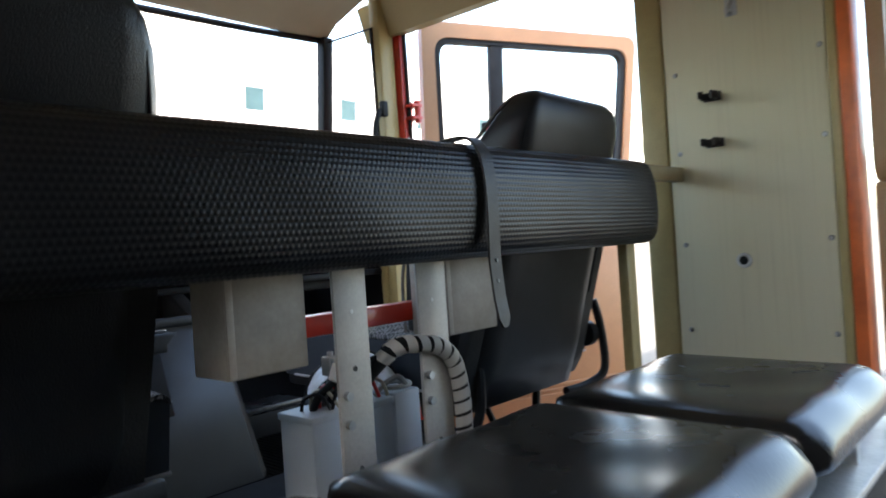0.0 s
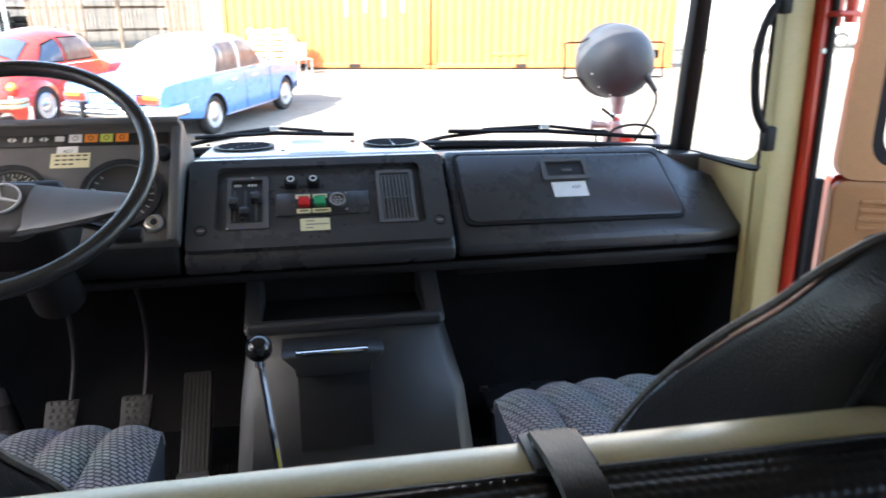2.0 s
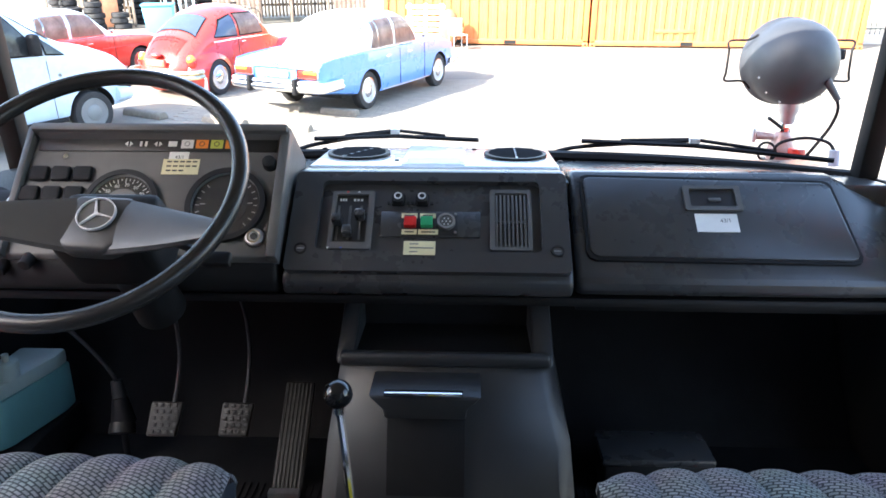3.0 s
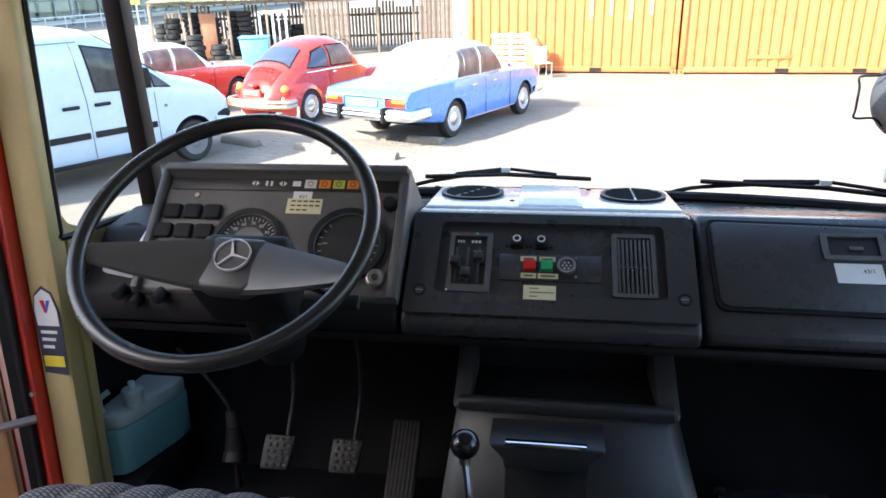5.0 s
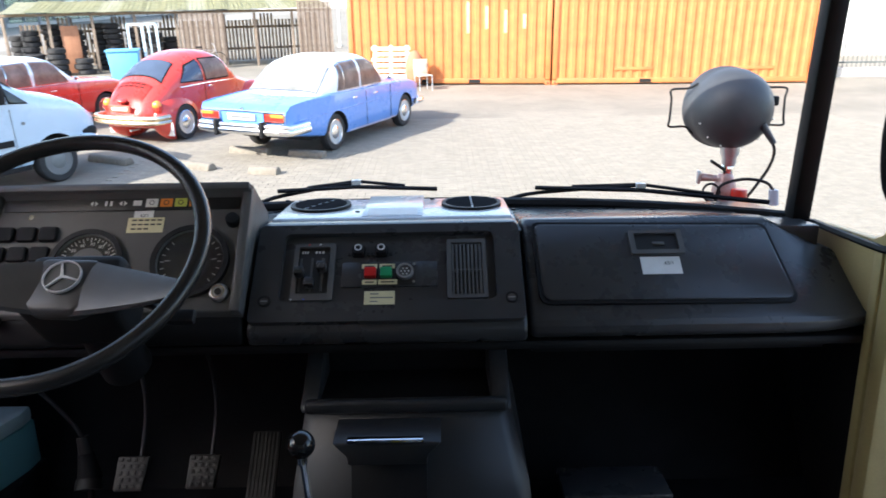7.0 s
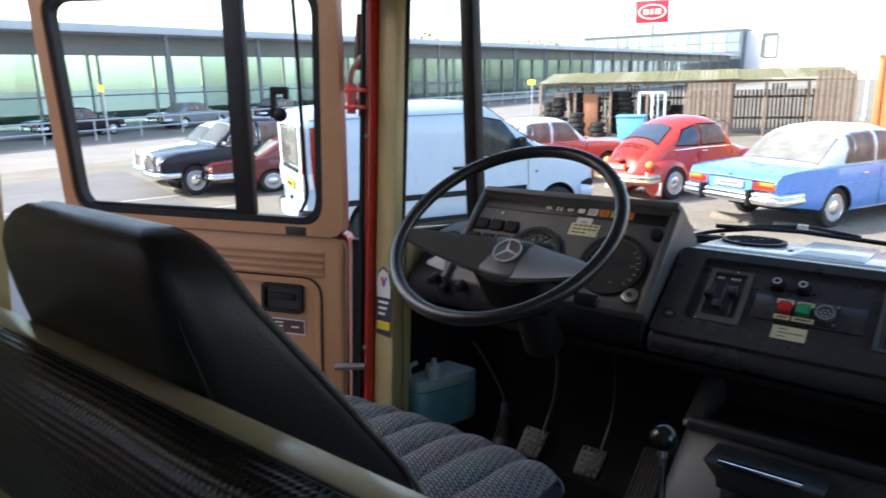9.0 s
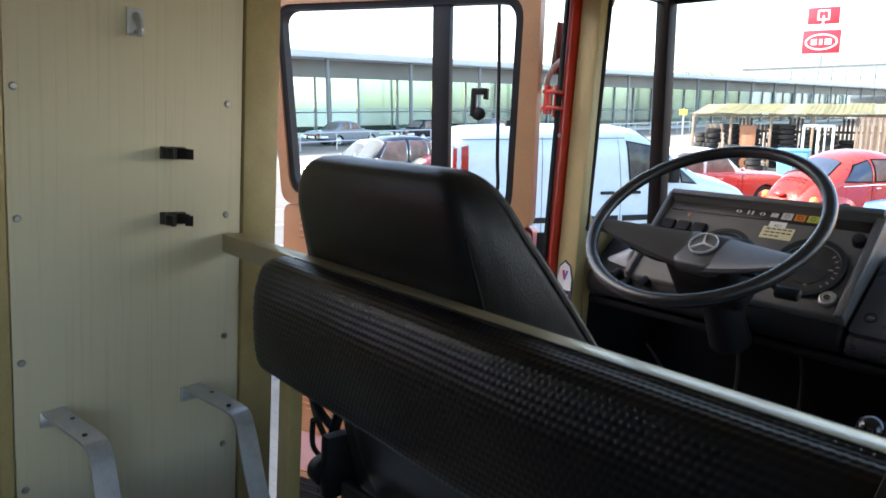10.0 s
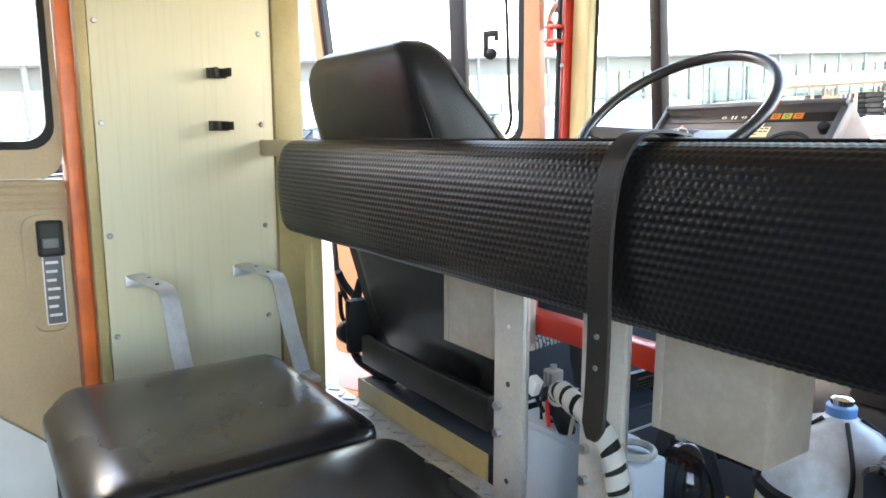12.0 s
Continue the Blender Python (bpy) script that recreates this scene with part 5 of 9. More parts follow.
part("lid", box(0.39, 0.645, 1.025, 1.145, 0.335, 0.355, 0.006), M_dash, fb)

# washer fluid tank in the driver's footwell
wt = thing("washer_tank", "translucent tank of blue-green washer fluid beside the pedals", "tank", (-0.93, 1.10, 0.25))
plan = [(-1.066, 1.045), (-1.055, 1.022), (-1.03, 1.015), (-1.0, 1.022), (-0.985, 1.045), (-0.945, 1.20), (-0.945, 1.25), (-1.066, 1.25)]
part("shelf", box(-1.07, -0.94, 1.012, 1.26, 0.25, 0.338, 0.004), M_dash_shade, wt, "black moulded foot of the tank")
part("body", prism(plan, "z", 0.339, 0.462, 0.008, 2), M_teal, wt)
part("upper", prism([(x * 0.99 - 0.0105, y * 0.97 + 0.034) for x, y in plan], "z", 0.460, 0.500, 0.010, 2), M_tank_clear, wt, "clear upper part above the fluid")
part("neck", cyl((-0.995, 1.09, 0.498), (-0.995, 1.09, 0.522), 0.024, seg=20), M_tank_clear, wt)
part("cap", cyl((-0.995, 1.09, 0.522), (-0.995, 1.09, 0.540), 0.027, 0.025, seg=20, bev=0.003), M_tank_clear, wt)
part("spout", cyl((-0.995, 1.09, 0.540), (-0.995, 1.09, 0.558), 0.008, seg=12), M_tank_clear, wt)
part("pump", tube(smooth_line([(-1.045, 1.04, 0.495), (-1.05, 1.04, 0.53), (-1.035, 1.06, 0.545)], 4), 0.007, 8), M_tank_clear, wt)
fs_ = thing("foot_switch", "small worn floor switch on a bent steel rod", "switch", (-0.775, 1.17, 0.25))
part("rod", tube(smooth_line([(-0.93, 1.20, 0.60), (-0.86, 1.18, 0.55), (-0.80, 1.17, 0.48), (-0.785, 1.17, 0.44)], 6), 0.005, 6), M_rod, fs_)
part("collar", cyl((-0.785, 1.17, 0.45), (-0.778, 1.16, 0.41), 0.014, 0.017, seg=14), M_pedal, fs_)
part("boot", cyl((-0.778, 1.16, 0.41), (-0.772, 1.15, 0.345), 0.018, 0.030, seg=16), M_rubber, fs_)
part("cap", cyl((-0.772, 1.145, 0.345), (-0.770, 1.13, 0.325), 0.030, 0.032, seg=16), M_pedal, fs_)
part("stem", cyl((-0.77, 1.14, 0.25), (-0.77, 1.14, 0.33), 0.008, seg=10), M_rubber, fs_)
# oil reminder sticker on the left pillar
os_ = thing("oil_sticker", "white, black and yellow oil-change sticker shaped like a bottle", "sticker", (-1.045, 0.923, 0.72))
def st(name, pts, d, mt, parent=os_):
    return part(name, prism(pts, "y", 0.9245 - d, 0.9245 - d + 0.0008), mt, parent)
st("backing", [(-1.078, 0.66), (-1.022, 0.655), (-1.018, 0.80), (-1.030, 0.845), (-1.052, 0.86), (-1.072, 0.84), (-1.080, 0.80)], 0.0005, M_sticker_dark)
st("white_field", [(-1.074, 0.77), (-1.024, 0.77), (-1.024, 0.805), (-1.034, 0.842), (-1.052, 0.852), (-1.070, 0.836), (-1.076, 0.805)], 0.0015, M_label)
st("red_mark", [(-1.060, 0.828), (-1.052, 0.800), (-1.047, 0.800), (-1.050, 0.828)], 0.0025, M_btn_red)
st("blue_mark", [(-1.047, 0.800), (-1.036, 0.828), (-1.044, 0.828), (-1.050, 0.808)], 0.0025, M_blue_mark)
st("yellow_field", [(-1.074, 0.675), (-1.026, 0.675), (-1.026, 0.700), (-1.074, 0.700)], 0.0015, M_yellow)
for i in range(3):
    st("print_bar", [(-1.070, 0.752 - i * 0.017), (-1.032 - 0.006 * i, 0.752 - i * 0.017), (-1.032 - 0.006 * i, 0.759 - i * 0.017), (-1.070, 0.759 - i * 0.017)], 0.0015, M_label)


M_sheet = mat("white_sheet", (0.72, 0.72, 0.70), 0.5, var=0.12, scale=14, bump=0.5, gscale=30)


def front_seat(s):
    """Sprung truck seat: pleated grey cloth cushion, tombstone backrest in black vinyl behind."""
    cx = s * 0.555
    t = thing("driver_seat" if s < 0 else "passenger_seat", "high-backed truck seat with black vinyl back and grey cloth cushion", "seat", (cx, 0.25, 0.25), "front seats")
    # cushion with rounded front and deep pleats that fan out a little towards the knees
    b = B()
    nx, ny = 84, 40
    W, y0, y1 = 0.285, 0.05, 0.640
    g = []
    for j in range(ny + 1):
        row = []
        for i in range(nx + 1):
            u, v = -1 + 2 * i / nx, j / ny
            e = max(0.35 * abs(u) ** 14, v ** 12)
            y = y0 + (y1 - y0) * v - 0.045 * (abs(u) ** 4) * v ** 3
            q = (u * (1.0 + 0.10 * (1 - v)) + 1) * 3.5
            pl = abs(math.sin(math.pi * q)) ** 0.55
            fade = min(1, (1 - abs(u)) / 0.08)
            z = 0.655 + 0.014 * math.sin(v * 2.6) + (0.016 * pl - 0.010) * fade - 0.065 * e
            row.append(b.verts.new((cx + W * u * (1 - 0.05 * v ** 6), y, z)))
        g.append(row)
    for j in range(ny):
        for i in range(nx):
            b.faces.new((g[j][i], g[j][i + 1], g[j + 1][i + 1], g[j + 1][i]))
    edge = [g[0][i] for i in range(nx + 1)] + [g[j][nx] for j in range(1, ny + 1)] + [g[ny][i] for i in range(nx - 1, -1, -1)] + [g[j][0] for j in range(ny - 1, 0, -1)]
    rim = [v.co.copy() for v in edge]
    low = [b.verts.new((cx + (p.x - cx) * 0.995, 0.3 + (p.y - 0.3) * 0.995, p.z - 0.006)) for p in rim]
    for i in range(len(edge)):
        k = (i + 1) % len(edge)
        b.faces.new((edge[k], edge[i], low[i], low[k]))
    b.faces.new(low)
    part("cushion", b, M_cloth, t, "pleated grey woven cloth cushion", angle=60)
    b = B()
    up = [b.verts.new((cx + (p.x - cx) * 0.992, 0.3 + (p.y - 0.3) * 0.992, p.z - 0.0055)) for p in rim]
    low = [b.verts.new((cx + (p.x - cx) * 0.97, 0.3 + (p.y - 0.3) * 0.98, 0.53)) for p in rim]
    for i in range(len(rim)):
        k = (i + 1) % len(rim)
        b.faces.new((up[k], up[i], low[i], low[k]))
    b.faces.new(low)
    b.faces.new(up[::-1])
    part("skirt", b, M_tunnel, t, "dark blue-grey vinyl side of the cushion", angle=60)
    pts = [(cx + (p.x - cx) * 0.972, 0.3 + (p.y - 0.3) * 0.982, 0.532) for p in rim if abs(p.x - cx) > 0.24 and p.y < 0.56]
    for a in (-1, 1):
        part("welt", tube(sorted((q for q in pts if (q[0] - cx) * a > 0), key=lambda q: q[1]), 0.0032, 6), M_piping_pale, t, "pale piping along the foot of the cushion")
    part("seat_pan", box(cx - 0.255, cx + 0.255, 0.06, 0.60, 0.50, 0.535, 0.012), M_seal, t)
    # backrest: a wedge that is narrow behind, wide in front and thins towards its rolled top
    def lean(z):
        return 0.105 - 0.30 * (z - 0.5)
    base = 0.50
    #        z, rear half width, front half width, rear face, front edge
    prof = [(base, 0.215, 0.275, 0.050, 0.215), (0.60, 0.225, 0.285, 0.012, 0.212), (0.72, 0.225, 0.285, -0.022, 0.186), (0.82, 0.222, 0.280, -0.052, 0.142), (0.90, 0.220, 0.262, -0.079, 0.084), (0.97, 0.214, 0.250, -0.101, 0.030), (1.03, 0.207, 0.236, -0.120, -0.016), (1.07, 0.201, 0.222, -0.131, -0.044), (1.10, 0.193, 0.207, -0.136, -0.058), (1.122, 0.180, 0.190, -0.135, -0.068), (1.136, 0.163, 0.172, -0.128, -0.078), (1.144, 0.142, 0.150, -0.118, -0.088), (1.147, 0.110, 0.118, -0.110, -0.096)]
    if s > 0:
        bulge = (-0.07, -0.06, -0.025, 0.015, 0.036, 0.036, 0.026, 0.014, 0.006, 0, 0, 0, 0)
        prof = [(z, wr, wf, yr, yf + q) for (z, wr, wf, yr, yf), q in zip(prof, bulge)]
    drop = 0.0 if s < 0 else -0.030
    wide = 1.05 if s < 0 else 0.93
    b = B()
    rings = []
    for z, wr, wf, yr, yf in prof:
        wr, wf = wr * wide, wf * wide
        pts = [Vector((-wr, yr, 0)), Vector((wr, yr, 0)), Vector((wf, yf, 0)), Vector((-wf, yf, 0))]
        rad = [0.075, 0.075, 0.030, 0.030]
        ring = []
        for k in range(4):
            a, c, d = pts[k - 1], pts[k], pts[(k + 1) % 4]
            r = min(rad[k], (yf - yr) * 0.48)
            p0, p1 = c + (a - c).normalized() * r, c + (d - c).normalized() * r
            for i in range(7):
                f = i / 6
                ring.append((1 - f) ** 2 * p0 + 2 * f * (1 - f) * c + f * f * p1)
        rings.append([b.verts.new((cx + p.x, p.y - (0.010 * math.cos(p.x / wf * 1.5) if p.y < (yr + yf) / 2 else 0), z + drop + 0.004 * math.sin(p.x * 21 + z * 9))) for p in ring])
    m = len(rings[0])
    for i in range(len(rings) - 1):
        for k in range(m):
            b.faces.new((rings[i][k], rings[i][(k + 1) % m], rings[i + 1][(k + 1) % m], rings[i + 1][k]))
    b.faces.new(rings[0][::-1])
    b.faces.new(rings[-1])
    part("backrest", b, M_vinyl, t, "high black vinyl backrest with rolled top", angle=70)
    for sx in (-1, 1):
        pts = [(cx + sx * (wf * wide - 0.004), yf - 0.006, z + drop) for z, wr, wf, yr, yf in prof[1:-1]]
        part("piping", tube(smooth_line(pts, 4), 0.0042, 6), M_piping_dark, t, "worn grey seam piping")
        pts = [(cx + sx * (wr * wide - 0.012), yr + 0.008, z + drop) for z, wr, wf, yr, yf in prof[2:8]]
        part("rear_seam", tube(smooth_line(pts, 4), 0.0022, 5), M_seal, t)
    zb = 0.485
    part("back_shell", prism([(lean(0.80) - 0.062, 0.80), (lean(zb + 0.04) - 0.062, zb + 0.04), (lean(zb) - 0.05, zb), (lean(zb) - 0.02, zb), (lean(0.80) - 0.045, 0.80)], "x", cx - 0.235, cx + 0.235, 0.008), M_seat_shell, t)
    if s < 0:
        part("lower_flap", box(cx - 0.225, cx + 0.245, -0.008, 0.012, 0.478, 0.545, 0.006), M_leather, t)
    part("recliner", cyl((cx + s * 0.265, 0.05, 0.575), (cx + s * 0.295, 0.05, 0.575), 0.032, seg=20, bev=0.004), M_seal, t)
    part("recliner_cap", cyl((cx + s * 0.295, 0.05, 0.575), (cx + s * 0.302, 0.05, 0.575), 0.018, seg=16), M_dial_mid, t)
    part("arm_loop", tube(smooth_line([(cx + s * 0.29, 0.03, 0.66), (cx + s * 0.30, 0.02, 0.60), (cx + s * 0.295, 0.01, 0.49), (cx + s * 0.24, 0.02, 0.458), (cx + s * 0.14, 0.03, 0.455)], 6), 0.011, 8), M_seal, t, "black bent steel tube")
    if s < 0:
        part("seat_base", box(cx - 0.225, cx + 0.255, -0.012, 0.48, 0.25, 0.445, 0.006), M_tunnel, t)
        part("base_rear", box(cx - 0.225, cx + 0.255, -0.018, -0.0125, 0.25, 0.445, 0.001), M_olive, t, "beige sheet-metal rear plate")
        part("base_side", box(cx + 0.256, cx + 0.262, -0.008, 0.48, 0.25, 0.440, 0.002), M_tunnel, t, "dark blue-grey side panel")
        part("base_trim", box(cx + 0.256, cx + 0.265, -0.006, 0.48, 0.398, 0.403, 0.001), M_piping_pale, t)
    else:
        for y in (0.15, 0.46):
            part("leg", tube([Vector((0.750, y, 0.505)), Vector((0.716, y, 0.25))], 0.011, 8), M_seal, t, "black steel tube leg")
            part("leg", tube([Vector((0.345, y, 0.505)), Vector((0.352, y, 0.25))], 0.011, 8), M_seal, t, "black steel tube leg")
            part("brace", tube([Vector((0.500, y, 0.505)), Vector((0.640, y, 0.25))], 0.008, 8), M_seal, t, "slanting steel tube brace")
        part("side_loop", tube(smooth_line([(0.375, 0.03, 0.60), (0.370, 0.025, 0.53), (0.364, 0.025, 0.475), (0.34, 0.03, 0.445), (0.30, 0.04, 0.44)], 6), 0.011, 8), M_seal, t, "black bent steel tube")
    if s < 0:
        part("bellows", box(cx - 0.19, cx + 0.19, 0.06, 0.46, 0.37, 0.51, 0.015), M_rubber, t)
    if s < 0:
        part("side_plate", box(min(cx + s * 0.255, cx + s * 0.285), max(cx + s * 0.255, cx + s * 0.285), -0.02, 0.16, 0.49, 0.62, 0.01), M_seal, t)
        part("adjuster", cyl((cx + s * 0.285, 0.0, 0.535), (cx + s * 0.32, 0.0, 0.53), 0.030, 0.026, seg=18, bev=0.004), M_rubber, t)
        part("lever", tube(smooth_line([(cx + s * 0.30, 0.03, 0.60), (cx + s * 0.315, 0.0, 0.645), (cx + s * 0.31, -0.02, 0.68)], 4), 0.009, 8), M_seal, t)
    return t


front_seat(-1)
front_seat(1)
# folded white sheet under the passenger seat
ws = thing("plastic_sheet", "folded white plastic sheet with a red stripe on the floor", "plastic sheet", (0.75, 0.32, 0.25))
part("sheet", prism([(0.57, 0.33), (0.70, 0.13), (0.89, 0.30), (0.895, 0.50), (0.72, 0.50)], "z", 0.25, 0.268, 0.006), M_sheet, ws)
part("fold", prism([(0.60, 0.34), (0.685, 0.215), (0.88, 0.42), (0.78, 0.48)], "z", 0.268, 0.276, 0.003), M_sheet, ws)
part("stripe", prism([(0.682, 0.214), (0.692, 0.205), (0.880, 0.402), (0.870, 0.412)], "z", 0.268, 0.279, 0.001), M_red, ws, "narrow red stripe")
# seat belt hanging by the driver's seat
sb = thing("seat_belt", "black seat belt hanging beside the seat with its buckle", "seat belt", (-0.88, 0.0, 0.5))
part("webbing", tube(smooth_line([(-0.93, -0.03, 0.95), (-0.915, -0.01, 0.80), (-0.905, 0.0, 0.66), (-0.875, 0.02, 0.58), (-0.84, 0.03, 0.565)], 6), 0, flat=(0.012, 0.0015, (0, 1, 0.2))), M_belt, sb)
part("buckle", box(-0.865, -0.825, 0.0, 0.03, 0.535, 0.600, 0.006), M_seal, sb)
part("cable", tube(smooth_line([(-0.90, 0.0, 0.62), (-0.93, 0.02, 0.55), (-0.90, 0.03, 0.53), (-0.86, 0.03, 0.55)], 5), 0.006, 6), M_seal, sb)

# ---- the rear-facing crew bench ----
def seat_rest():
    """Long padded rest with an embossed basket weave, carried by a steel rail."""
    t = thing("crew_bench_padding", "long padded backrest in black basket-weave vinyl on a beige rail", "backrest", (0, -0.17, 0.40))
    x0, x1 = -0.748, 0.758
    # cross-section from the front bottom round the back to the front top
    sec = [(-0.145, 0.806), (-0.165, 0.801), (-0.185, 0.803), (-0.200, 0.815), (-0.208, 0.840), (-0.211, 0.880), (-0.210, 0.925), (-0.205, 0.948), (-0.196, 0.970), (-0.178, 0.982), (-0.150, 0.985)]
    line = smooth_line([(0, y, z) for y, z in sec], 7)
    step = 0.0021
    nx = int((x1 - x0) / step)
    x1 = x0 + nx * step
    b = B()
    rows = []
    acc = [0.0]
    for i in range(1, len(line)):
        acc.append(acc[-1] + (line[i] - line[i - 1]).length)
    total = acc[-1]
    nv = int(total / step)
    total = nv * step
    pts = []
    for j in range(nv + 1):
        d = total * j / nv
        i = max(k for k in range(len(acc)) if acc[k] <= d + 1e-9)
        i = min(i, len(line) - 2)
        f = (d - acc[i]) / (acc[i + 1] - acc[i])
        p = line[i].lerp(line[i + 1], f)
        tan = (line[i + 1] - line[i]).normalized()
        pts.append((p, Vector((0, -tan.z, tan.y))))
    cy, cz = -0.155, 0.90
    for j, (p, n) in enumerate(pts):
        row = []
        for i in range(nx + 1):
            x = x0 + (x1 - x0) * i / nx
            e = min(x - x0, x1 - x)
            k = 1.0
            if e < 0.035:
                k = 0.80 + 0.20 * math.sqrt(max(0, 1 - (1 - e / 0.035) ** 2))
            d = total * j / nv
            w = 0.0084
            su, sv = x / w, d / w
            h = abs(math.sin(math.pi * sv)) ** 0.6 * (0.1 + 0.9 * abs(math.sin(math.pi * (su + (0.5 if int(sv) % 2 else 0)))) ** 0.7)
            h = 0.0013 * h if e > 0.012 else 0
            sag = 0.0015 * math.sin(x * 9.0) + 0.001 * math.sin(x * 23 + p.z * 30)
            y = cy + (p.y - cy) * k + n.y * h + sag
            z = cz + (p.z - cz) * (0.93 + 0.07 * k if k < 1 else 1.0) + n.z * h
            row.append(b.verts.new((x, y, z)))
        rows.append(row)
    for j in range(len(rows) - 1):
        for i in range(nx):
            b.faces.new((rows[j][i], rows[j][i + 1], rows[j + 1][i + 1], rows[j + 1][i]))
    for side in (0, -1):
        b.faces.new([r[side] for r in rows][:: 1 if side else -1])
    me = mesh_of("pad", b, M_weave, True, 180)
    me.transform(Matrix.Translation(-BASE[t.name]))
    ob = new("pad", me)
    ob.parent = t
    BASE[ob.name] = BASE[t.name]
    tagged(ob, "black basket-weave vinyl pad")
    part("backing_board", box(x0 + 0.012, x1 - 0.012, -0.150, -0.138, 0.805, 0.972, 0.002), M_board_grey, t)
    part("rail", box(-1.008, 1.046, -0.146, -0.110, 0.949, 0.985, 0.003), M_rail, t, "beige square steel rail")
    part("lower_rail", box(-0.76, 0.77, -0.137, -0.112, 0.81, 0.835, 0.003), M_olive, t)
    for a, c in ((-0.785, -0.745), (0.725, 0.765)):
        part("leg", box(a, c, -0.137, -0.112, 0.10, 0.949, 0.003), M_olive, t, "beige square steel leg")
    part("seam", tube(smooth_line([(x0 + 0.03, -0.150, 0.9855), (-0.3, -0.151, 0.987), (0.3, -0.151, 0.987), (x1 - 0.03, -0.150, 0.9855)], 8), 0.0018, 5), M_seal, t)
    return t


M_board_grey = mat("board_grey", (0.34, 0.31, 0.26), 0.6, var=0.15, scale=8)
seat_rest()


def post(x0, x1):
    t = thing("upright_post", "grey aluminium upright with screw holes behind the bench", "post", ((x0 + x1) / 2, -0.13, 0.40), "uprights")
    part("web", box(x0, x1, -0.142, -0.136, 0.25, 0.948, 0.001), M_alu_dull, t)
    part("flange", box(x1 - 0.004, x1, -0.136, -0.130, 0.25, 0.948, 0.001), M_alu, t)
    xm = x0 + 0.030
    for z, r in ((0.740, 0.0030), (0.66, 0.004), (0.625, 0.007), (0.585, 0.007), (0.52, 0.004)):
        if r > 0.006:
            part("bolt", cyl((x0 + 0.012, -0.142, z), (x0 + 0.012, -0.150, z), 0.0065, seg=8), M_steel, t)
        else:
            part("hole", cyl((xm, -0.1415, z), (xm, -0.1428, z), r, seg=10), M_label if z > 0.7 else M_ink, t)
    return t


post(-0.126, -0.067)
post(0.038, 0.102)


def bracket_box(x0, x1):
    t = thing("bracket_box", "pale grey sheet-metal box fixed below the backrest", "metal box", ((x0 + x1) / 2, -0.08, 0.67), "boxes below the backrest")
    part("body", box(x0, x1, -0.120, -0.037, 0.673, 0.832, 0.003), M_plate_grey, t)
    part("fold", box(x0 + 0.001, x0 + 0.012, -0.1225, -0.120, 0.675, 0.83, 0.001), M_plate_grey, t)
    return t


M_plate_grey = mat("sheet_grey", (0.37, 0.332, 0.297), 0.5, var=0.14, scale=8, grain=0.05, gscale=160, color2=(0.29, 0.245, 0.195))
bracket_box(-0.279, -0.157)
bracket_box(0.126, 0.258)
rb = thing("red_bar", "red painted steel bar across the tunnel", "bar", (0, 0.0, 0.68))
part("tube", box(-0.20, 0.235, -0.035, -0.005, 0.698, 0.730, 0.003), M_red, rb)
for x in (-0.20, 0.235):
    part("end_plate", box(x - 0.003, x + 0.003, -0.042, 0.002, 0.690, 0.738, 0.001), M_red, rb)

# strap over the backrest
sp_ = thing("leather_strap", "dark leather strap with punched holes over the backrest", "strap", (0.16, -0.2, 0.70))
sx = 0.138
pts = smooth_line([(sx, -0.112, 0.990), (sx, -0.150, 0.994), (sx, -0.185, 0.990), (sx - 0.001, -0.209, 0.965), (sx - 0.002, -0.219, 0.92), (sx - 0.003, -0.221, 0.86), (sx - 0.003, -0.219, 0.80), (sx - 0.001, -0.222, 0.74), (sx + 0.001, -0.226, 0.71), (sx + 0.001, -0.228, 0.690)], 5)
b = B()
ring = []
for i, p in enumerate(pts):
    d = (pts[min(i + 1, len(pts) - 1)] - pts[max(i - 1, 0)]).normalized()
    n = Vector((0, -d.z, d.y))
    if n.y > 0 and p.z < 0.97:
        n = -n
    if p.z >= 0.97 and n.z < 0:
        n = -n
    hw = 0.0152 if i < len(pts) - 4 else 0.0152 * (0.4 + 0.15 * (len(pts) - 1 - i))
    ring.append([b.verts.new(p + Vector((a * hw, 0, 0)) + n * c) for a, c in ((-1, 0), (-0.9, 0.003), (0.9, 0.003), (1, 0))])
for i in range(len(ring) - 1):
    for k in range(4):
        b.faces.new((ring[i][k], ring[i][(k + 1) % 4], ring[i + 1][(k + 1) % 4], ring[i + 1][k]))
b.faces.new(ring[0])
b.faces.new(ring[-1][::-1])
part("belt", b, M_leather, sp_)
for z in (0.795, 0.763):
    part("punched_hole", cyl((sx - 0.0025, -0.2195, z), (sx - 0.0025, -0.2245, z), 0.0028, seg=10), M_dial_mid, sp_)
part("mount_plate", box(sx - 0.021, sx + 0.021, -0.150, -0.108, 0.985, 0.990, 0.001), M_leather, sp_)
for a in (-0.012, 0.012):
    part("rivet", cyl((sx + a, -0.125, 0.990), (sx + a, -0.125, 0.992), 0.004, seg=12), M_dial_mid, sp_)


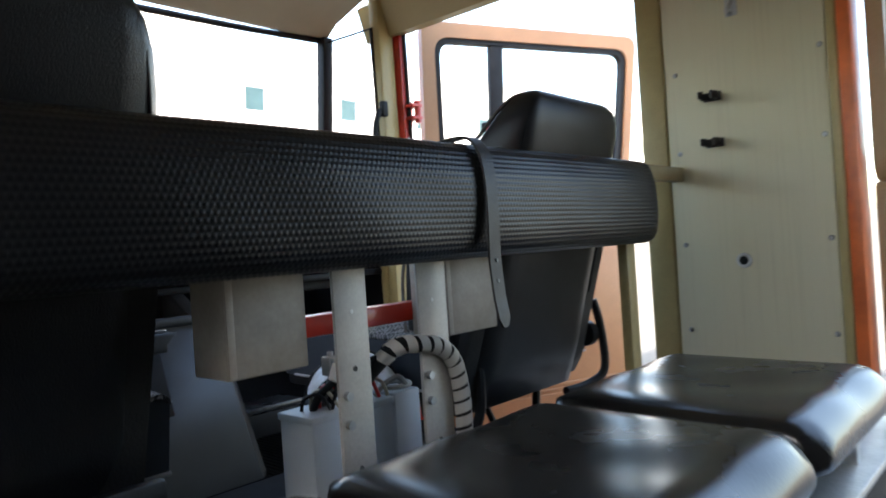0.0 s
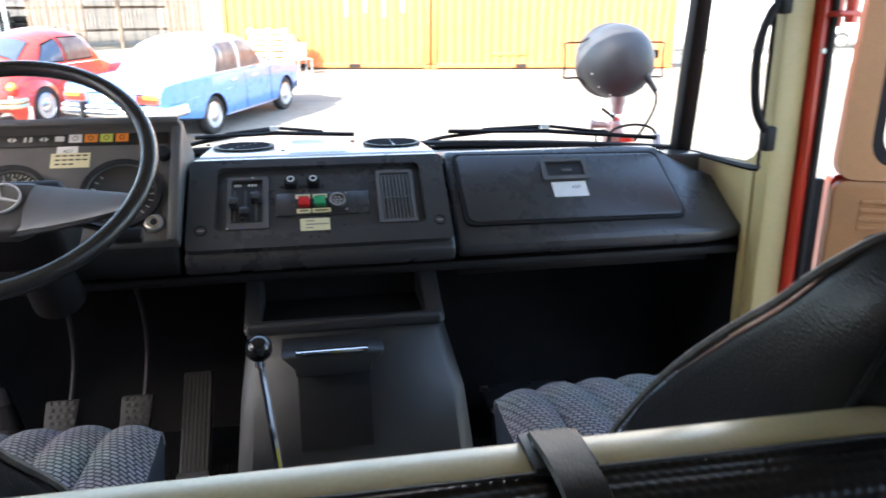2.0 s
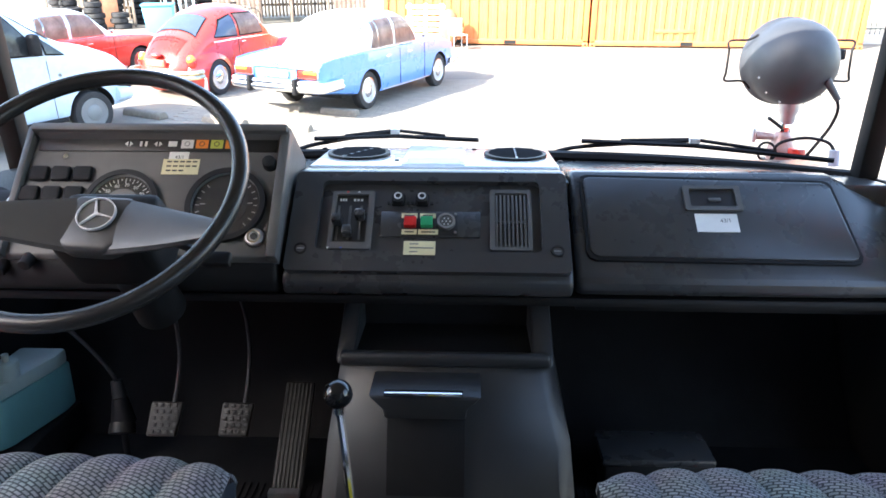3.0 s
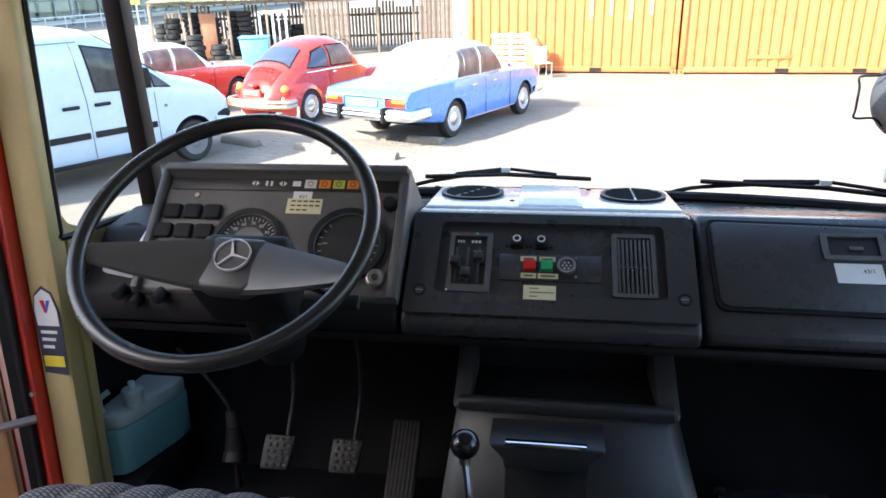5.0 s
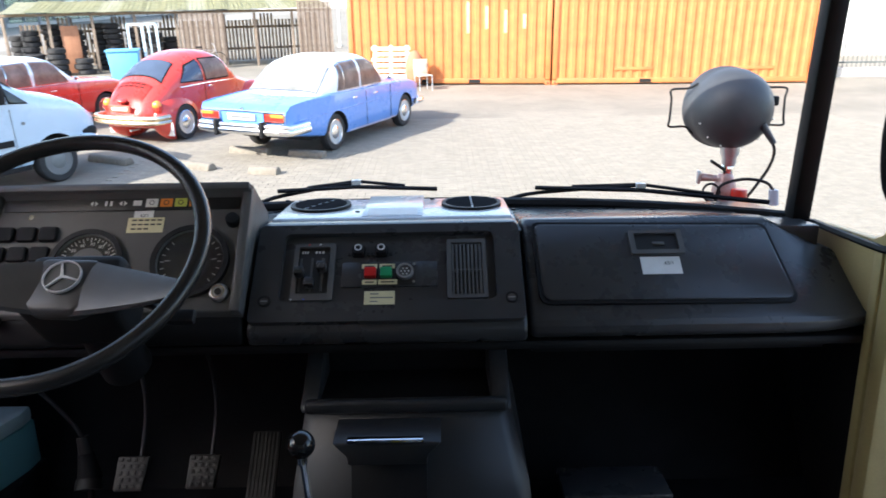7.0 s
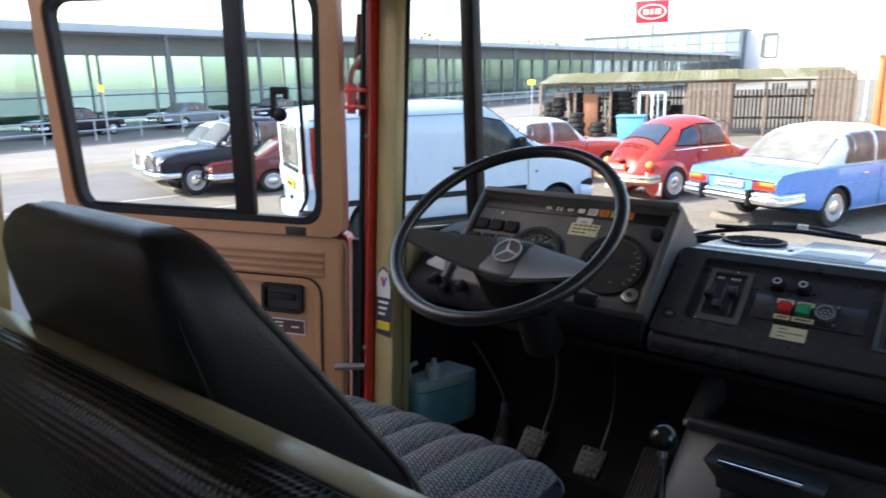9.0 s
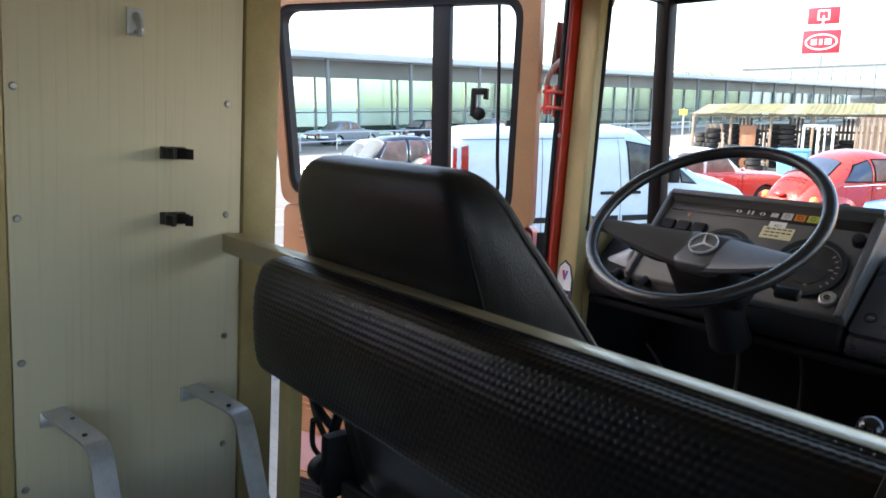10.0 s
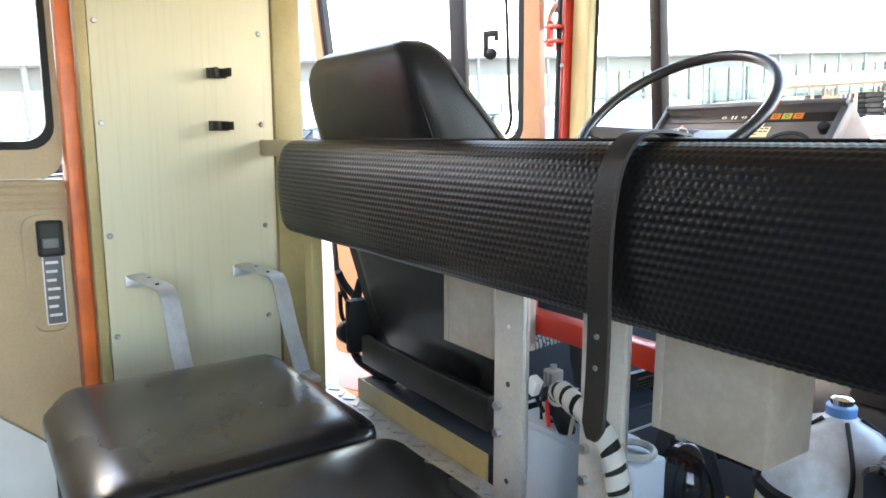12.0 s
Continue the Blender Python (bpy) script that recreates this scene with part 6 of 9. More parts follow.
def bench_cushion(x0, x1):
    """Moulded squab, rounded towards the knees."""
    t = thing("bench_cushion", "worn glossy black vinyl bench cushion on a steel frame", "cushion", ((x0 + x1) / 2, -0.44, 0.40), "bench cushions")
    b = B()
    nx, ny = 24, 24
    g = []
    for j in range(ny + 1):
        row = []
        for i in range(nx + 1):
            u, v = -1 + 2 * i / nx, -1 + 2 * j / ny
            cu, cv = u, v
            # squircle outline
            r = 0.16
            x = (x0 + x1) / 2 + (x1 - x0) / 2 * u
            y = -0.445 + 0.205 * v
            k = max(0, abs(u) - (1 - r)) / r
            q = max(0, abs(v) - (1 - r)) / r
            if k > 0 and q > 0:
                L = math.hypot(k, q)
                M = max(k, q)
                k2, q2 = k * M / L, q * M / L
                x = (x0 + x1) / 2 + math.copysign((x1 - x0) / 2 * (1 - r + r * k2), u)
                y = -0.445 + math.copysign(0.205 * (1 - r + r * q2), v)
            e = max(abs(u) ** 10, v ** 10 if v > 0 else 0)
            z = 0.572 - 0.014 * e - 0.004 * (1 - u * u) * (1 - v * v)
            if v < -0.72:
                f = (-v - 0.72) / 0.28
                z -= 0.036 * f * f
            z += 0.0016 * math.sin(7 * u + 3 * v) * (1 - u * u)
            row.append(b.verts.new((x, y, z)))
        g.append(row)
    for j in range(ny):
        for i in range(nx):
            b.faces.new((g[j][i], g[j][i + 1], g[j + 1][i + 1], g[j + 1][i]))
    edge = [g[0][i] for i in range(nx + 1)] + [g[j][nx] for j in range(1, ny + 1)] + [g[ny][i] for i in range(nx - 1, -1, -1)] + [g[j][0] for j in range(ny - 1, 0, -1)]
    cx = (x0 + x1) / 2
    prev = edge
    for sc, z in ((1.012, None), (1.012, 0.508), (0.985, 0.498)):
        low = [b.verts.new((cx + (v.co.x - cx) * sc, -0.445 + (v.co.y + 0.445) * sc, (v.co.z - 0.012) if z is None else z)) for v in edge]
        for i in range(len(edge)):
            k = (i + 1) % len(edge)
            b.faces.new((prev[k], prev[i], low[i], low[k]))
        prev = low
    b.faces.new(prev)
    part("squab", b, M_vinyl_gloss, t, angle=65)
    part("base_board", box(x0 + 0.03, x1 - 0.03, -0.61, -0.27, 0.470, 0.499, 0.004), M_seal, t)
    for x in (x0 + 0.06, x1 - 0.08):
        part("bearer", box(x, x + 0.02, -0.60, -0.28, 0.402, 0.471, 0.002), M_galv, t)
    return t


bench_cushion(-0.722, -0.268)
bench_cushion(-0.246, 0.202)
bench_cushion(0.224, 0.690)
# base under the bench, topped with chequer plate
bb = thing("steel_bench", "steel bench box topped with chequer plate", "bench", (0, -0.3, 0.10))
part("top_plate", box(-0.985, 0.985, -0.63, -0.02, 0.385, 0.400, 0.003), M_plate, bb, "worn aluminium chequer plate")
part("front_panel", box(-0.98, 0.98, -0.62, -0.60, 0.10, 0.385), M_dash_shade, bb)
part("back_panel", box(-0.98, 0.98, -0.05, -0.03, 0.10, 0.385), M_dash_shade, bb)
b = B()
for i in range(52):
    for k in range(5):
        x, y = -0.965 + i * 0.0375 + (0.018 if k % 2 else 0), -0.235 + k * 0.048
        r = box(-0.013, 0.013, -0.0035, 0.0035, 0, 0.0025, m=Matrix.Translation((x, y, 0.400)) @ Matrix.Rotation(radians(45 if (i + k) % 2 else -45), 4, "Z"))
        merge(b, r)
tagged(part("tread_ribs", b, M_plate, bb), kind="stuff")
b = B()
for i in range(30):
    for k in range(24):
        for s in (-1, 1):
            x, y = s * (0.72 + i * 0.0375 * 0.4 + (0.008 if k % 2 else 0)), -1.55 + k * 0.038
            if abs(x) > 1.05 or i % 2:
                continue
            merge(b, box(-0.013, 0.013, -0.0035, 0.0035, 0, 0.0025, m=Matrix.Translation((x, y, 0.100)) @ Matrix.Rotation(radians(45 if (i // 2 + k) % 2 else -45), 4, "Z")))
solid("floor_tread", b, M_plate, "raised chequer ribs on the crew cab floor", "floor", "stuff")


def seat_arm(y, first):
    t = thing("seat_bracket", "bent galvanised flat-steel bracket screwed to the cream board", "bracket", (-1.0, y, 0.56), "seat brackets")
    p = smooth_line([(-1.011, y - 0.022, 0.694), (-0.95, y - 0.012, 0.693), (-0.88, y + 0.002, 0.691)], 4) + smooth_line([(-0.858, y + 0.006, 0.688), (-0.846, y + 0.009, 0.676), (-0.838, y + 0.012, 0.65), (-0.802, y + 0.014, 0.575), (-0.772, y + 0.016, 0.53), (-0.750, y + 0.018, 0.49)], 4)
    part("strip", tube(p, 0, flat=(0.0175, 0.0022, (0.5, 0, 1))), M_galv, t)
    part("foot", box(-1.011, -1.006, y - 0.042, y + 0.000, 0.668, 0.695, 0.001), M_galv, t)
    for x in (-0.865, -0.94):
        part("screw_hole", cyl((x - 0.015, y - 0.004, 0.694), (x - 0.015, y - 0.004, 0.6965), 0.004, seg=10), M_ink, t)
    part("lug", box(-0.775, -0.70, y, y + 0.036, 0.485, 0.497, 0.001), M_galv, t)
    return t


seat_arm(-0.414, True)
seat_arm(-0.180, False)


def spring_clip(s, x, y, z):
    t = thing("spring_clip", "black steel spring clip screwed to the cream board", "clip", (s * x, y, z), "spring clips")
    def bx(a, c, y0, y1, z0, z1, nm, bev=0.001):
        return part(nm, box(min(s * a, s * c), max(s * a, s * c), y0, y1, z0, z1, bev), M_clip, t)
    bx(x, x - 0.006, y - 0.022, y + 0.022, z - 0.011, z + 0.011, "base")
    for k in (-1, 1):
        pts = smooth_line([(s * (x - 0.006), y + k * 0.008, z), (s * (x - 0.022), y + k * 0.019, z), (s * (x - 0.036), y + k * 0.017, z), (s * (x - 0.043), y + k * 0.009, z), (s * (x - 0.052), y + k * 0.018, z)], 4)
        part("jaw", tube(pts, 0, flat=(0.009, 0.0016, (0, 1, 0))), M_clip, t)
    return t


M_clip = mat("blackened_steel", (0.05, 0.047, 0.045), 0.45, metal=0.6, var=0.2, scale=40)
for z in (1.152, 1.036):
    spring_clip(-1, 1.010, -0.238, z - 0.020)
    spring_clip(1, 1.046, -0.232, z)
_h = thing("cable_hole", "black rubber grommet in the cream board", "grommet", (1.045, -0.283, 0.738))
part("ring", tube(ring_points((1.046, -0.283, 0.738), 0.014, (0, 1, 0), (0, 0, 1), 20), 0.005, 6, True), M_label, _h)
part("plug", cyl((1.048, -0.283, 0.738), (1.040, -0.283, 0.738), 0.0125, 0.010, seg=18), M_rubber, _h)
for s, y, z in ((-1, -0.30, 1.345), (1, -0.29, 1.36), (1, -0.40, 1.38)):
    xx = 1.010 if s < 0 else 1.046
    h = thing("coat_hook", "worn metal hook screwed to the cream board", "hook", (s * xx, y, z), "hooks")
    part("plate", box(min(s * xx, s * (xx - 0.004)), max(s * xx, s * (xx - 0.004)), y - 0.014, y + 0.014, z - 0.02, z + 0.024, 0.001), M_galv, h)
    part("hook", tube(smooth_line([(s * (xx - 0.004), y, z + 0.012), (s * (xx - 0.026), y, z - 0.004), (s * (xx - 0.030), y, z - 0.018), (s * (xx - 0.012), y, z - 0.016)], 4), 0.006, 7), M_galv, h)

# ---- equipment between the seats ----
eb = thing("equipment_box", "blue-grey sheet-metal box with cables on top", "equipment box", (0.0, 0.0, 0.25))
part("body", box(-0.137, 0.020, -0.090, -0.010, 0.25, 0.588, 0.004), M_grey_box, eb)
part("side_box", box(0.026, 0.082, -0.088, -0.032, 0.25, 0.596, 0.004), M_grey_box, eb)
part("lid_edge", box(-0.139, 0.021, -0.092, -0.008, 0.582, 0.593, 0.002), M_grey_box, eb)
ho = thing("spiral_hose", "black cable bundle wound with white spiral wrap", "cable", (0.04, -0.06, 0.5))
core = smooth_line([(-0.050, -0.075, 0.594), (-0.040, -0.100, 0.635), (-0.008, -0.130, 0.674), (0.032, -0.146, 0.676), (0.070, -0.150, 0.666), (0.094, -0.152, 0.646), (0.106, -0.152, 0.618), (0.113, -0.152, 0.580), (0.114, -0.152, 0.53), (0.112, -0.148, 0.43), (0.10, -0.14, 0.40)], 12)
part("cable_core", tube(core, 0.0125, 10), M_rubber, ho)
# bare black cables that fan out of the wrap onto the lid
for i, (x, y) in enumerate(((-0.105, -0.050), (-0.085, -0.030), (-0.060, -0.025), (-0.030, -0.040))):
    part("bare_cable", tube(smooth_line([(x, y, 0.593), (x + 0.006, y - 0.02, 0.622 + 0.004 * i), (x * 0.5 - 0.006, -0.105, 0.655), (0.0, -0.130 + 0.004 * i, 0.668)], 6), 0.0062, 8), M_rubber, ho)
n = len(core)
run = [0.0]
for i in range(n - 1):
    run.append(run[-1] + (core[i + 1] - core[i]).length)
b = B()
sp_pts = []
start, pitch = 0.085, 0.0215
steps = int((run[-1] - start) / pitch * 14)
k = 0
for i in range(steps):
    f = start + (run[-1] - start) * i / (steps - 1)
    while k < n - 2 and run[k + 1] < f:
        k += 1
    p = core[k].lerp(core[k + 1], (f - run[k]) / (run[k + 1] - run[k]))
    d = (core[k + 1] - core[k]).normalized()
    a1 = d.cross(Vector((0.2, 1, 0.1))).normalized()
    a2 = d.cross(a1)
    w = 2 * math.pi * i / 14
    sp_pts.append((p + (a1 * math.cos(w) + a2 * math.sin(w)) * 0.0142, d))
ring = []
for i, (p, d) in enumerate(sp_pts):
    ring.append((b.verts.new(p - d * 0.0082), b.verts.new(p + d * 0.0082)))
for i in range(len(ring) - 1):
    b.faces.new((ring[i][0], ring[i][1], ring[i + 1][1], ring[i + 1][0]))
bmesh.ops.solidify(b, geom=b.faces[:], thickness=0.0016)
part("spiral_wrap", b, M_white, ho, "white spiral wrap")
wrnd = random.Random(41)
for i, mt in enumerate((M_seal, M_cable_beige, M_btn_red, M_dial_mid, M_seal, M_cable_beige, M_dial_mid, M_btn_red, M_cable_beige)):
    x, y = -0.115 + 0.013 * i, -0.035 - 0.005 * (i % 3)
    q = wrnd.uniform(-0.012, 0.012)
    part("loose_wire", tube(smooth_line([(x, y, 0.592), (x + 0.5 * q, y - 0.012, 0.612 + 0.006 * (i % 3)), (x + 0.012 + q, y - 0.034, 0.618 + 0.004 * (i % 4)), (x + 0.02, y - 0.045, 0.596)], 6), 0.0030, 6), mt, ho)
part("grey_loop", tube(ring_points((0.055, -0.060, 0.6025), 0.024, (1, 0, 0), (0, 0.9, 0.04), 24), 0.0045, 8, True), M_cable_grey, ho, "grey cable loop")
part("loop_tail", tube(smooth_line([(0.055, -0.083, 0.607), (0.030, -0.092, 0.622), (0.012, -0.080, 0.612), (0.0, -0.07, 0.595)], 6), 0.0045, 8), M_cable_grey, ho)
cn = thing("wire_connector", "clear plastic wire connectors on top of the grey box", "connector", (-0.08, -0.03, 0.60))
part("cable_tail", tube(smooth_line([(-0.078, -0.040, 0.592), (-0.085, -0.055, 0.61), (-0.083, -0.071, 0.646)], 5), 0.004, 6), M_dial_mid, cn)
part("housing", box(-0.094, -0.072, -0.081, -0.061, 0.643, 0.672, 0.003), M_clear, cn)
for dx in (-0.005, 0.005):
    part("contact", box(-0.085 + dx, -0.081 + dx, -0.0825, -0.081, 0.648, 0.668), M_dial_mid, cn)
part("plug", cyl((-0.083, -0.071, 0.672), (-0.083, -0.071, 0.678), 0.005, seg=12), M_clear, cn)
part("second_plug", box(-0.009, 0.009, -0.007, 0.007, -0.013, 0.013, 0.003, m=Matrix.Translation((-0.093, -0.097, 0.650)) @ Matrix.Rotation(radians(24), 4, "Y")), M_label, cn, "white plug")
part("second_tail", tube(smooth_line([(-0.093, -0.097, 0.642), (-0.090, -0.085, 0.615), (-0.085, -0.07, 0.592)], 4), 0.003, 6), M_seal, cn)
# compressed-air bottle on the tunnel
ab = thing("air_bottle", "white compressed-air bottle with yellow band and black straps", "gas bottle", (0.16, 0.24, 0.25))
F = Matrix.Translation((0.178, 0.195, 0.280))
def lathe(prof, seg=36):
    b = B()
    rr = [[b.verts.new((r * math.cos(2 * math.pi * k / seg), r * math.sin(2 * math.pi * k / seg), z)) for k in range(seg)] for r, z in prof]
    for i in range(len(rr) - 1):
        for k in range(seg):
            b.faces.new((rr[i][k], rr[i][(k + 1) % seg], rr[i + 1][(k + 1) % seg], rr[i + 1][k]))
    b.faces.new(rr[0][::-1])
    b.faces.new(rr[-1])
    return b
part("foot_ring", on(F, lathe([(0.080, -0.018), (0.084, -0.016), (0.084, 0.004), (0.080, 0.006)])), M_rubber, ab)
part("shell", on(F, lathe([(0.088, 0.0), (0.094, 0.01), (0.094, 0.255), (0.090, 0.279), (0.075, 0.308), (0.046, 0.335), (0.022, 0.347), (0.016, 0.356)])), M_bottle, ab)
part("yellow_band", on(F, lathe([(0.0948, 0.155), (0.0955, 0.16), (0.0955, 0.218), (0.0948, 0.222)])), M_yellow, ab)
part("black_band", on(F, lathe([(0.0955, 0.240), (0.100, 0.243), (0.100, 0.256), (0.0945, 0.261)])), M_rubber, ab)
part("neck_ring", on(F, lathe([(0.0165, 0.350), (0.0185, 0.352), (0.0185, 0.364), (0.0165, 0.366)])), M_neck_blue, ab, "pale blue neck ring")
part("valve", on(F, lathe([(0.012, 0.362), (0.014, 0.364), (0.014, 0.374), (0.009, 0.377)])), M_chrome, ab)
for a in (20, 140, 225, 300):
    pts = [(0.096 * math.cos(radians(a + d)), 0.096 * math.sin(radians(a + d)), z) for d, z in ((0, 0.245), (4, 0.268))] + [(0.080 * math.cos(radians(a + 8)), 0.080 * math.sin(radians(a + 8)), 0.306), (0.024 * math.cos(radians(a + 14)), 0.024 * math.sin(radians(a + 14)), 0.349)]
    part("cord", on(F, tube(smooth_line(pts, 4), 0.0032, 6)), M_seal, ab)
# glossy black breathing mask in its yellow holder beside it
mk = thing("breathing_mask", "glossy black breathing mask in a yellow holder", "mask", (0.045, 0.10, 0.25))
part("holder", box(0.000, 0.078, 0.075, 0.160, 0.262, 0.475, 0.014), M_yellow, mk, "yellow holder")
b = ball((0.020, 0.100, 0.495), 0.06, sc=(0.80, 0.80, 1.05))
part("body", b, M_mask, mk)
part("visor_rim", tube(ring_points((0.020, 0.080, 0.505), 0.040, (1, 0, 0.15), (0, 0.35, 0.95), 26), 0.004, 7, True), M_rubber, mk)
part("strap", tube(smooth_line([(-0.020, 0.085, 0.50), (-0.005, 0.075, 0.565), (0.030, 0.080, 0.582), (0.058, 0.090, 0.560), (0.075, 0.10, 0.49)], 5), 0, flat=(0.009, 0.002, (0, -1, 0.3))), M_belt, mk)
part("buckle", box(0.018, 0.034, 0.068, 0.074, 0.570, 0.582, 0.002), M_steel, mk)
# dark blue tunnel cover on which they stand
tc_ = thing("tunnel_cover", "dark blue-grey engine tunnel cover between the seats", "engine cover", (0.03, 0.4, 0.25))
part("cover", prism([(-0.30, 0.25), (-0.28, 0.262), (0.34, 0.262), (0.36, 0.25)], "y", 0.05, 0.66, 0.003), M_tunnel, tc_)
part("grille_plate", box(0.18, 0.33, 0.10, 0.40, 0.262, 0.268, 0.002), M_grille, tc_)
for i in range(14):
    part("slot_bar", box(0.19 + i * 0.01, 0.195 + i * 0.01, 0.11, 0.39, 0.268, 0.271), M_dial_mid, tc_)

# ---- searchlight on the truck's nose ----
fl = thing("searchlight", "round dark grey searchlight with wire handles on a red pivot", "searchlight", (0.97, 1.73, 0.90))
C0 = Vector((1.0, 1.765, 1.178))
FL = Matrix.Translation(C0) @ Matrix.Rotation(radians(-90), 4, "X")
b = lathe([(0.0, -0.150), (0.045, -0.145), (0.085, -0.125), (0.118, -0.092), (0.139, -0.050), (0.147, 0.0), (0.148, 0.055), (0.152, 0.06), (0.152, 0.085), (0.146, 0.09)][1:], 48)
part("bowl", on(FL, b), M_flood, fl)
g = part("front_glass", on(FL, cyl((0, 0, 0.088), (0, 0, 0.095), 0.143, seg=40)), M_chrome, fl)
for s in (-1, 1):
    pts = [(C0.x + s * 0.118, C0.y + 0.03, C0.z + 0.092), (C0.x + s * 0.150, C0.y + 0.03, C0.z + 0.075), (C0.x + s * 0.214, C0.y + 0.03, C0.z + 0.070), (C0.x + s * 0.212, C0.y + 0.03, C0.z + 0.035), (C0.x + s * 0.214, C0.y + 0.03, C0.z - 0.035), (C0.x + s * 0.214, C0.y + 0.03, C0.z - 0.065), (C0.x + s * 0.155, C0.y + 0.03, C0.z - 0.066), (C0.x + s * 0.125, C0.y + 0.03, C0.z - 0.092)]
    part("wire_handle", tube(smooth_line(pts, 5), 0.0042, 7), M_seal, fl)
part("toggle", box(C0.x + 0.140, C0.x + 0.165, C0.y - 0.03, C0.y, C0.z + 0.01, C0.z + 0.045, 0.006), M_seal, fl)
for a in (200, 225, 250, 285, 310, 330, 345):
    r = 0.138
    part("rivet", ball((C0.x + r * math.cos(radians(a)), C0.y - 0.055, C0.z + r * math.sin(radians(a))), 0.004, 8, 6), M_label, fl)
part("neck", on(Matrix.Translation((C0.x + 0.005, C0.y - 0.015, C0.z - 0.21)), lathe([(0.020, 0.0), (0.026, 0.01), (0.026, 0.03), (0.034, 0.045), (0.036, 0.075)], 24)), M_alu, fl)
part("clamp", box(C0.x - 0.02, C0.x + 0.02, C0.y - 0.03, C0.y + 0.01, C0.z - 0.245, C0.z - 0.205, 0.008), M_chrome, fl)
part("clamp_lever", tube([(C0.x - 0.015, C0.y - 0.03, C0.z - 0.222), (C0.x - 0.075, C0.y - 0.05, C0.z - 0.185)], 0.006, 8), M_seal, fl)
part("pivot", on(Matrix.Translation((C0.x, C0.y - 0.01, C0.z - 0.34)), lathe([(0.045, 0), (0.046, 0.04), (0.036, 0.075), (0.024, 0.10)], 24)), M_pivot, fl, "worn red and bare metal pivot")
part("red_knob", cyl((C0.x + 0.035, C0.y - 0.06, C0.z - 0.325), (C0.x + 0.035, C0.y - 0.06, C0.z - 0.29), 0.030, 0.028, seg=20, bev=0.004), M_red, fl, "bright red knob")
part("side_screw", cyl((C0.x - 0.04, C0.y - 0.02, C0.z - 0.255), (C0.x - 0.10, C0.y - 0.02, C0.z - 0.25), 0.012, 0.016, seg=14), M_pivot, fl)
part("wing_nut", box(C0.x - 0.112, C0.x - 0.10, C0.y - 0.03, C0.y - 0.01, C0.z - 0.275, C0.z - 0.225, 0.003), M_alu, fl)
part("cable", tube(smooth_line([(C0.x + 0.075, C0.y - 0.12, C0.z - 0.06), (C0.x + 0.115, C0.y - 0.13, C0.z - 0.13), (C0.x + 0.12, C0.y - 0.10, C0.z - 0.20), (C0.x + 0.09, C0.y - 0.07, C0.z - 0.28), (C0.x + 0.06, C0.y - 0.05, C0.z - 0.34)], 6), 0.0055, 8), M_seal, fl)
part("cable_boot", tube([(C0.x + 0.070, C0.y - 0.118, C0.z - 0.05), (C0.x + 0.112, C0.y - 0.132, C0.z - 0.115)], [0.014, 0.010], 10), M_flood, fl)
part("plug_cable", tube(smooth_line([(C0.x - 0.05, C0.y - 0.06, C0.z - 0.33), (C0.x - 0.045, C0.y - 0.09, C0.z - 0.27), (C0.x + 0.03, C0.y - 0.11, C0.z - 0.245), (C0.x + 0.10, C0.y - 0.13, C0.z - 0.255), (C0.x + 0.125, C0.y - 0.14, C0.z - 0.285)], 6), 0.0055, 8), M_seal, fl)
part("plug", cyl((C0.x + 0.125, C0.y - 0.14, C0.z - 0.28), (C0.x + 0.13, C0.y - 0.14, C0.z - 0.335), 0.016, 0.018, seg=16), M_grey_box, fl)
part("loop_cable", tube(ring_points((C0.x - 0.065, C0.y - 0.05, C0.z - 0.305), 0.032, (1, 0, 0), (0, 0.3, 1), 20), 0.0045, 6, True), M_seal, fl)
part("mount", box(C0.x - 0.05, C0.x + 0.06, C0.y - 0.06, C0.y + 0.04, C0.z - 0.365, C0.z - 0.338, 0.005), M_seal, fl)
part("mount_strut", box(C0.x - 0.05, C0.x + 0.05, 1.66, C0.y + 0.02, C0.z - 0.60, C0.z - 0.365, 0.005), M_seal, fl)
for c in fl.children:                  # the whole lamp is drawn a little smaller about its bowl
    c.data.transform(Matrix.Translation(C0 - BASE[fl.name]) @ Matrix.Scale(0.82, 4) @ Matrix.Translation(BASE[fl.name] - C0))

# ---- the yard ----
GZ = -1.3


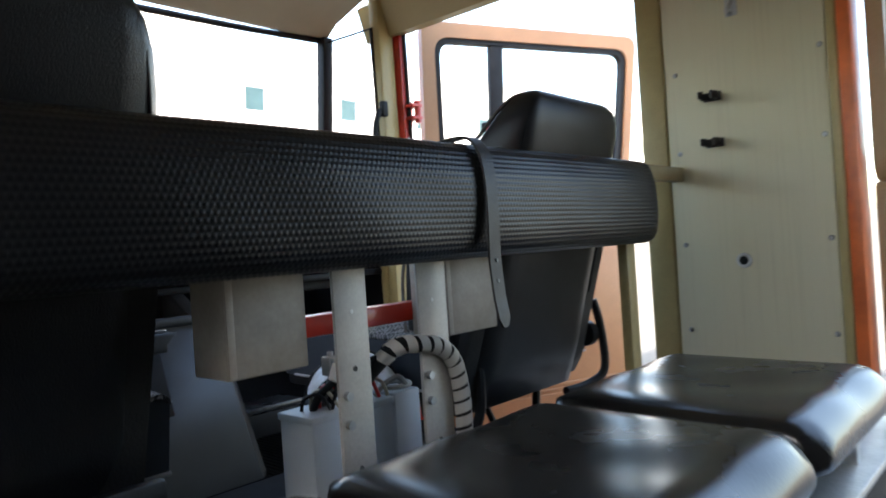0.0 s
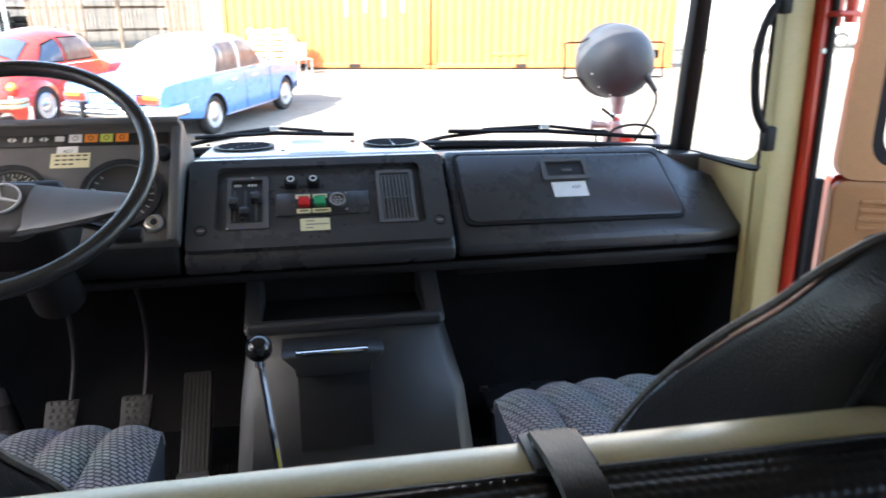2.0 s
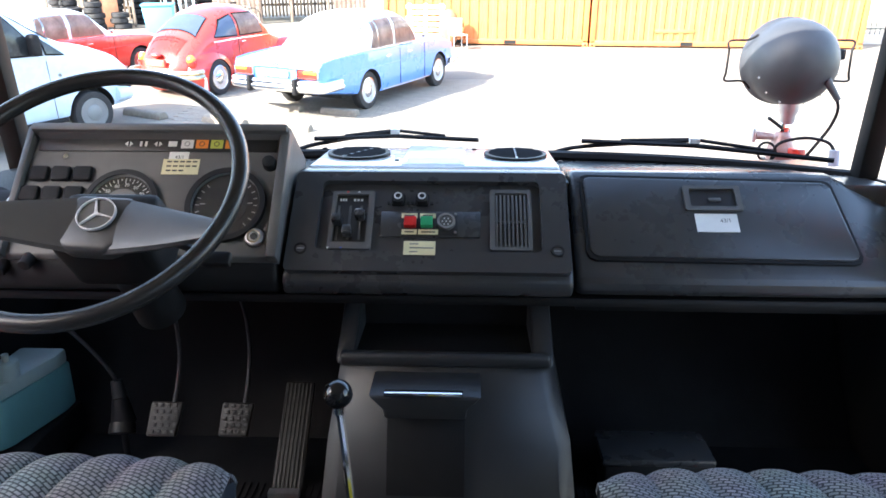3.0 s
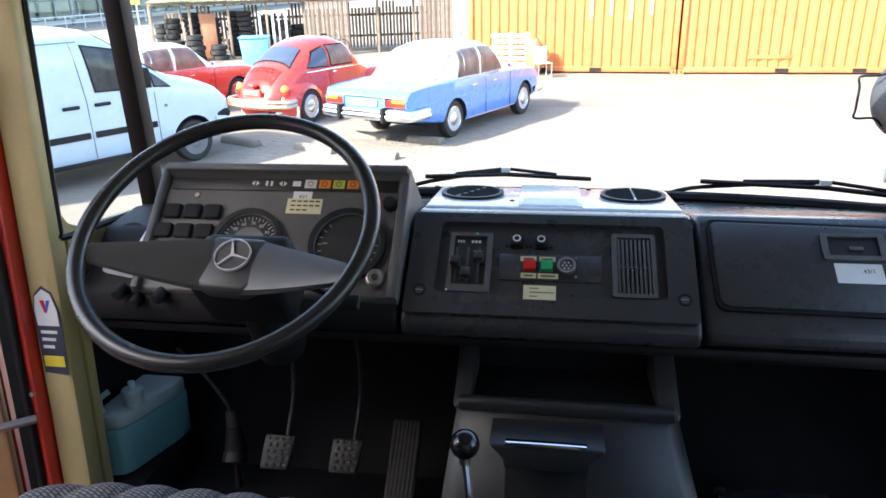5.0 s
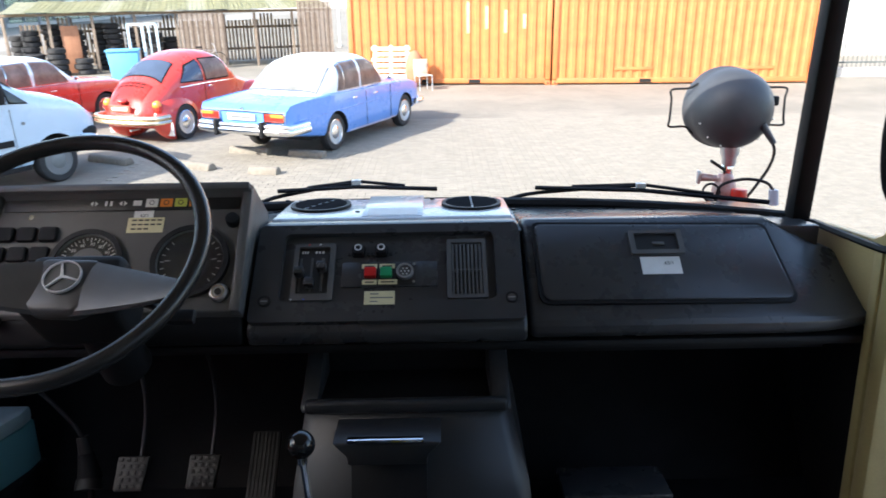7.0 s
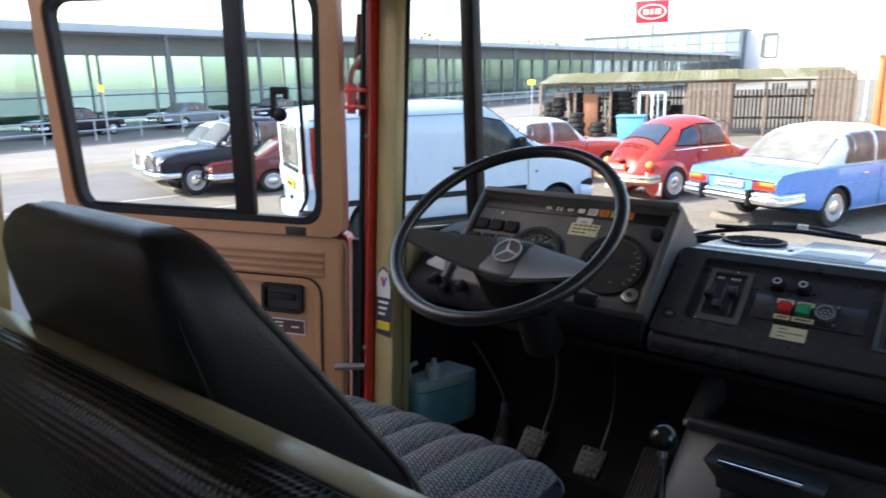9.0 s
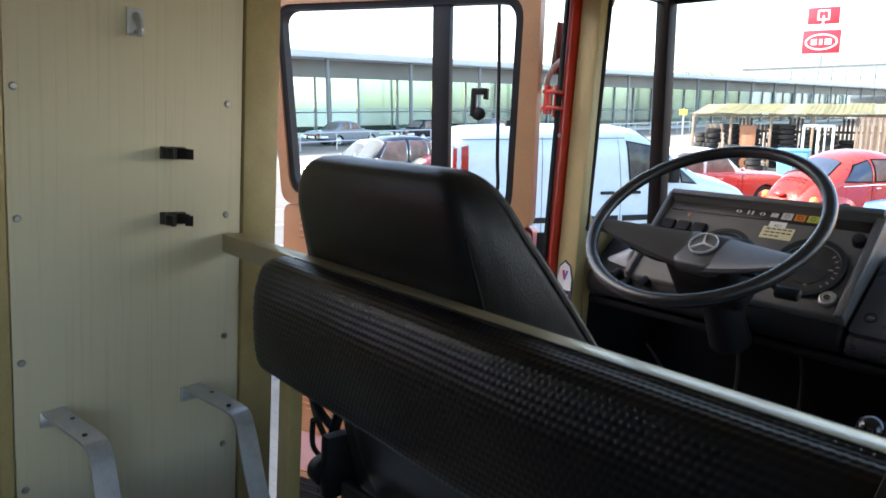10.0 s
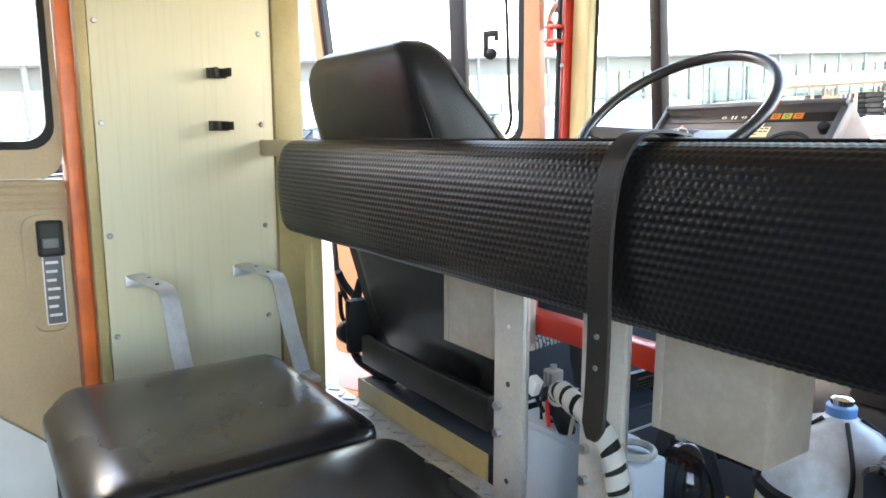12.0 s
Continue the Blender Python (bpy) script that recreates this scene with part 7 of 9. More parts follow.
def ground_material():
    """Sandy grey concrete pavers, worn and stained."""
    m = bpy.data.materials.new("yard_paving")
    m.use_nodes = True
    n, l = m.node_tree.nodes, m.node_tree.links
    b = n["Principled BSDF"]
    tc = n.new("ShaderNodeTexCoord")
    br = n.new("ShaderNodeTexBrick")
    br.inputs["Scale"].default_value = 1.0
    br.inputs["Brick Width"].default_value, br.inputs["Row Height"].default_value = 0.22, 0.11
    br.inputs["Mortar Size"].default_value, br.inputs["Mortar Smooth"].default_value = 0.006, 0.4
    br.inputs["Color1"].default_value, br.inputs["Color2"].default_value = (0.250, 0.220, 0.175, 1), (0.222, 0.196, 0.156, 1)
    br.inputs["Mortar"].default_value = (0.180, 0.158, 0.126, 1)
    l.new(tc.outputs["Object"], br.inputs["Vector"])
    d = n.new("ShaderNodeTexNoise")
    d.inputs["Scale"].default_value, d.inputs["Detail"].default_value, d.inputs["Roughness"].default_value = 0.35, 6, 0.65
    l.new(tc.outputs["Object"], d.inputs["Vector"])
    mr = n.new("ShaderNodeMapRange")
    mr.inputs["From Min"].default_value, mr.inputs["From Max"].default_value = 0.35, 0.7
    mr.inputs["To Min"].default_value, mr.inputs["To Max"].default_value = 0.72, 1.12
    l.new(d.outputs["Fac"], mr.inputs["Value"])
    mx = n.new("ShaderNodeMix")
    mx.data_type, mx.blend_type = "RGBA", "MULTIPLY"
    mx.inputs["Factor"].default_value = 1.0
    l.new(br.outputs["Color"], mx.inputs["A"])
    l.new(mr.outputs["Result"], mx.inputs["B"])
    l.new(mx.outputs["Result"], b.inputs["Base Color"])
    b.inputs["Roughness"].default_value = 0.88
    return m


def paver_material():
    m = mat("paver_stone", (0.238, 0.210, 0.167), 0.88, var=0.12, scale=9, grain=0.12, gscale=90, bump=0.3)
    n, l = m.node_tree.nodes, m.node_tree.links
    b = n["Principled BSDF"]
    src = b.inputs["Base Color"].links[0].from_socket
    oi, geo, add = n.new("ShaderNodeObjectInfo"), n.new("ShaderNodeNewGeometry"), n.new("ShaderNodeMath")
    add.operation = "ADD"
    l.new(oi.outputs["Random"], add.inputs[0])
    l.new(geo.outputs["Random Per Island"], add.inputs[1])
    mr = n.new("ShaderNodeMapRange")
    mr.inputs["From Max"].default_value = 2.0
    mr.inputs["To Min"].default_value, mr.inputs["To Max"].default_value = 0.88, 1.12
    l.new(add.outputs["Value"], mr.inputs["Value"])
    mx = n.new("ShaderNodeMix")
    mx.data_type, mx.blend_type = "RGBA", "MULTIPLY"
    mx.inputs["Factor"].default_value = 1.0
    l.new(src, mx.inputs["A"])
    l.new(mr.outputs["Result"], mx.inputs["B"])
    l.new(mx.outputs["Result"], b.inputs["Base Color"])
    return m


M_ground = ground_material()
M_paver = paver_material()
b = B()
b.faces.new([b.verts.new(p) for p in ((-700, -500, GZ), (700, -500, GZ), (700, 900, GZ), (-700, 900, GZ))])
ground = solid("ground", b, M_ground, "sandy grey paved yard", "ground", "structure", cab=False)

M_tyre = mat("tyre_rubber", (0.022, 0.022, 0.023), 0.8, var=0.2, scale=10)
M_wellblack = mat("wheel_well", (0.008, 0.008, 0.008), 0.9, var=0.1)
M_car_glass = mat("car_glass", (0.05, 0.06, 0.065), 0.06, var=0.1, scale=2, spec=0.8)
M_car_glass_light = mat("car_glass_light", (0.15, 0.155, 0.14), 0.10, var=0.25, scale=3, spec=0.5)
M_tail = mat("tail_lamp_red", (0.55, 0.03, 0.02), 0.2, var=0.05, coat=0.5)
M_amber = mat("lamp_amber", (0.75, 0.25, 0.04), 0.2, var=0.05, coat=0.5)
M_plate_w = mat("number_plate", (0.6, 0.6, 0.58), 0.4, var=0.04)
M_plate_y = mat("number_plate_yellow", (0.75, 0.55, 0.05), 0.4, var=0.04)


def paint(name, c):
    return mat(name, c, 0.28, var=0.04, scale=2.5, coat=0.7, rvar=0.05)


class Hull:
    """A car body drawn through stations (y, half width, bottom, shoulder, top, n): upright flanks up to the
    shoulder, and above it a rounded arch whose squareness is n."""

    def __init__(self, stations):
        self.st = stations

    def at(self, y):
        st = self.st
        y = max(st[0][0], min(st[-1][0], y))
        for p, q in zip(st, st[1:]):
            if y <= q[0]:
                f = (y - p[0]) / (q[0] - p[0])
                return [a + (c - a) * f for a, c in zip(p, q)][1:]
        return list(st[-1][1:])

    def flank(self, y, z):
        w, zl, zb, zt, n = self.at(y)
        if z <= zb or zt <= zb:
            return w
        return w * max(0.0, 1 - min(1, (z - zb) / (zt - zb)) ** n) ** (1 / n)

    def top(self, x, y):
        w, zl, zb, zt, n = self.at(y)
        return zb + (zt - zb) * max(0.0, 1 - min(1, abs(x) / w) ** n) ** (1 / n)

    def mesh(self, step=0.12, arch=8):
        ys = []
        for p, q in zip(self.st, self.st[1:]):
            k = max(1, int((q[0] - p[0]) / step))
            ys += [p[0] + (q[0] - p[0]) * i / k for i in range(k)]
        ys.append(self.st[-1][0])
        b = B()
        rows = []
        for y in ys:
            w, zl, zb, zt, n = self.at(y)
            h = zb - zl
            half = [(0.80 * w, zl), (0.945 * w, zl + 0.05 * h), (0.985 * w, zl + 0.16 * h), (w, zl + 0.42 * h), (w, zl + 0.72 * h), (0.997 * w, zb)]
            for k in range(1, arch + 1):
                a = math.pi / 2 * k / arch
                half.append((0.997 * w * math.cos(a) ** (2 / n) if k < arch else 0, zb + (zt - zb) * math.sin(a) ** (2 / n)))
            ring = half + [(-x, z) for x, z in half[-2::-1]]
            rows.append([b.verts.new((x, y, z)) for x, z in ring])
        m = len(rows[0])
        for i in range(len(rows) - 1):
            for k in range(m):
                b.faces.new((rows[i][k], rows[i][(k + 1) % m], rows[i + 1][(k + 1) % m], rows[i + 1][k]))
        b.faces.new(rows[0][::-1])
        b.faces.new(rows[-1])
        bmesh.ops.recalc_face_normals(b, faces=b.faces[:])
        return b


def quad_skin(fun, corners, nu=8, nv=6, thick=0.006):
    """A pane between four corners given in the two coordinates that fun turns into a place."""
    b = B()
    (a0, c0), (a1, c1), (a2, c2), (a3, c3) = corners
    g = []
    for j in range(nv + 1):
        v = j / nv
        row = []
        for i in range(nu + 1):
            u = i / nu
            p = (1 - u) * (1 - v), u * (1 - v), u * v, (1 - u) * v
            row.append(b.verts.new(fun(a0 * p[0] + a1 * p[1] + a2 * p[2] + a3 * p[3], c0 * p[0] + c1 * p[1] + c2 * p[2] + c3 * p[3])))
        g.append(row)
    for j in range(nv):
        for i in range(nu):
            b.faces.new((g[j][i], g[j][i + 1], g[j + 1][i + 1], g[j + 1][i]))
    bmesh.ops.solidify(b, geom=b.faces[:], thickness=thick)
    return b


def grow(corners, d):
    ca, cc = sum(p[0] for p in corners) / 4, sum(p[1] for p in corners) / 4
    return [(a + math.copysign(d, a - ca), c + math.copysign(d, c - cc)) for a, c in corners]


def cut(b, cutters, materials):
    """Takes the cutters out of a closed shell; the cut faces get the second material."""
    obs = []
    for k, (q, idx) in enumerate([(b, 0)] + [(c, 1) for c in cutters]):
        bmesh.ops.recalc_face_normals(q, faces=q.faces[:])
        for f in q.faces:
            f.material_index = idx
        me = bpy.data.meshes.new("t")
        q.to_mesh(me)
        q.free()
        for mt in materials:
            me.materials.append(mt)
        o = bpy.data.objects.new("t", me)
        scene.collection.objects.link(o)
        obs.append(o)
    for o in obs[1:]:
        md = obs[0].modifiers.new("cut", "BOOLEAN")
        md.operation, md.object, md.solver = "DIFFERENCE", o, "EXACT"
    me = bpy.data.meshes.new_from_object(obs[0].evaluated_get(bpy.context.evaluated_depsgraph_get()))
    out = B()
    out.from_mesh(me)
    bpy.data.meshes.remove(me)
    for o in obs:
        d = o.data
        bpy.data.objects.remove(o)
        bpy.data.meshes.remove(d)
    return out


def road_wheel(car, x, y, r, w, rim, s, ring=None):
    tyre = lathe_x([(r * 0.66, 0.012), (r * 0.80, 0.0), (r * 0.94, 0.006), (r, 0.035), (r, w - 0.035), (r * 0.94, w - 0.006), (r * 0.66, w)], x, y, r, s)
    t = part("wheel", tyre, M_tyre, car, "black tyre on a steel rim")
    part("rim", lathe_x([(r * 0.675, 0.010), (r * 0.64, 0.020), (r * 0.60, 0.040), (r * 0.46, 0.046), (r * 0.40, 0.030)], x, y, r, s), rim, t)
    part("trim_ring", tube(ring_points((x - s * 0.008, y, r), r * 0.655, (0, 1, 0), (0, 0, 1), 28), r * 0.028, 6, True), ring or M_chrome, t)
    part("hub_cap", lathe_x([(r * 0.42, 0.030), (r * 0.38, 0.012), (r * 0.26, -0.004), (r * 0.10, -0.010)], x, y, r, s), ring or M_chrome, t)


def lathe_x(prof, x, y, z, s, seg=32):
    """A round thing about an axle along x: prof gives radius and depth inwards from its outer face."""
    b = B()
    rr = [[b.verts.new((x - s * d, y + r * math.cos(2 * math.pi * k / seg), z + r * math.sin(2 * math.pi * k / seg))) for k in range(seg)] for r, d in prof]
    for i in range(len(rr) - 1):
        for k in range(seg):
            b.faces.new((rr[i][k], rr[i][(k + 1) % seg], rr[i + 1][(k + 1) % seg], rr[i + 1][k]))
    b.faces.new(rr[0])
    b.faces.new(rr[-1][::-1])
    return b


def car_base(name, label, x, y, yaw):
    return thing(name, label, "car", (0, 0, 0), cab=False, turn=Matrix.Translation((x, y, GZ)) @ Matrix.Rotation(radians(yaw), 4, "Z"))


def window_pane(t, name, fun, corners, glass, edge, label="", nu=8, nv=6):
    """Glass in its bright or rubber surround."""
    p = part(name, quad_skin(lambda a, c: fun(a, c, 0.012), corners, nu, nv), glass, t, label)
    part("surround", quad_skin(lambda a, c: fun(a, c, 0.006), grow(corners, 0.022), nu, nv), edge, p)
    return p


def old_sedan(x, y, yaw, body, roof, label, rim=None):
    """Three-box saloon of the early sixties with low tail fins. Rear axle at y = 0."""
    t = car_base("saloon_car", label, x, y, yaw)
    rim = rim or M_rim_white
    low = Hull([(-1.42, 0.80, 0.52, 0.76, 0.78, 3), (-1.40, 0.855, 0.47, 0.86, 0.865, 3), (-1.32, 0.885, 0.44, 0.935, 0.915, 4), (-1.0, 0.90, 0.40, 0.965, 0.945, 4), (-0.35, 0.91, 0.29, 0.965, 0.985, 4), (0.4, 0.915, 0.22, 0.950, 0.99, 4), (1.9, 0.915, 0.22, 0.935, 0.98, 4), (2.35, 0.905, 0.24, 0.915, 0.985, 3.2), (3.0, 0.88, 0.30, 0.86, 0.95, 2.8), (3.32, 0.85, 0.36, 0.78, 0.90, 2.6), (3.44, 0.78, 0.42, 0.70, 0.82, 2.4), (3.48, 0.66, 0.48, 0.64, 0.72, 2.2)])
    cuts = [lathe_x([(0.355, -0.2), (0.355, 0.27)], s * 0.90, yy, 0.335, s, 28) for s in (-1, 1) for yy in (0.0, 2.68)]
    part("body", cut(low.mesh(), cuts, [body, M_wellblack]), [body, M_wellblack], t, angle=32)
    top = Hull([(-0.38, 0.74, 0.90, 0.93, 0.98, 4), (-0.22, 0.785, 0.90, 0.95, 1.10, 4), (0.05, 0.80, 0.90, 0.96, 1.33, 4), (0.20, 0.80, 0.90, 0.96, 1.44, 4), (0.34, 0.80, 0.90, 0.96, 1.505, 3.9), (0.60, 0.80, 0.90, 0.96, 1.555, 3.8), (1.05, 0.80, 0.90, 0.96, 1.57, 3.8), (1.42, 0.795, 0.90, 0.96, 1.545, 3.8), (1.62, 0.79, 0.90, 0.96, 1.48, 3.9), (1.82, 0.78, 0.90, 0.95, 1.29, 4), (2.10, 0.76, 0.90, 0.94, 1.03, 4), (2.18, 0.74, 0.90, 0.93, 0.96, 4)])
    part("roof", top.mesh(0.06, 10), roof, t, "white roof and window pillars" if roof is not body else "", angle=50)
    def side(s):
        return lambda a, c, d: Vector((s * (top.flank(a, c) + d), a, c))
    def over(a, c, d):
        return Vector((a, c, top.top(a, c) + d))
    edge = M_chrome
    window_pane(t, "rear_screen", over, [(-0.71, -0.30), (0.71, -0.30), (0.65, 0.20), (-0.65, 0.20)], M_screen_glare, edge, "wide wrap-round rear screen", 14, 8)
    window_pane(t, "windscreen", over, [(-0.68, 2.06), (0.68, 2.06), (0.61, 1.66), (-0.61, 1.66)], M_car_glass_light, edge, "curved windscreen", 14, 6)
    for s in (-1, 1):
        for q in ([(0.24, 1.0), (0.44, 1.0), (0.46, 1.43), (0.36, 1.40)], [(0.47, 1.0), (0.97, 1.0), (0.97, 1.455), (0.50, 1.44)], [(1.08, 1.0), (1.86, 1.0), (1.56, 1.43), (1.08, 1.455)]):
            window_pane(t, "side_window", side(s), q, M_car_glass_warm, edge, "brown-tinted side window")
        part("waist_strip", tube([(s * (low.flank(yy, 0.70) + 0.004), yy, 0.70 + 0.010 * yy) for yy in [-1.25 + 0.25 * k for k in range(18)]], 0.007, 6), body, t)
        part("sill_strip", tube([(s * (low.flank(yy, 0.30) * 0.99), yy, 0.285) for yy in [0.40 + 0.2 * k for k in range(10)]], 0.006, 6), M_alu, t)
        part("fin_strip", tube([(s * (low.at(yy)[0] * 0.965), yy, low.top(low.at(yy)[0] * 0.965, yy) + 0.004) for yy in [-1.33, -1.2, -1.0, -0.7, -0.4, -0.1, 0.2]], 0.010, 6), body, t)
        p = part("tail_lamp", box(s * 0.64 - 0.19, s * 0.64 + 0.19, -1.445, -1.33, 0.69, 0.83, 0.025, 3), M_tail, t, "wide red and amber tail lamp in a chrome rim")
        part("lamp_rim", holed(rrect(s * 0.64 - 0.20, s * 0.64 + 0.20, 0.68, 0.84, 0.03), rrect(s * 0.64 - 0.18, s * 0.64 + 0.18, 0.70, 0.82, 0.022), "y", -1.452, -1.40), M_chrome, p)
        part("amber_lens", box(s * 0.70 - 0.125, s * 0.70 + 0.125, -1.455, -1.44, 0.765, 0.82, 0.006), M_amber, p)
        part("overrider", box(s * 0.46 - 0.038, s * 0.46 + 0.038, -1.60, -1.44, 0.45, 0.70, 0.03, 3), M_rubber, t)
        for yy in (0.0, 2.68):
            road_wheel(t, s * 0.865, yy, 0.325, 0.18, rim, s)
        for yy in (0.52, 1.28):
            part("door_handle", box(s * 0.93 - 0.012, s * 0.93 + 0.012, yy, yy + 0.15, 0.835, 0.86, 0.006), M_chrome, t)
        for yy, tilt in ((1.03, 0.0), (1.98, 0.0)):
            part("door_gap", box(s * 0.9145 - 0.004, s * 0.9145 + 0.004, yy, yy + 0.009, 0.30, 0.93), M_wellblack, t)
        part("wing_mirror", box(s * 0.93 - 0.05, s * 0.93 + 0.05, 1.92, 1.98, 1.02, 1.10, 0.02), M_chrome, t)
        part("headlamp", ball((s * 0.66, 3.40, 0.68), 1.0, 16, 10, sc=(0.12, 0.10, 0.17)), M_chrome, t)
    for zz, rr in ((0.545, 0.062), (0.62, 0.045)):
        part("rear_bumper", tube(smooth_line([(-0.95, -0.95, zz), (-0.93, -1.30, zz), (-0.80, -1.46, zz), (0, -1.53, zz), (0.80, -1.46, zz), (0.93, -1.30, zz), (0.95, -0.95, zz)], 6), rr, 10), M_chrome, t)
    part("front_bumper", tube(smooth_line([(-0.94, 3.05, 0.47), (-0.90, 3.40, 0.47), (-0.6, 3.55, 0.47), (0, 3.60, 0.47), (0.6, 3.55, 0.47), (0.90, 3.40, 0.47), (0.94, 3.05, 0.47)], 5), 0.06, 10), M_chrome, t)
    g = part("grille", box(-0.26, 0.26, 3.42, 3.52, 0.50, 0.90, 0.04, 3), M_chrome, t, "upright chrome radiator grille")
    for k in range(6):
        part("grille_bar", box(-0.21, 0.21, 3.515, 3.524, 0.56 + k * 0.05, 0.585 + k * 0.05), M_wellblack, g)
    part("boot_strip", tube([(-0.52, -1.425, 0.835), (0, -1.43, 0.845), (0.52, -1.425, 0.835)], 0.012, 6), M_chrome, t)
    part("boot_handle", cyl((0, -1.43, 0.865), (0, -1.39, 0.88), 0.03, seg=16), M_chrome, t)
    p = part("number_plate", box(-0.27, 0.27, -1.465, -1.42, 0.70, 0.80, 0.005), M_plate_w, t)
    part("print_bar", box(-0.2, 0.2, -1.469, -1.465, 0.73, 0.77), M_dial_mid, p)
    part("floor_pan", box(-0.70, 0.70, -0.6, 3.1, 0.26, 0.32), M_wellblack, t)
    return t


M_car_glass_warm = mat("car_glass_warm", (0.40, 0.27, 0.22), 0.10, var=0.35, scale=4, spec=0.5)
# sky glare on the rear screen is put into this light glass colour
M_screen_glare = mat("screen_glare", (0.40, 0.40, 0.36), 0.12, var=0.3, scale=3, spec=0.8)
M_rim_white = mat("rim_pale", (0.42, 0.43, 0.44), 0.35, var=0.05, coat=0.4)


def beetle(x, y, yaw):
    """Small rear-engined car with a domed body between four separate wings."""
    t = car_base("beetle_car", "red rounded beetle car with yellowed chrome bumper on the paving", x, y, yaw)
    M = M_beetle
    hull = Hull([(-0.84, 0.26, 0.36, 0.42, 0.50, 2), (-0.80, 0.40, 0.32, 0.44, 0.62, 2.2), (-0.68, 0.53, 0.28, 0.50, 0.80, 2.3), (-0.48, 0.61, 0.25, 0.60, 0.985, 2.4), (-0.22, 0.67, 0.24, 0.74, 1.165, 2.4), (0.06, 0.70, 0.24, 0.82, 1.315, 2.5), (0.34, 0.72, 0.24, 0.88, 1.425, 2.6), (0.62, 0.725, 0.24, 0.92, 1.485, 2.7), (0.90, 0.725, 0.24, 0.93, 1.50, 2.8), (1.18, 0.72, 0.24, 0.93, 1.475, 2.9), (1.40, 0.715, 0.24, 0.92, 1.40, 3.0), (1.60, 0.70, 0.24, 0.90, 1.18, 3.0), (1.74, 0.68, 0.24, 0.86, 1.00, 2.6), (2.1, 0.60, 0.26, 0.74, 0.95, 2.2), (2.6, 0.48, 0.30, 0.60, 0.83, 2.0), (2.95, 0.32, 0.36, 0.50, 0.66, 2.0), (3.06, 0.20, 0.42, 0.46, 0.52, 2)])
    part("body", hull.mesh(0.07, 12), M, t, angle=60)
    def side(s):
        return lambda a, c, d: Vector((s * (hull.flank(a, c) + d), a, c))
    def over(a, c, d):
        return Vector((a, c, hull.top(a, c) + d))
    window_pane(t, "rear_screen", over, [(-0.50, -0.27), (0.50, -0.27), (0.42, 0.15), (-0.42, 0.15)], M_car_glass_sky, M_wellblack, "rounded rear screen", 12, 8)
    window_pane(t, "windscreen", over, [(-0.56, 1.66), (0.56, 1.66), (0.50, 1.46), (-0.50, 1.46)], M_car_glass, M_wellblack, "", 12, 6)
    for s in (-1, 1):
        window_pane(t, "rear_side_window", side(s), [(0.04, 1.0), (0.62, 0.985), (0.60, 1.33), (0.30, 1.25)], M_car_glass_sky, M_wellblack)
        window_pane(t, "door_window", side(s), [(0.72, 0.985), (1.42, 0.985), (1.28, 1.33), (0.70, 1.34)], M_car_glass_warm, M_wellblack)
        part("waist_strip", tube([(s * (hull.flank(yy, 0.92) + 0.005), yy, 0.925 - 0.02 * abs(yy - 0.7)) for yy in [0.0 + 0.12 * k for k in range(15)]], 0.010, 6), M_chrome, t)
        part("door_gap", tube([(s * (hull.flank(0.66, zz) + 0.001), 0.66 - 0.10 * max(0, 0.6 - zz), zz) for zz in (0.36, 0.5, 0.65, 0.8, 0.95)], 0.005, 5), M_wellblack, t)
        for yy, ry, zc in ((-0.06, 0.60, 0.40), (2.36, 0.55, 0.40)):
            b = ball((s * 0.56, yy, zc), 1.0, 32, 20, sc=(0.25, ry, 0.40))
            c = lathe_x([(0.335, -0.2), (0.335, 0.20)], s * 0.80, yy + 0.04 if yy < 1 else yy + 0.02, 0.30, s, 28)
            part("wing", cut(b, [c], [M, M_wellblack]), [M, M_wellblack], t, "rounded red wing", angle=60)
            road_wheel(t, s * 0.765, yy + 0.04, 0.315, 0.16, M_alu, s)
        part("running_board", box(s * 0.70 - 0.08, s * 0.70 + 0.08, 0.40, 1.95, 0.27, 0.315, 0.012), M_rubber, t)
        p = part("tail_lamp", ball((s * 0.595, -0.555, 0.62), 1.0, 18, 12, sc=(0.095, 0.085, 0.125)), M_tail, t, "rounded red and amber tail lamp")
        part("amber_lens", ball((s * 0.597, -0.562, 0.665), 1.0, 16, 10, sc=(0.090, 0.085, 0.085)), M_amber, p)
        part("door_handle", box(s * 0.735 - 0.015, s * 0.735 + 0.015, 0.74, 0.86, 0.85, 0.875, 0.006), M_chrome, t)
        part("mudflap", box(s * 0.70 - 0.09, s * 0.70 + 0.09, -0.44, -0.42, 0.12, 0.36, 0.004), M_white, t, "white rubber mudflap")
    for zz in (0.40, 0.475):
        part("rear_bumper", tube(smooth_line([(-0.80, -0.50, zz), (-0.74, -0.78, zz), (-0.4, -0.90, zz), (0, -0.92, zz), (0.4, -0.90, zz), (0.74, -0.78, zz), (0.80, -0.50, zz)], 6), 0.042, 8), M_chrome_warm, t, "yellowed chrome bumper")
    part("front_bumper", tube(smooth_line([(-0.74, 2.85, 0.42), (-0.5, 3.08, 0.42), (0, 3.16, 0.42), (0.5, 3.08, 0.42), (0.74, 2.85, 0.42)], 6), 0.05, 8), M_chrome, t)
    lid = part("engine_lid", quad_skin(lambda a, c: over(a, c, 0.016), [(-0.33, -0.79), (0.33, -0.79), (0.42, -0.42), (-0.42, -0.42)], 12, 10, 0.012), M, t, "rounded red engine lid")
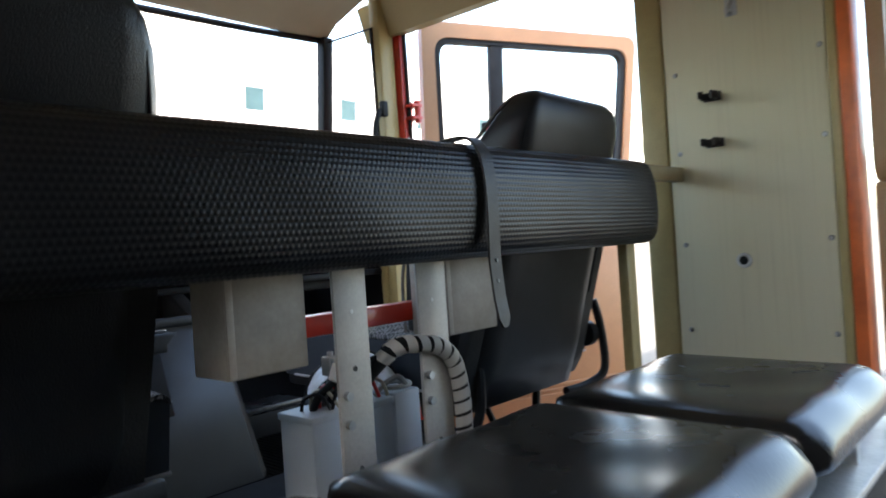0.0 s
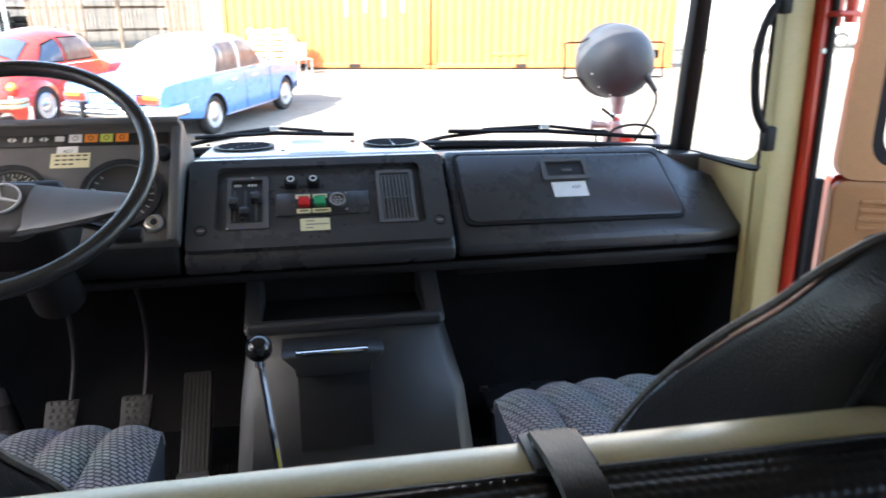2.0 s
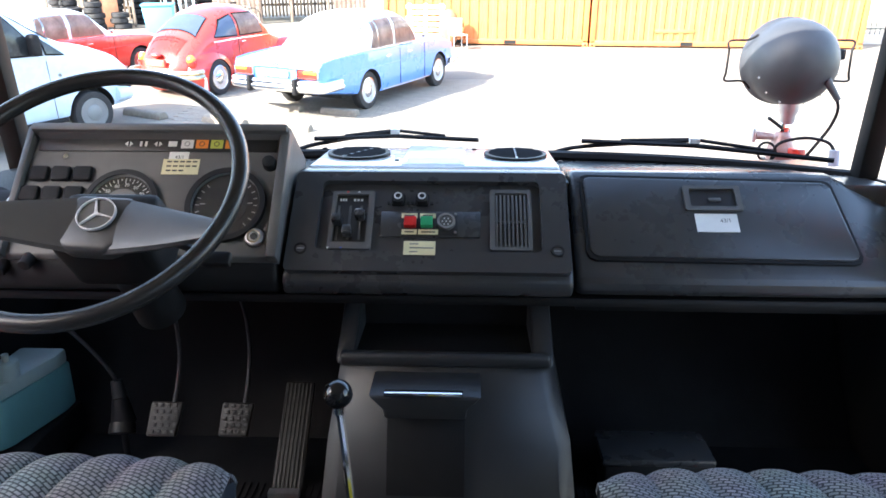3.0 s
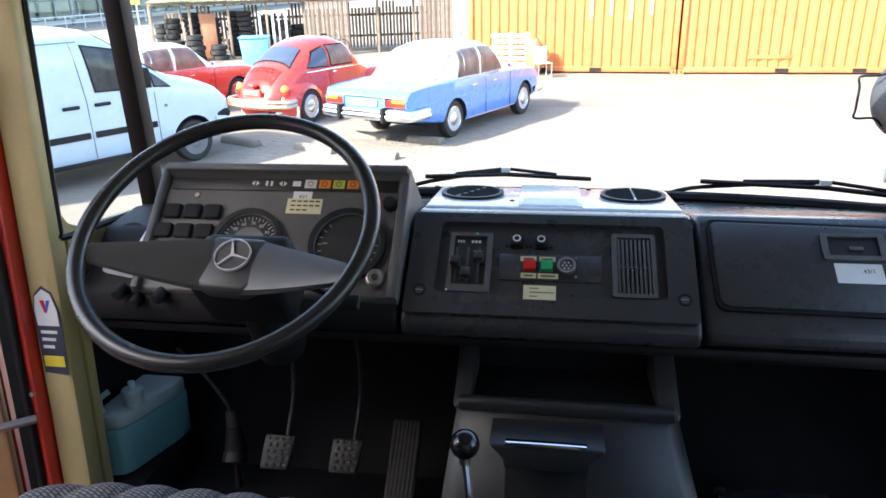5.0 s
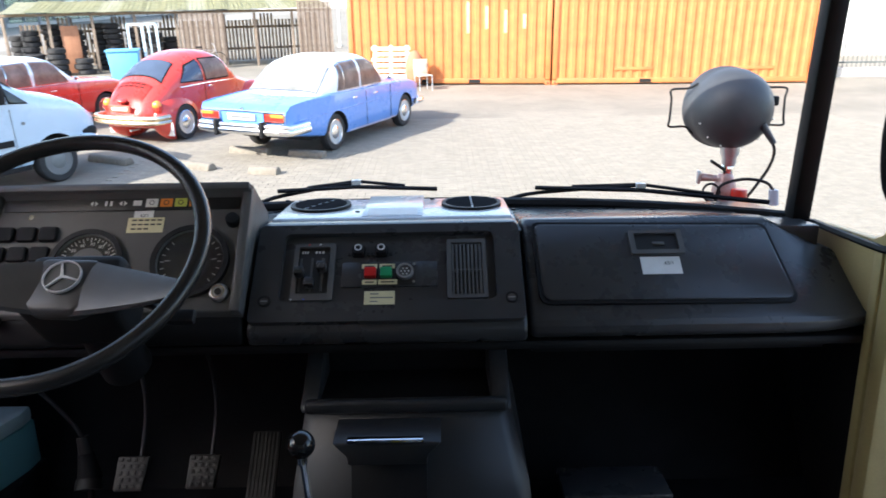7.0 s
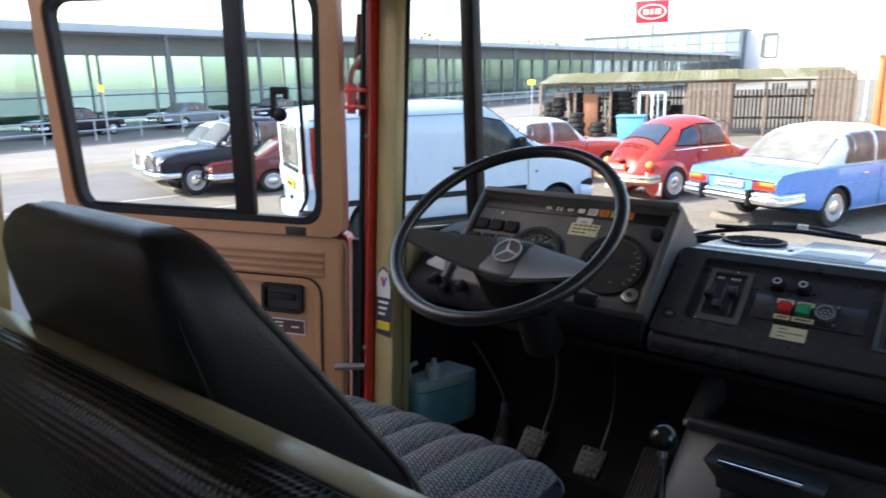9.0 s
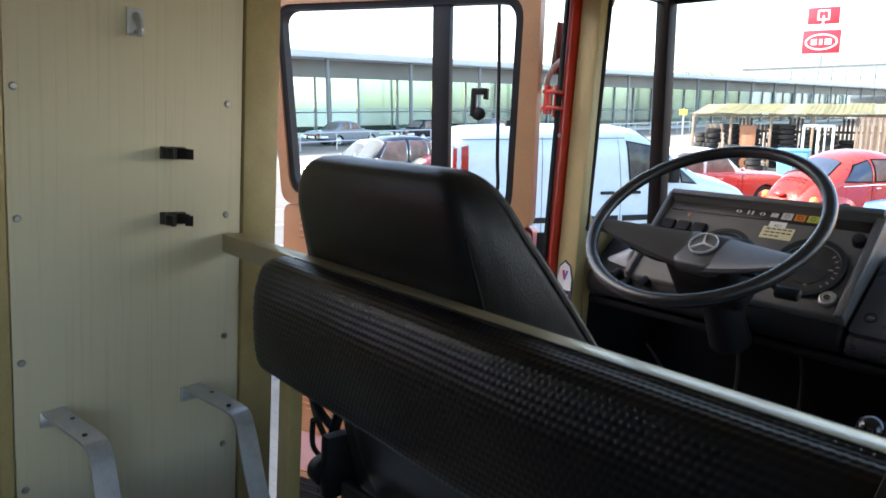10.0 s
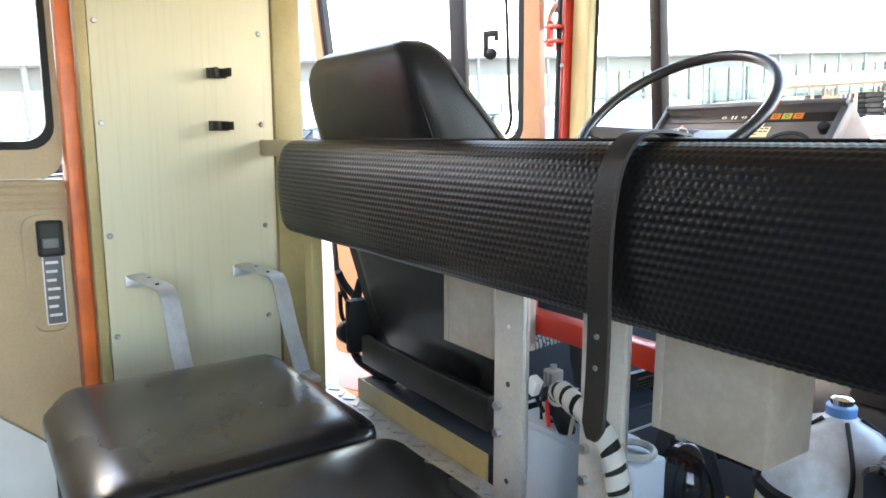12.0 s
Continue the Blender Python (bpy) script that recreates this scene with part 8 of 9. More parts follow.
    for r in range(2):
        for i in range(5):
            part("lid_slot", quad_skin(lambda a, c: over(a, c, 0.020), [(-0.30 + i * 0.125, -0.52 + r * 0.05), (-0.205 + i * 0.125, -0.52 + r * 0.05), (-0.205 + i * 0.125, -0.50 + r * 0.05), (-0.30 + i * 0.125, -0.50 + r * 0.05)], 2, 1, 0.003), M_wellblack, lid)
    p = part("number_plate", box(-0.24, 0.24, -0.885, -0.84, 0.565, 0.685, 0.01), M_plate_r, t)
    part("print_bar", box(-0.18, 0.18, -0.889, -0.885, 0.60, 0.65), M_label, p)
    part("plate_lamp", ball((0, -0.80, 0.745), 1.0, 14, 8, sc=(0.11, 0.08, 0.045)), M, t)
    part("exhaust", cyl((0.22, -0.92, 0.27), (0.22, -0.70, 0.27), 0.02, seg=10), M_steel, t)
    return t


def van(x, y, yaw):
    """Panel van with a short sloping nose. Rear axle at y = 0."""
    t = car_base("delivery_van", "pale blue-white panel van with black side mouldings", x, y, yaw)
    M = M_van
    hull = Hull([(-1.06, 0.82, 0.50, 1.00, 1.10, 6), (-1.03, 0.90, 0.42, 1.15, 2.06, 6), (-0.96, 0.93, 0.38, 1.18, 2.16, 6), (-0.6, 0.95, 0.33, 1.20, 2.21, 5.5), (0.6, 0.96, 0.30, 1.20, 2.235, 5.5), (1.7, 0.96, 0.30, 1.20, 2.225, 5.5), (2.05, 0.96, 0.30, 1.20, 2.17, 5), (2.25, 0.96, 0.30, 1.20, 2.08, 4.5), (2.95, 0.955, 0.31, 1.15, 1.58, 4), (3.25, 0.95, 0.32, 1.12, 1.42, 3.8), (3.65, 0.94, 0.34, 1.08, 1.33, 3.4), (4.0, 0.90, 0.37, 0.98, 1.20, 3), (4.2, 0.82, 0.40, 0.86, 1.04, 2.8), (4.30, 0.66, 0.44, 0.66, 0.80, 2.4)])
    WB = 3.43
    cuts = [lathe_x([(0.395, -0.2), (0.395, 0.28)], s * 0.96, yy, 0.36, s, 32) for s in (-1, 1) for yy in (0.0, WB)]
    part("body", cut(hull.mesh(0.15, 12), cuts, [M, M_wellblack]), [M, M_wellblack], t, angle=45)
    def side(s):
        return lambda a, c, d: Vector((s * (hull.flank(a, c) + d), a, c))
    def over(a, c, d):
        return Vector((a, c, hull.top(a, c) + d))
    window_pane(t, "windscreen", over, [(-0.82, 2.98), (0.82, 2.98), (0.70, 2.20), (-0.70, 2.20)], M_car_glass, M_rubber, "", 12, 6)
    for s in (-1, 1):
        window_pane(t, "front_side_window", side(s), [(1.92, 1.33), (2.78, 1.30), (2.34, 1.86), (1.84, 1.96)], M_van_glass, M_rubber, "dark cab side window")
        window_pane(t, "corner_window", side(s), [(2.84, 1.30), (3.10, 1.27), (2.90, 1.44), (2.80, 1.52)], M_van_glass, M_rubber, nu=3, nv=3)
        for y0, y1 in ((-0.55, 1.72), (1.80, 2.78)):
            part("moulding", tube([(s * 0.968, yy, 0.72) for yy in [y0 + (y1 - y0) * k / 8 for k in range(9)]], 0, flat=(0.045, 0.012, (s, 0, 0))), M_rubber, t, "black rubber side moulding")
        part("sill", box(s * 0.945 - 0.012, s * 0.945 + 0.012, 0.45, WB - 0.45, 0.29, 0.36, 0.006), M_rubber, t)
        for yy in (0.40, 1.76, 2.82):
            part("door_gap", tube([(s * (hull.flank(yy, zz) + 0.001), yy - (0.10 * max(0, zz - 1.2) if yy > 1 else 0), zz) for zz in ([0.36, 0.7, 1.0, 1.2] if yy > 2 else [0.36, 0.7, 1.0, 1.2, 1.45, 1.7, 1.95, 2.05])], 0.006, 5), M_dial_mid, t)
        part("roof_gutter", tube([(s * (hull.flank(yy, 2.02) + 0.004), yy, 2.02) for yy in [-0.9 + 0.3 * k for k in range(10)]], 0.008, 5), M_dial_mid, t)
        for yy in (1.40, 1.86):
            part("door_handle", box(s * 0.975 - 0.022, s * 0.975 + 0.022, yy, yy + 0.24, 1.115, 1.165, 0.016, 3), M_rubber, t)
        m_ = part("mirror", box(s * 1.07 - 0.09, s * 1.07 + 0.09, 2.56, 2.70, 1.30, 1.60, 0.05, 3), M_rubber, t)
        part("mirror_arm", box(s * 0.97 - 0.05, s * 0.97 + 0.05, 2.60, 2.68, 1.30, 1.36, 0.01), M_rubber, m_)
        lp = part("tail_lamp", quad_skin(lambda a, c: Vector((s * (hull.flank(-0.93, c) * 0.985 - 0.02 + 0.035 * (a + 1.07) / 0.17), a, c)), [(-1.085, 0.98), (-0.82, 0.92), (-0.80, 1.93), (-1.03, 1.88)], 4, 10, 0.03), M_tail, t, "tall curved red and clear tail lamp")
        part("lamp_clear", box(s * 0.895 - 0.03, s * 0.895 + 0.045, -1.085, -0.91, 0.98, 1.22, 0.015), M_label, lp)
        part("lamp_inner", box(s * 0.81 - 0.075, s * 0.81 + 0.065, -1.072, -1.03, 0.86, 1.95, 0.03, 3), M_label, t, "pale lamp panel")
        part("rear_bumper_corner", box(s * 0.82 - 0.14, s * 0.82 + 0.14, -1.15, -0.55, 0.36, 0.66, 0.06, 3), M_rubber, t)
        part("headlamp", ball((s * 0.74, 3.93, 0.96), 1.0, 16, 10, sc=(0.15, 0.22, 0.12)), M_label, t)
        part("bumper_corner", box(s * 0.84 - 0.07, s * 0.84 + 0.07, 3.88, 4.20, 0.62, 0.76, 0.05, 3), M_rubber, t)
        part("repeater", cyl((s * 0.95, 2.98, 0.98), (s * 0.968, 2.98, 0.98), 0.025, seg=12), M_dial_mid, t)
        for yy in (0.0, WB):
            road_wheel(t, s * 0.935, yy, 0.335, 0.21, M_van_rim, s, M_dial_mid)
    part("rear_window", box(-0.66, 0.66, -1.085, -1.03, 1.32, 1.92, 0.05, 3), M_car_glass_light, t)
    part("wiper", tube([(0.05, -1.10, 1.26), (-0.40, -1.10, 1.34)], 0.013, 6), M_rubber, t)
    part("tailgate_trim", box(-0.60, 0.60, -1.09, -1.04, 1.22, 1.27, 0.01), M_rubber, t)
    p = part("number_plate", box(-0.28, 0.28, -1.10, -1.05, 0.92, 1.06, 0.006), M_plate_y, t)
    part("print_bar", box(-0.2, 0.2, -1.104, -1.10, 0.96, 1.02), M_ink, p)
    part("latch", box(-0.06, 0.0, -1.10, -1.06, 0.72, 0.78, 0.01), M_rubber, t)
    part("rear_bumper", box(-0.78, 0.78, -1.16, -0.95, 0.38, 0.64, 0.05, 3), M, t)
    part("front_bumper", tube(smooth_line([(-0.88, 3.85, 0.56), (-0.74, 4.16, 0.54), (0, 4.30, 0.54), (0.74, 4.16, 0.54), (0.88, 3.85, 0.56)], 5), 0.13, 10), M, t)
    part("aerial_base", box(0.45, 0.57, -0.1, 0.05, 2.19, 2.30, 0.02), M_rubber, t)
    return t


M_van_glass = mat("van_glass", (0.075, 0.085, 0.09), 0.07, var=0.5, scale=3, spec=0.7)
M_van_rim = mat("van_rim", (0.15, 0.155, 0.16), 0.4, var=0.1)


M_beetle = paint("beetle_red", (0.58, 0.045, 0.03))
M_rim_red = paint("rim_red", (0.35, 0.05, 0.04))
M_red_car = paint("car_red", (0.60, 0.04, 0.03))
M_van = paint("van_pale_blue", (0.46, 0.58, 0.70))
M_sedan_blue = paint("sedan_blue", (0.11, 0.27, 0.68))
M_roof_white = paint("roof_white", (0.78, 0.78, 0.78))
M_black_car = mat("car_black", (0.012, 0.010, 0.016), 0.25, var=0.1, scale=2.5, coat=0.15, spec=0.3)
M_maroon = paint("car_maroon", (0.16, 0.02, 0.02))
M_white_car = paint("car_white", (0.72, 0.74, 0.76))
M_car_glass_sky = mat("car_glass_sky", (0.12, 0.16, 0.24), 0.06, var=0.1, scale=2, spec=0.9)
M_plate_r = mat("number_plate_red", (0.62, 0.10, 0.06), 0.4, var=0.05)
M_chrome_warm = mat("bumper_chrome", (0.80, 0.66, 0.45), 0.2, metal=0.9, var=0.2, scale=4)

SEDAN = old_sedan(-2.56, 12.86, -25.5, M_sedan_blue, M_roof_white, "light blue classic saloon with white roof on the paving")
SEDAN.scale = (1.05, 1.0, 1.05)
BEETLE = beetle(-5.62, 14.10, -22)
BEETLE.scale = (1.03, 1.04, 1.12)
old_sedan(-9.49, 14.14, -25.5, M_red_car, M_roof_white, "red classic saloon with white roof behind the van", M_rim_red)
van(-8.26, 7.92, -29)
BLACK = old_sedan(-14.85, 11.8, 164, M_black_car, M_black_car, "black classic saloon with chrome grille in a parking bay")
MAROON = old_sedan(-14.25, 10.6, -24, M_maroon, M_maroon, "dark red classic saloon with chrome bumper beside the van")
old_sedan(-16.9, 12.6, 164, M_white_car, M_white_car, "white classic saloon beyond the black one")
old_sedan(25.5, 27.5, 70, M_white_car, M_white_car, "white car by the white building")

BLACK.scale.z, MAROON.scale.z = 1.12, 0.84      # an older, taller body and a low sports one


def container(x0, y0, x1, y1, marked):
    L = math.hypot(x1 - x0, y1 - y0)
    yaw = math.atan2(y1 - y0, x1 - x0)
    t = thing("shipping_container", "orange corrugated steel shipping container with faded paint", "container", cab=False, group="containers", turn=Matrix.Translation((x0, y0, GZ)) @ Matrix.Rotation(yaw, 4, "Z"))
    H, D, F = 2.90, 2.44, 0.06
    b = B()
    n = int((L - 0.3) / 0.28)
    p = (L - 0.30) / n
    prof = []
    for i in range(n):
        a = 0.15 + i * p
        prof += [(a, 0.035), (a + p * 0.30, 0.035), (a + p * 0.45, 0.0), (a + p * 0.85, 0.0)]
    prof.append((L - 0.15, 0.035))
    lo = [b.verts.new((x, y + 0.02, 0.17)) for x, y in prof]
    hi = [b.verts.new((x, y + 0.02, H - 0.08)) for x, y in prof]
    for i in range(len(prof) - 1):
        b.faces.new((lo[i], lo[i + 1], hi[i + 1], hi[i]))
    part("corrugated_wall", b, M_cont, t, smooth=False)
    part("top_rail", box(0, L, 0, 0.07, H - 0.10, H, 0.01), M_cont, t)
    part("bottom_rail", box(0, L, 0, 0.07, 0.05, 0.20, 0.01), M_cont, t)
    for a in (0, L - 0.15):
        part("corner_post", box(a, a + 0.15, 0, 0.15, 0.12, H - 0.12, 0.01), M_cont, t)
        for z in (0.0, H - 0.12):
            q = part("corner_casting", box(a - 0.005, a + 0.165, -0.006, 0.16, z, z + 0.12, 0.01), M_cont, t)
            part("casting_hole", box(a + 0.05, a + 0.11, -0.009, -0.003, z + 0.035, z + 0.085), M_wellblack, q)
    for a in (L * 0.34, L * 0.60):
        part("fork_pocket", box(a, a + 0.36, -0.004, 0.05, 0.06, 0.17), M_wellblack, t)
    part("shell", box(0.02, L - 0.02, 0.075, D, 0.12, H - 0.02), M_cont, t)
    for k in range(4) if marked else ():
        a = 0.15 + p * (int(n * 0.58) + 2 * k) + p * 0.47
        part("paint_streak", box(a, a + p * 0.34, 0.014, 0.0195, 1.55 + 0.12 * (k % 2), 2.45 - 0.12 * k), M_cont_pale, t, "pale streak of worn paint")
    for a in (L * 0.24, L * 0.70) if not marked else ():
        part("stiffener", box(a, a + 1.15, -0.002, 0.03, 0.42, 0.52, 0.01), M_cont, t)
    return t


M_cont = mat("container_orange", (0.50, 0.17, 0.05), 0.5, var=0.10, scale=2.2, grain=0.06, gscale=40, color2=(0.40, 0.125, 0.04), detail=8)
M_cont_pale = mat("container_pale", (0.62, 0.40, 0.22), 0.55, var=0.2, scale=6)
container(-2.62, 22.42, 3.60, 21.66, True)
container(3.66, 21.62, 11.42, 21.10, False)

M_stop = mat("stop_concrete", (0.20, 0.175, 0.14), 0.9, var=0.2, scale=9, grain=0.15, gscale=60)
# wheel stops on the paving
for x, y, yaw, L in ((-4.0, 11.2, -27, 0.9), (-5.6, 11.75, -27, 0.95), (-2.68, 10.72, -15, 0.5), (-3.3, 12.3, -20, 0.8), (-2.2, 11.95, -20, 0.7)):
    m = Matrix.Translation((x, y, GZ)) @ Matrix.Rotation(radians(yaw), 4, "Z")
    t = thing("wheel_stop", "worn concrete wheel stop on the paving", "wheel stop", cab=False, group="wheel stops", turn=m)
    b = prism([(-0.11, 0), (0.11, 0), (0.075, 0.10), (0.03, 0.125), (-0.03, 0.125), (-0.075, 0.10)], "x", -L / 2, L / 2, 0.02)
    part("block", b, M_stop, t)

# ---- the open shed with tyres ----
SA, SB = Vector((-15.9, 27.0, 0)), Vector((-4.4, 30.7, 0))
SD = (SB - SA).normalized()
SY = math.atan2(SD.y, SD.x)
SL = (SB - SA).length
MS = Matrix.Translation((SA.x, SA.y, GZ)) @ Matrix.Rotation(SY, 4, "Z")
shed = thing("open_shed", "open timber lean-to with yellowed corrugated roof", "shed", cab=False, turn=MS)
random.seed(11)
for i in range(15):
    a, e, q = SL * i / 15, 0.02 * (i % 2) + random.uniform(0, 0.015), random.uniform(-0.12, 0.10)
    b = B()
    n = 10
    rows = [[b.verts.new((a - 0.03 + (SL / 15 + 0.08) * k / n, yy, zz + e + (0.016 if k % 2 else 0))) for k in range(n + 1)] for yy, zz in ((-0.40 + q, 2.21), (1.2, 2.38), (2.8, 2.60))]
    for j in range(2):
        for k in range(n):
            b.faces.new((rows[j][k], rows[j][k + 1], rows[j + 1][k + 1], rows[j + 1][k]))
    bmesh.ops.solidify(b, geom=b.faces[:], thickness=0.012)
    part("roof_sheet", b, M_shed_roof if i % 4 else M_shed_roof_pale, shed, smooth=False)
for k in range(3):
    part("roof_purlin", box(-0.1, SL + 0.1, 0.1 + k * 1.1, 0.18 + k * 1.1, 2.12 + k * 0.14, 2.20 + k * 0.14), M_timber_dark, shed)
part("front_beam", box(0, SL, -0.04, 0.04, 2.11, 2.20, 0.01), M_timber, shed)
for i in range(9):
    a = SL * i / 8
    part("post", box(a - 0.05, a + 0.05, -0.05, 0.05, 0, 2.1, 0.01), M_timber, shed)
for i in range(78):
    a = SL * i / 78
    h = 1.75 + 0.25 * (i % 13 > 8)
    part("fence_board", box(a + 0.01, a + 0.10, 2.5, 2.53, 0.05, h), M_timber if i % 3 else M_timber_dark, shed)
part("fence_rail", box(0, SL, 2.53, 2.58, 0.5, 0.6), M_timber_dark, shed)
part("fence_rail", box(0, SL, 2.53, 2.58, 1.4, 1.5), M_timber_dark, shed)
for a, w, h in ((6.15, 1.75, 2.12), (10.75, 1.45, 2.50)):
    sc = thing("board_screen", "screen of brown upright timber boards by the shed", "fence", cab=False, group="board screens", turn=MS @ Matrix.Translation((a, -0.45, 0)))
    for i in range(int(w / 0.095)):
        part("board", box(i * 0.095, i * 0.095 + 0.075, 0, 0.025, 0, h), M_timber_dark if i % 2 else M_timber, sc)
    part("rail", box(0, w, 0.025, 0.06, 0.4, 0.5), M_timber_dark, sc)
random.seed(4)


def tyre_mesh():
    b = B()
    prof = [(0.18, 0.0), (0.27, 0.0), (0.32, 0.03), (0.325, 0.10), (0.32, 0.17), (0.27, 0.20), (0.18, 0.20), (0.19, 0.16), (0.25, 0.15), (0.25, 0.05), (0.19, 0.04)]
    seg = 20
    rr = [[b.verts.new((r * math.cos(2 * math.pi * k / seg), r * math.sin(2 * math.pi * k / seg), z)) for k in range(seg)] for r, z in prof]
    for i in range(len(rr)):
        for k in range(seg):
            b.faces.new((rr[i][k], rr[i][(k + 1) % seg], rr[(i + 1) % len(rr)][(k + 1) % seg], rr[(i + 1) % len(rr)][k]))
    return mesh_of("tyre", b, M_tyre)


TY = tyre_mesh()
for k, (a, yy, n) in enumerate(((0.7, 0.5, 8), (1.45, 0.7, 9), (2.3, 0.5, 8), (1.0, -0.7, 4), (1.75, -0.8, 5), (2.6, -0.7, 3), (3.6, 0.7, 9), (4.35, 0.8, 8), (5.1, 0.6, 7), (5.7, 1.2, 6), (3.1, 1.2, 9), (0.2, 1.0, 7))):
    st_ = thing("tyre_stack", "stack of used black car tyres in the shed", "tyres", cab=False, group="tyre stacks", turn=MS @ Matrix.Translation((a, yy, 0)))
    for i in range(n):
        o = new("tyre", TY)
        o.parent = st_
        o.matrix_basis = Matrix.Translation((random.uniform(-0.05, 0.05), random.uniform(-0.05, 0.05), i * 0.2)) @ Matrix.Rotation(random.uniform(-0.03, 0.03), 4, "X")
b_ = thing("brown_cabinet", "rust-brown board leaning among the tyres", "board", cab=False, turn=MS @ Matrix.Translation((1.85, 0.1, 0)))
part("panel", box(0, 0.62, 0, 0.08, 0.0, 1.75, 0.01), M_rustboard, b_)
bn = thing("blue_bin", "light blue plastic waste bin by the tyres", "bin", cab=False, turn=Matrix.Translation((-10.6, 24.6, GZ)) @ Matrix.Rotation(0.3, 4, "Z"))
part("body", prism([(-0.42, 0.08), (0.42, 0.08), (0.50, 1.0), (-0.50, 1.0)], "y", -0.4, 0.4, 0.03), M_bin, bn)
part("lid", box(-0.53, 0.53, -0.44, 0.44, 1.0, 1.07, 0.02), M_bin, bn)
for s in (-1, 1):
    part("wheel", cyl((s * 0.3 - 0.03, 0.35, 0.09), (s * 0.3 + 0.03, 0.35, 0.09), 0.09, seg=16), M_tyre, bn)
wf = thing("white_door_frame", "white window frame standing upright by the bin", "frame", cab=False, turn=Matrix.Translation((-10.0, 25.0, GZ)) @ Matrix.Rotation(0.25, 4, "Z"))
for x0, x1, z0, z1 in ((-0.5, -0.42, 0, 1.9), (0.42, 0.5, 0, 1.9), (-0.5, 0.5, 1.82, 1.9), (-0.04, 0.04, 0, 1.9), (-0.5, 0.5, 0, 0.08), (0.19, 0.23, 0.1, 1.85)):
    part("bar", box(x0, x1, -0.03, 0.03, z0, z1, 0.005), M_frame_blue, wf)
pl = thing("wooden_pallets", "stack of pale wooden pallets leaning on the container", "pallets", cab=False, turn=Matrix.Translation((-1.3, 21.75, GZ)) @ Matrix.Rotation(-0.12, 4, "Z"))
for i in range(7):
    part("slat", box(-0.6, 0.6, -0.02, 0.01, 0.10 + i * 0.165, 0.21 + i * 0.165, 0.004, m=Matrix.Rotation(radians(-8), 4, "X") @ Matrix.Translation((0.12 * (i % 2), 0.0, 0))), M_pale_wood, pl)
for x in (-0.5, 0.0, 0.5):
    part("bearer", box(x - 0.05, x + 0.05, 0.01, 0.10, 0.05, 1.25, 0.004, m=Matrix.Rotation(radians(-8), 4, "X")), M_pale_wood, pl)
rp = thing("brown_tarpaulin", "rust-brown sheet draped by the container", "tarpaulin", cab=False, turn=Matrix.Translation((-0.55, 21.6, GZ)))
part("sheet", ball((0, 0, 0.55), 1.0, 16, 10, sc=(0.28, 0.2, 0.55)), M_rustboard, rp)
ch = thing("garden_chair", "pale plastic garden chair before the container", "chair", cab=False, turn=Matrix.Translation((-0.28, 20.9, GZ)) @ Matrix.Rotation(0.4, 4, "Z"))
part("seat", box(-0.22, 0.22, -0.22, 0.22, 0.42, 0.45, 0.01), M_pale_wood, ch)
part("backrest", box(-0.22, 0.22, 0.20, 0.24, 0.45, 0.88, 0.02), M_pale_wood, ch)
for a in (-0.2, 0.2):
    for c in (-0.2, 0.2):
        part("leg", cyl((a, c, 0), (a, c, 0.43), 0.015, seg=8), M_galv, ch)
bk = thing("bicycle", "dark bicycle leaning in front of the shed", "bicycle", cab=False, turn=MS @ Matrix.Translation((7.0, -1.2, 0)) @ Matrix.Rotation(0.4, 4, "Z"))
for a in (-0.52, 0.52):
    part("wheel", tube(ring_points((a, 0, 0.34), 0.32, (1, 0, 0), (0, 0, 1), 28), 0.018, 6, True), M_tyre, bk)
part("frame", tube([(-0.52, 0, 0.34), (-0.1, 0, 0.30), (0.38, 0, 0.75), (-0.22, 0, 0.78), (-0.1, 0, 0.30)], 0.016, 6), M_galv, bk)
part("fork", tube([(0.52, 0, 0.34), (0.36, 0, 0.95), (0.28, 0, 1.0)], 0.014, 6), M_galv, bk)
part("saddle", box(-0.36, -0.12, -0.06, 0.06, 0.86, 0.92, 0.02), M_rubber, bk)

# ---- the glass showroom along the road ----
RA, RB = Vector((-40.0, -12.0, 0)), Vector((-50.0, 168.0, 0))
RD = (RB - RA).normalized()
RL = (RB - RA).length
MR = Matrix.Translation((RA.x, RA.y, GZ)) @ Matrix.Rotation(math.atan2(RD.y, RD.x), 4, "Z")
sr = thing("car_showroom", "long glass-fronted showroom under a flat grey roof", "building", cab=False, turn=MR)
part("roof", box(-1, RL, -2.0, 14, 5.55, 6.0, 0.05), M_roofgrey, sr, "flat light grey roof edge")
part("fascia", box(-1, RL, 0.1, 0.4, 4.4, 5.55), M_fascia, sr, "grey fascia above the glass")
part("rear_plinth", box(0, RL, 13.5, 13.9, 0, 0.7), M_hedge, sr, "low planted wall behind the glass")
part("floor", box(0, RL, 0.4, 13.5, 0, 0.12), M_conc, sr)
for i in range(int(RL / 7.2)):
    part("rear_column", box(i * 7.2 + 3.0, i * 7.2 + 3.22, 13.4, 13.6, 0.1, 5.55), M_column, sr)
part("plinth", box(0, RL, 0, 0.4, 0, 0.4), M_conc, sr)
n = int(RL / 3.6)
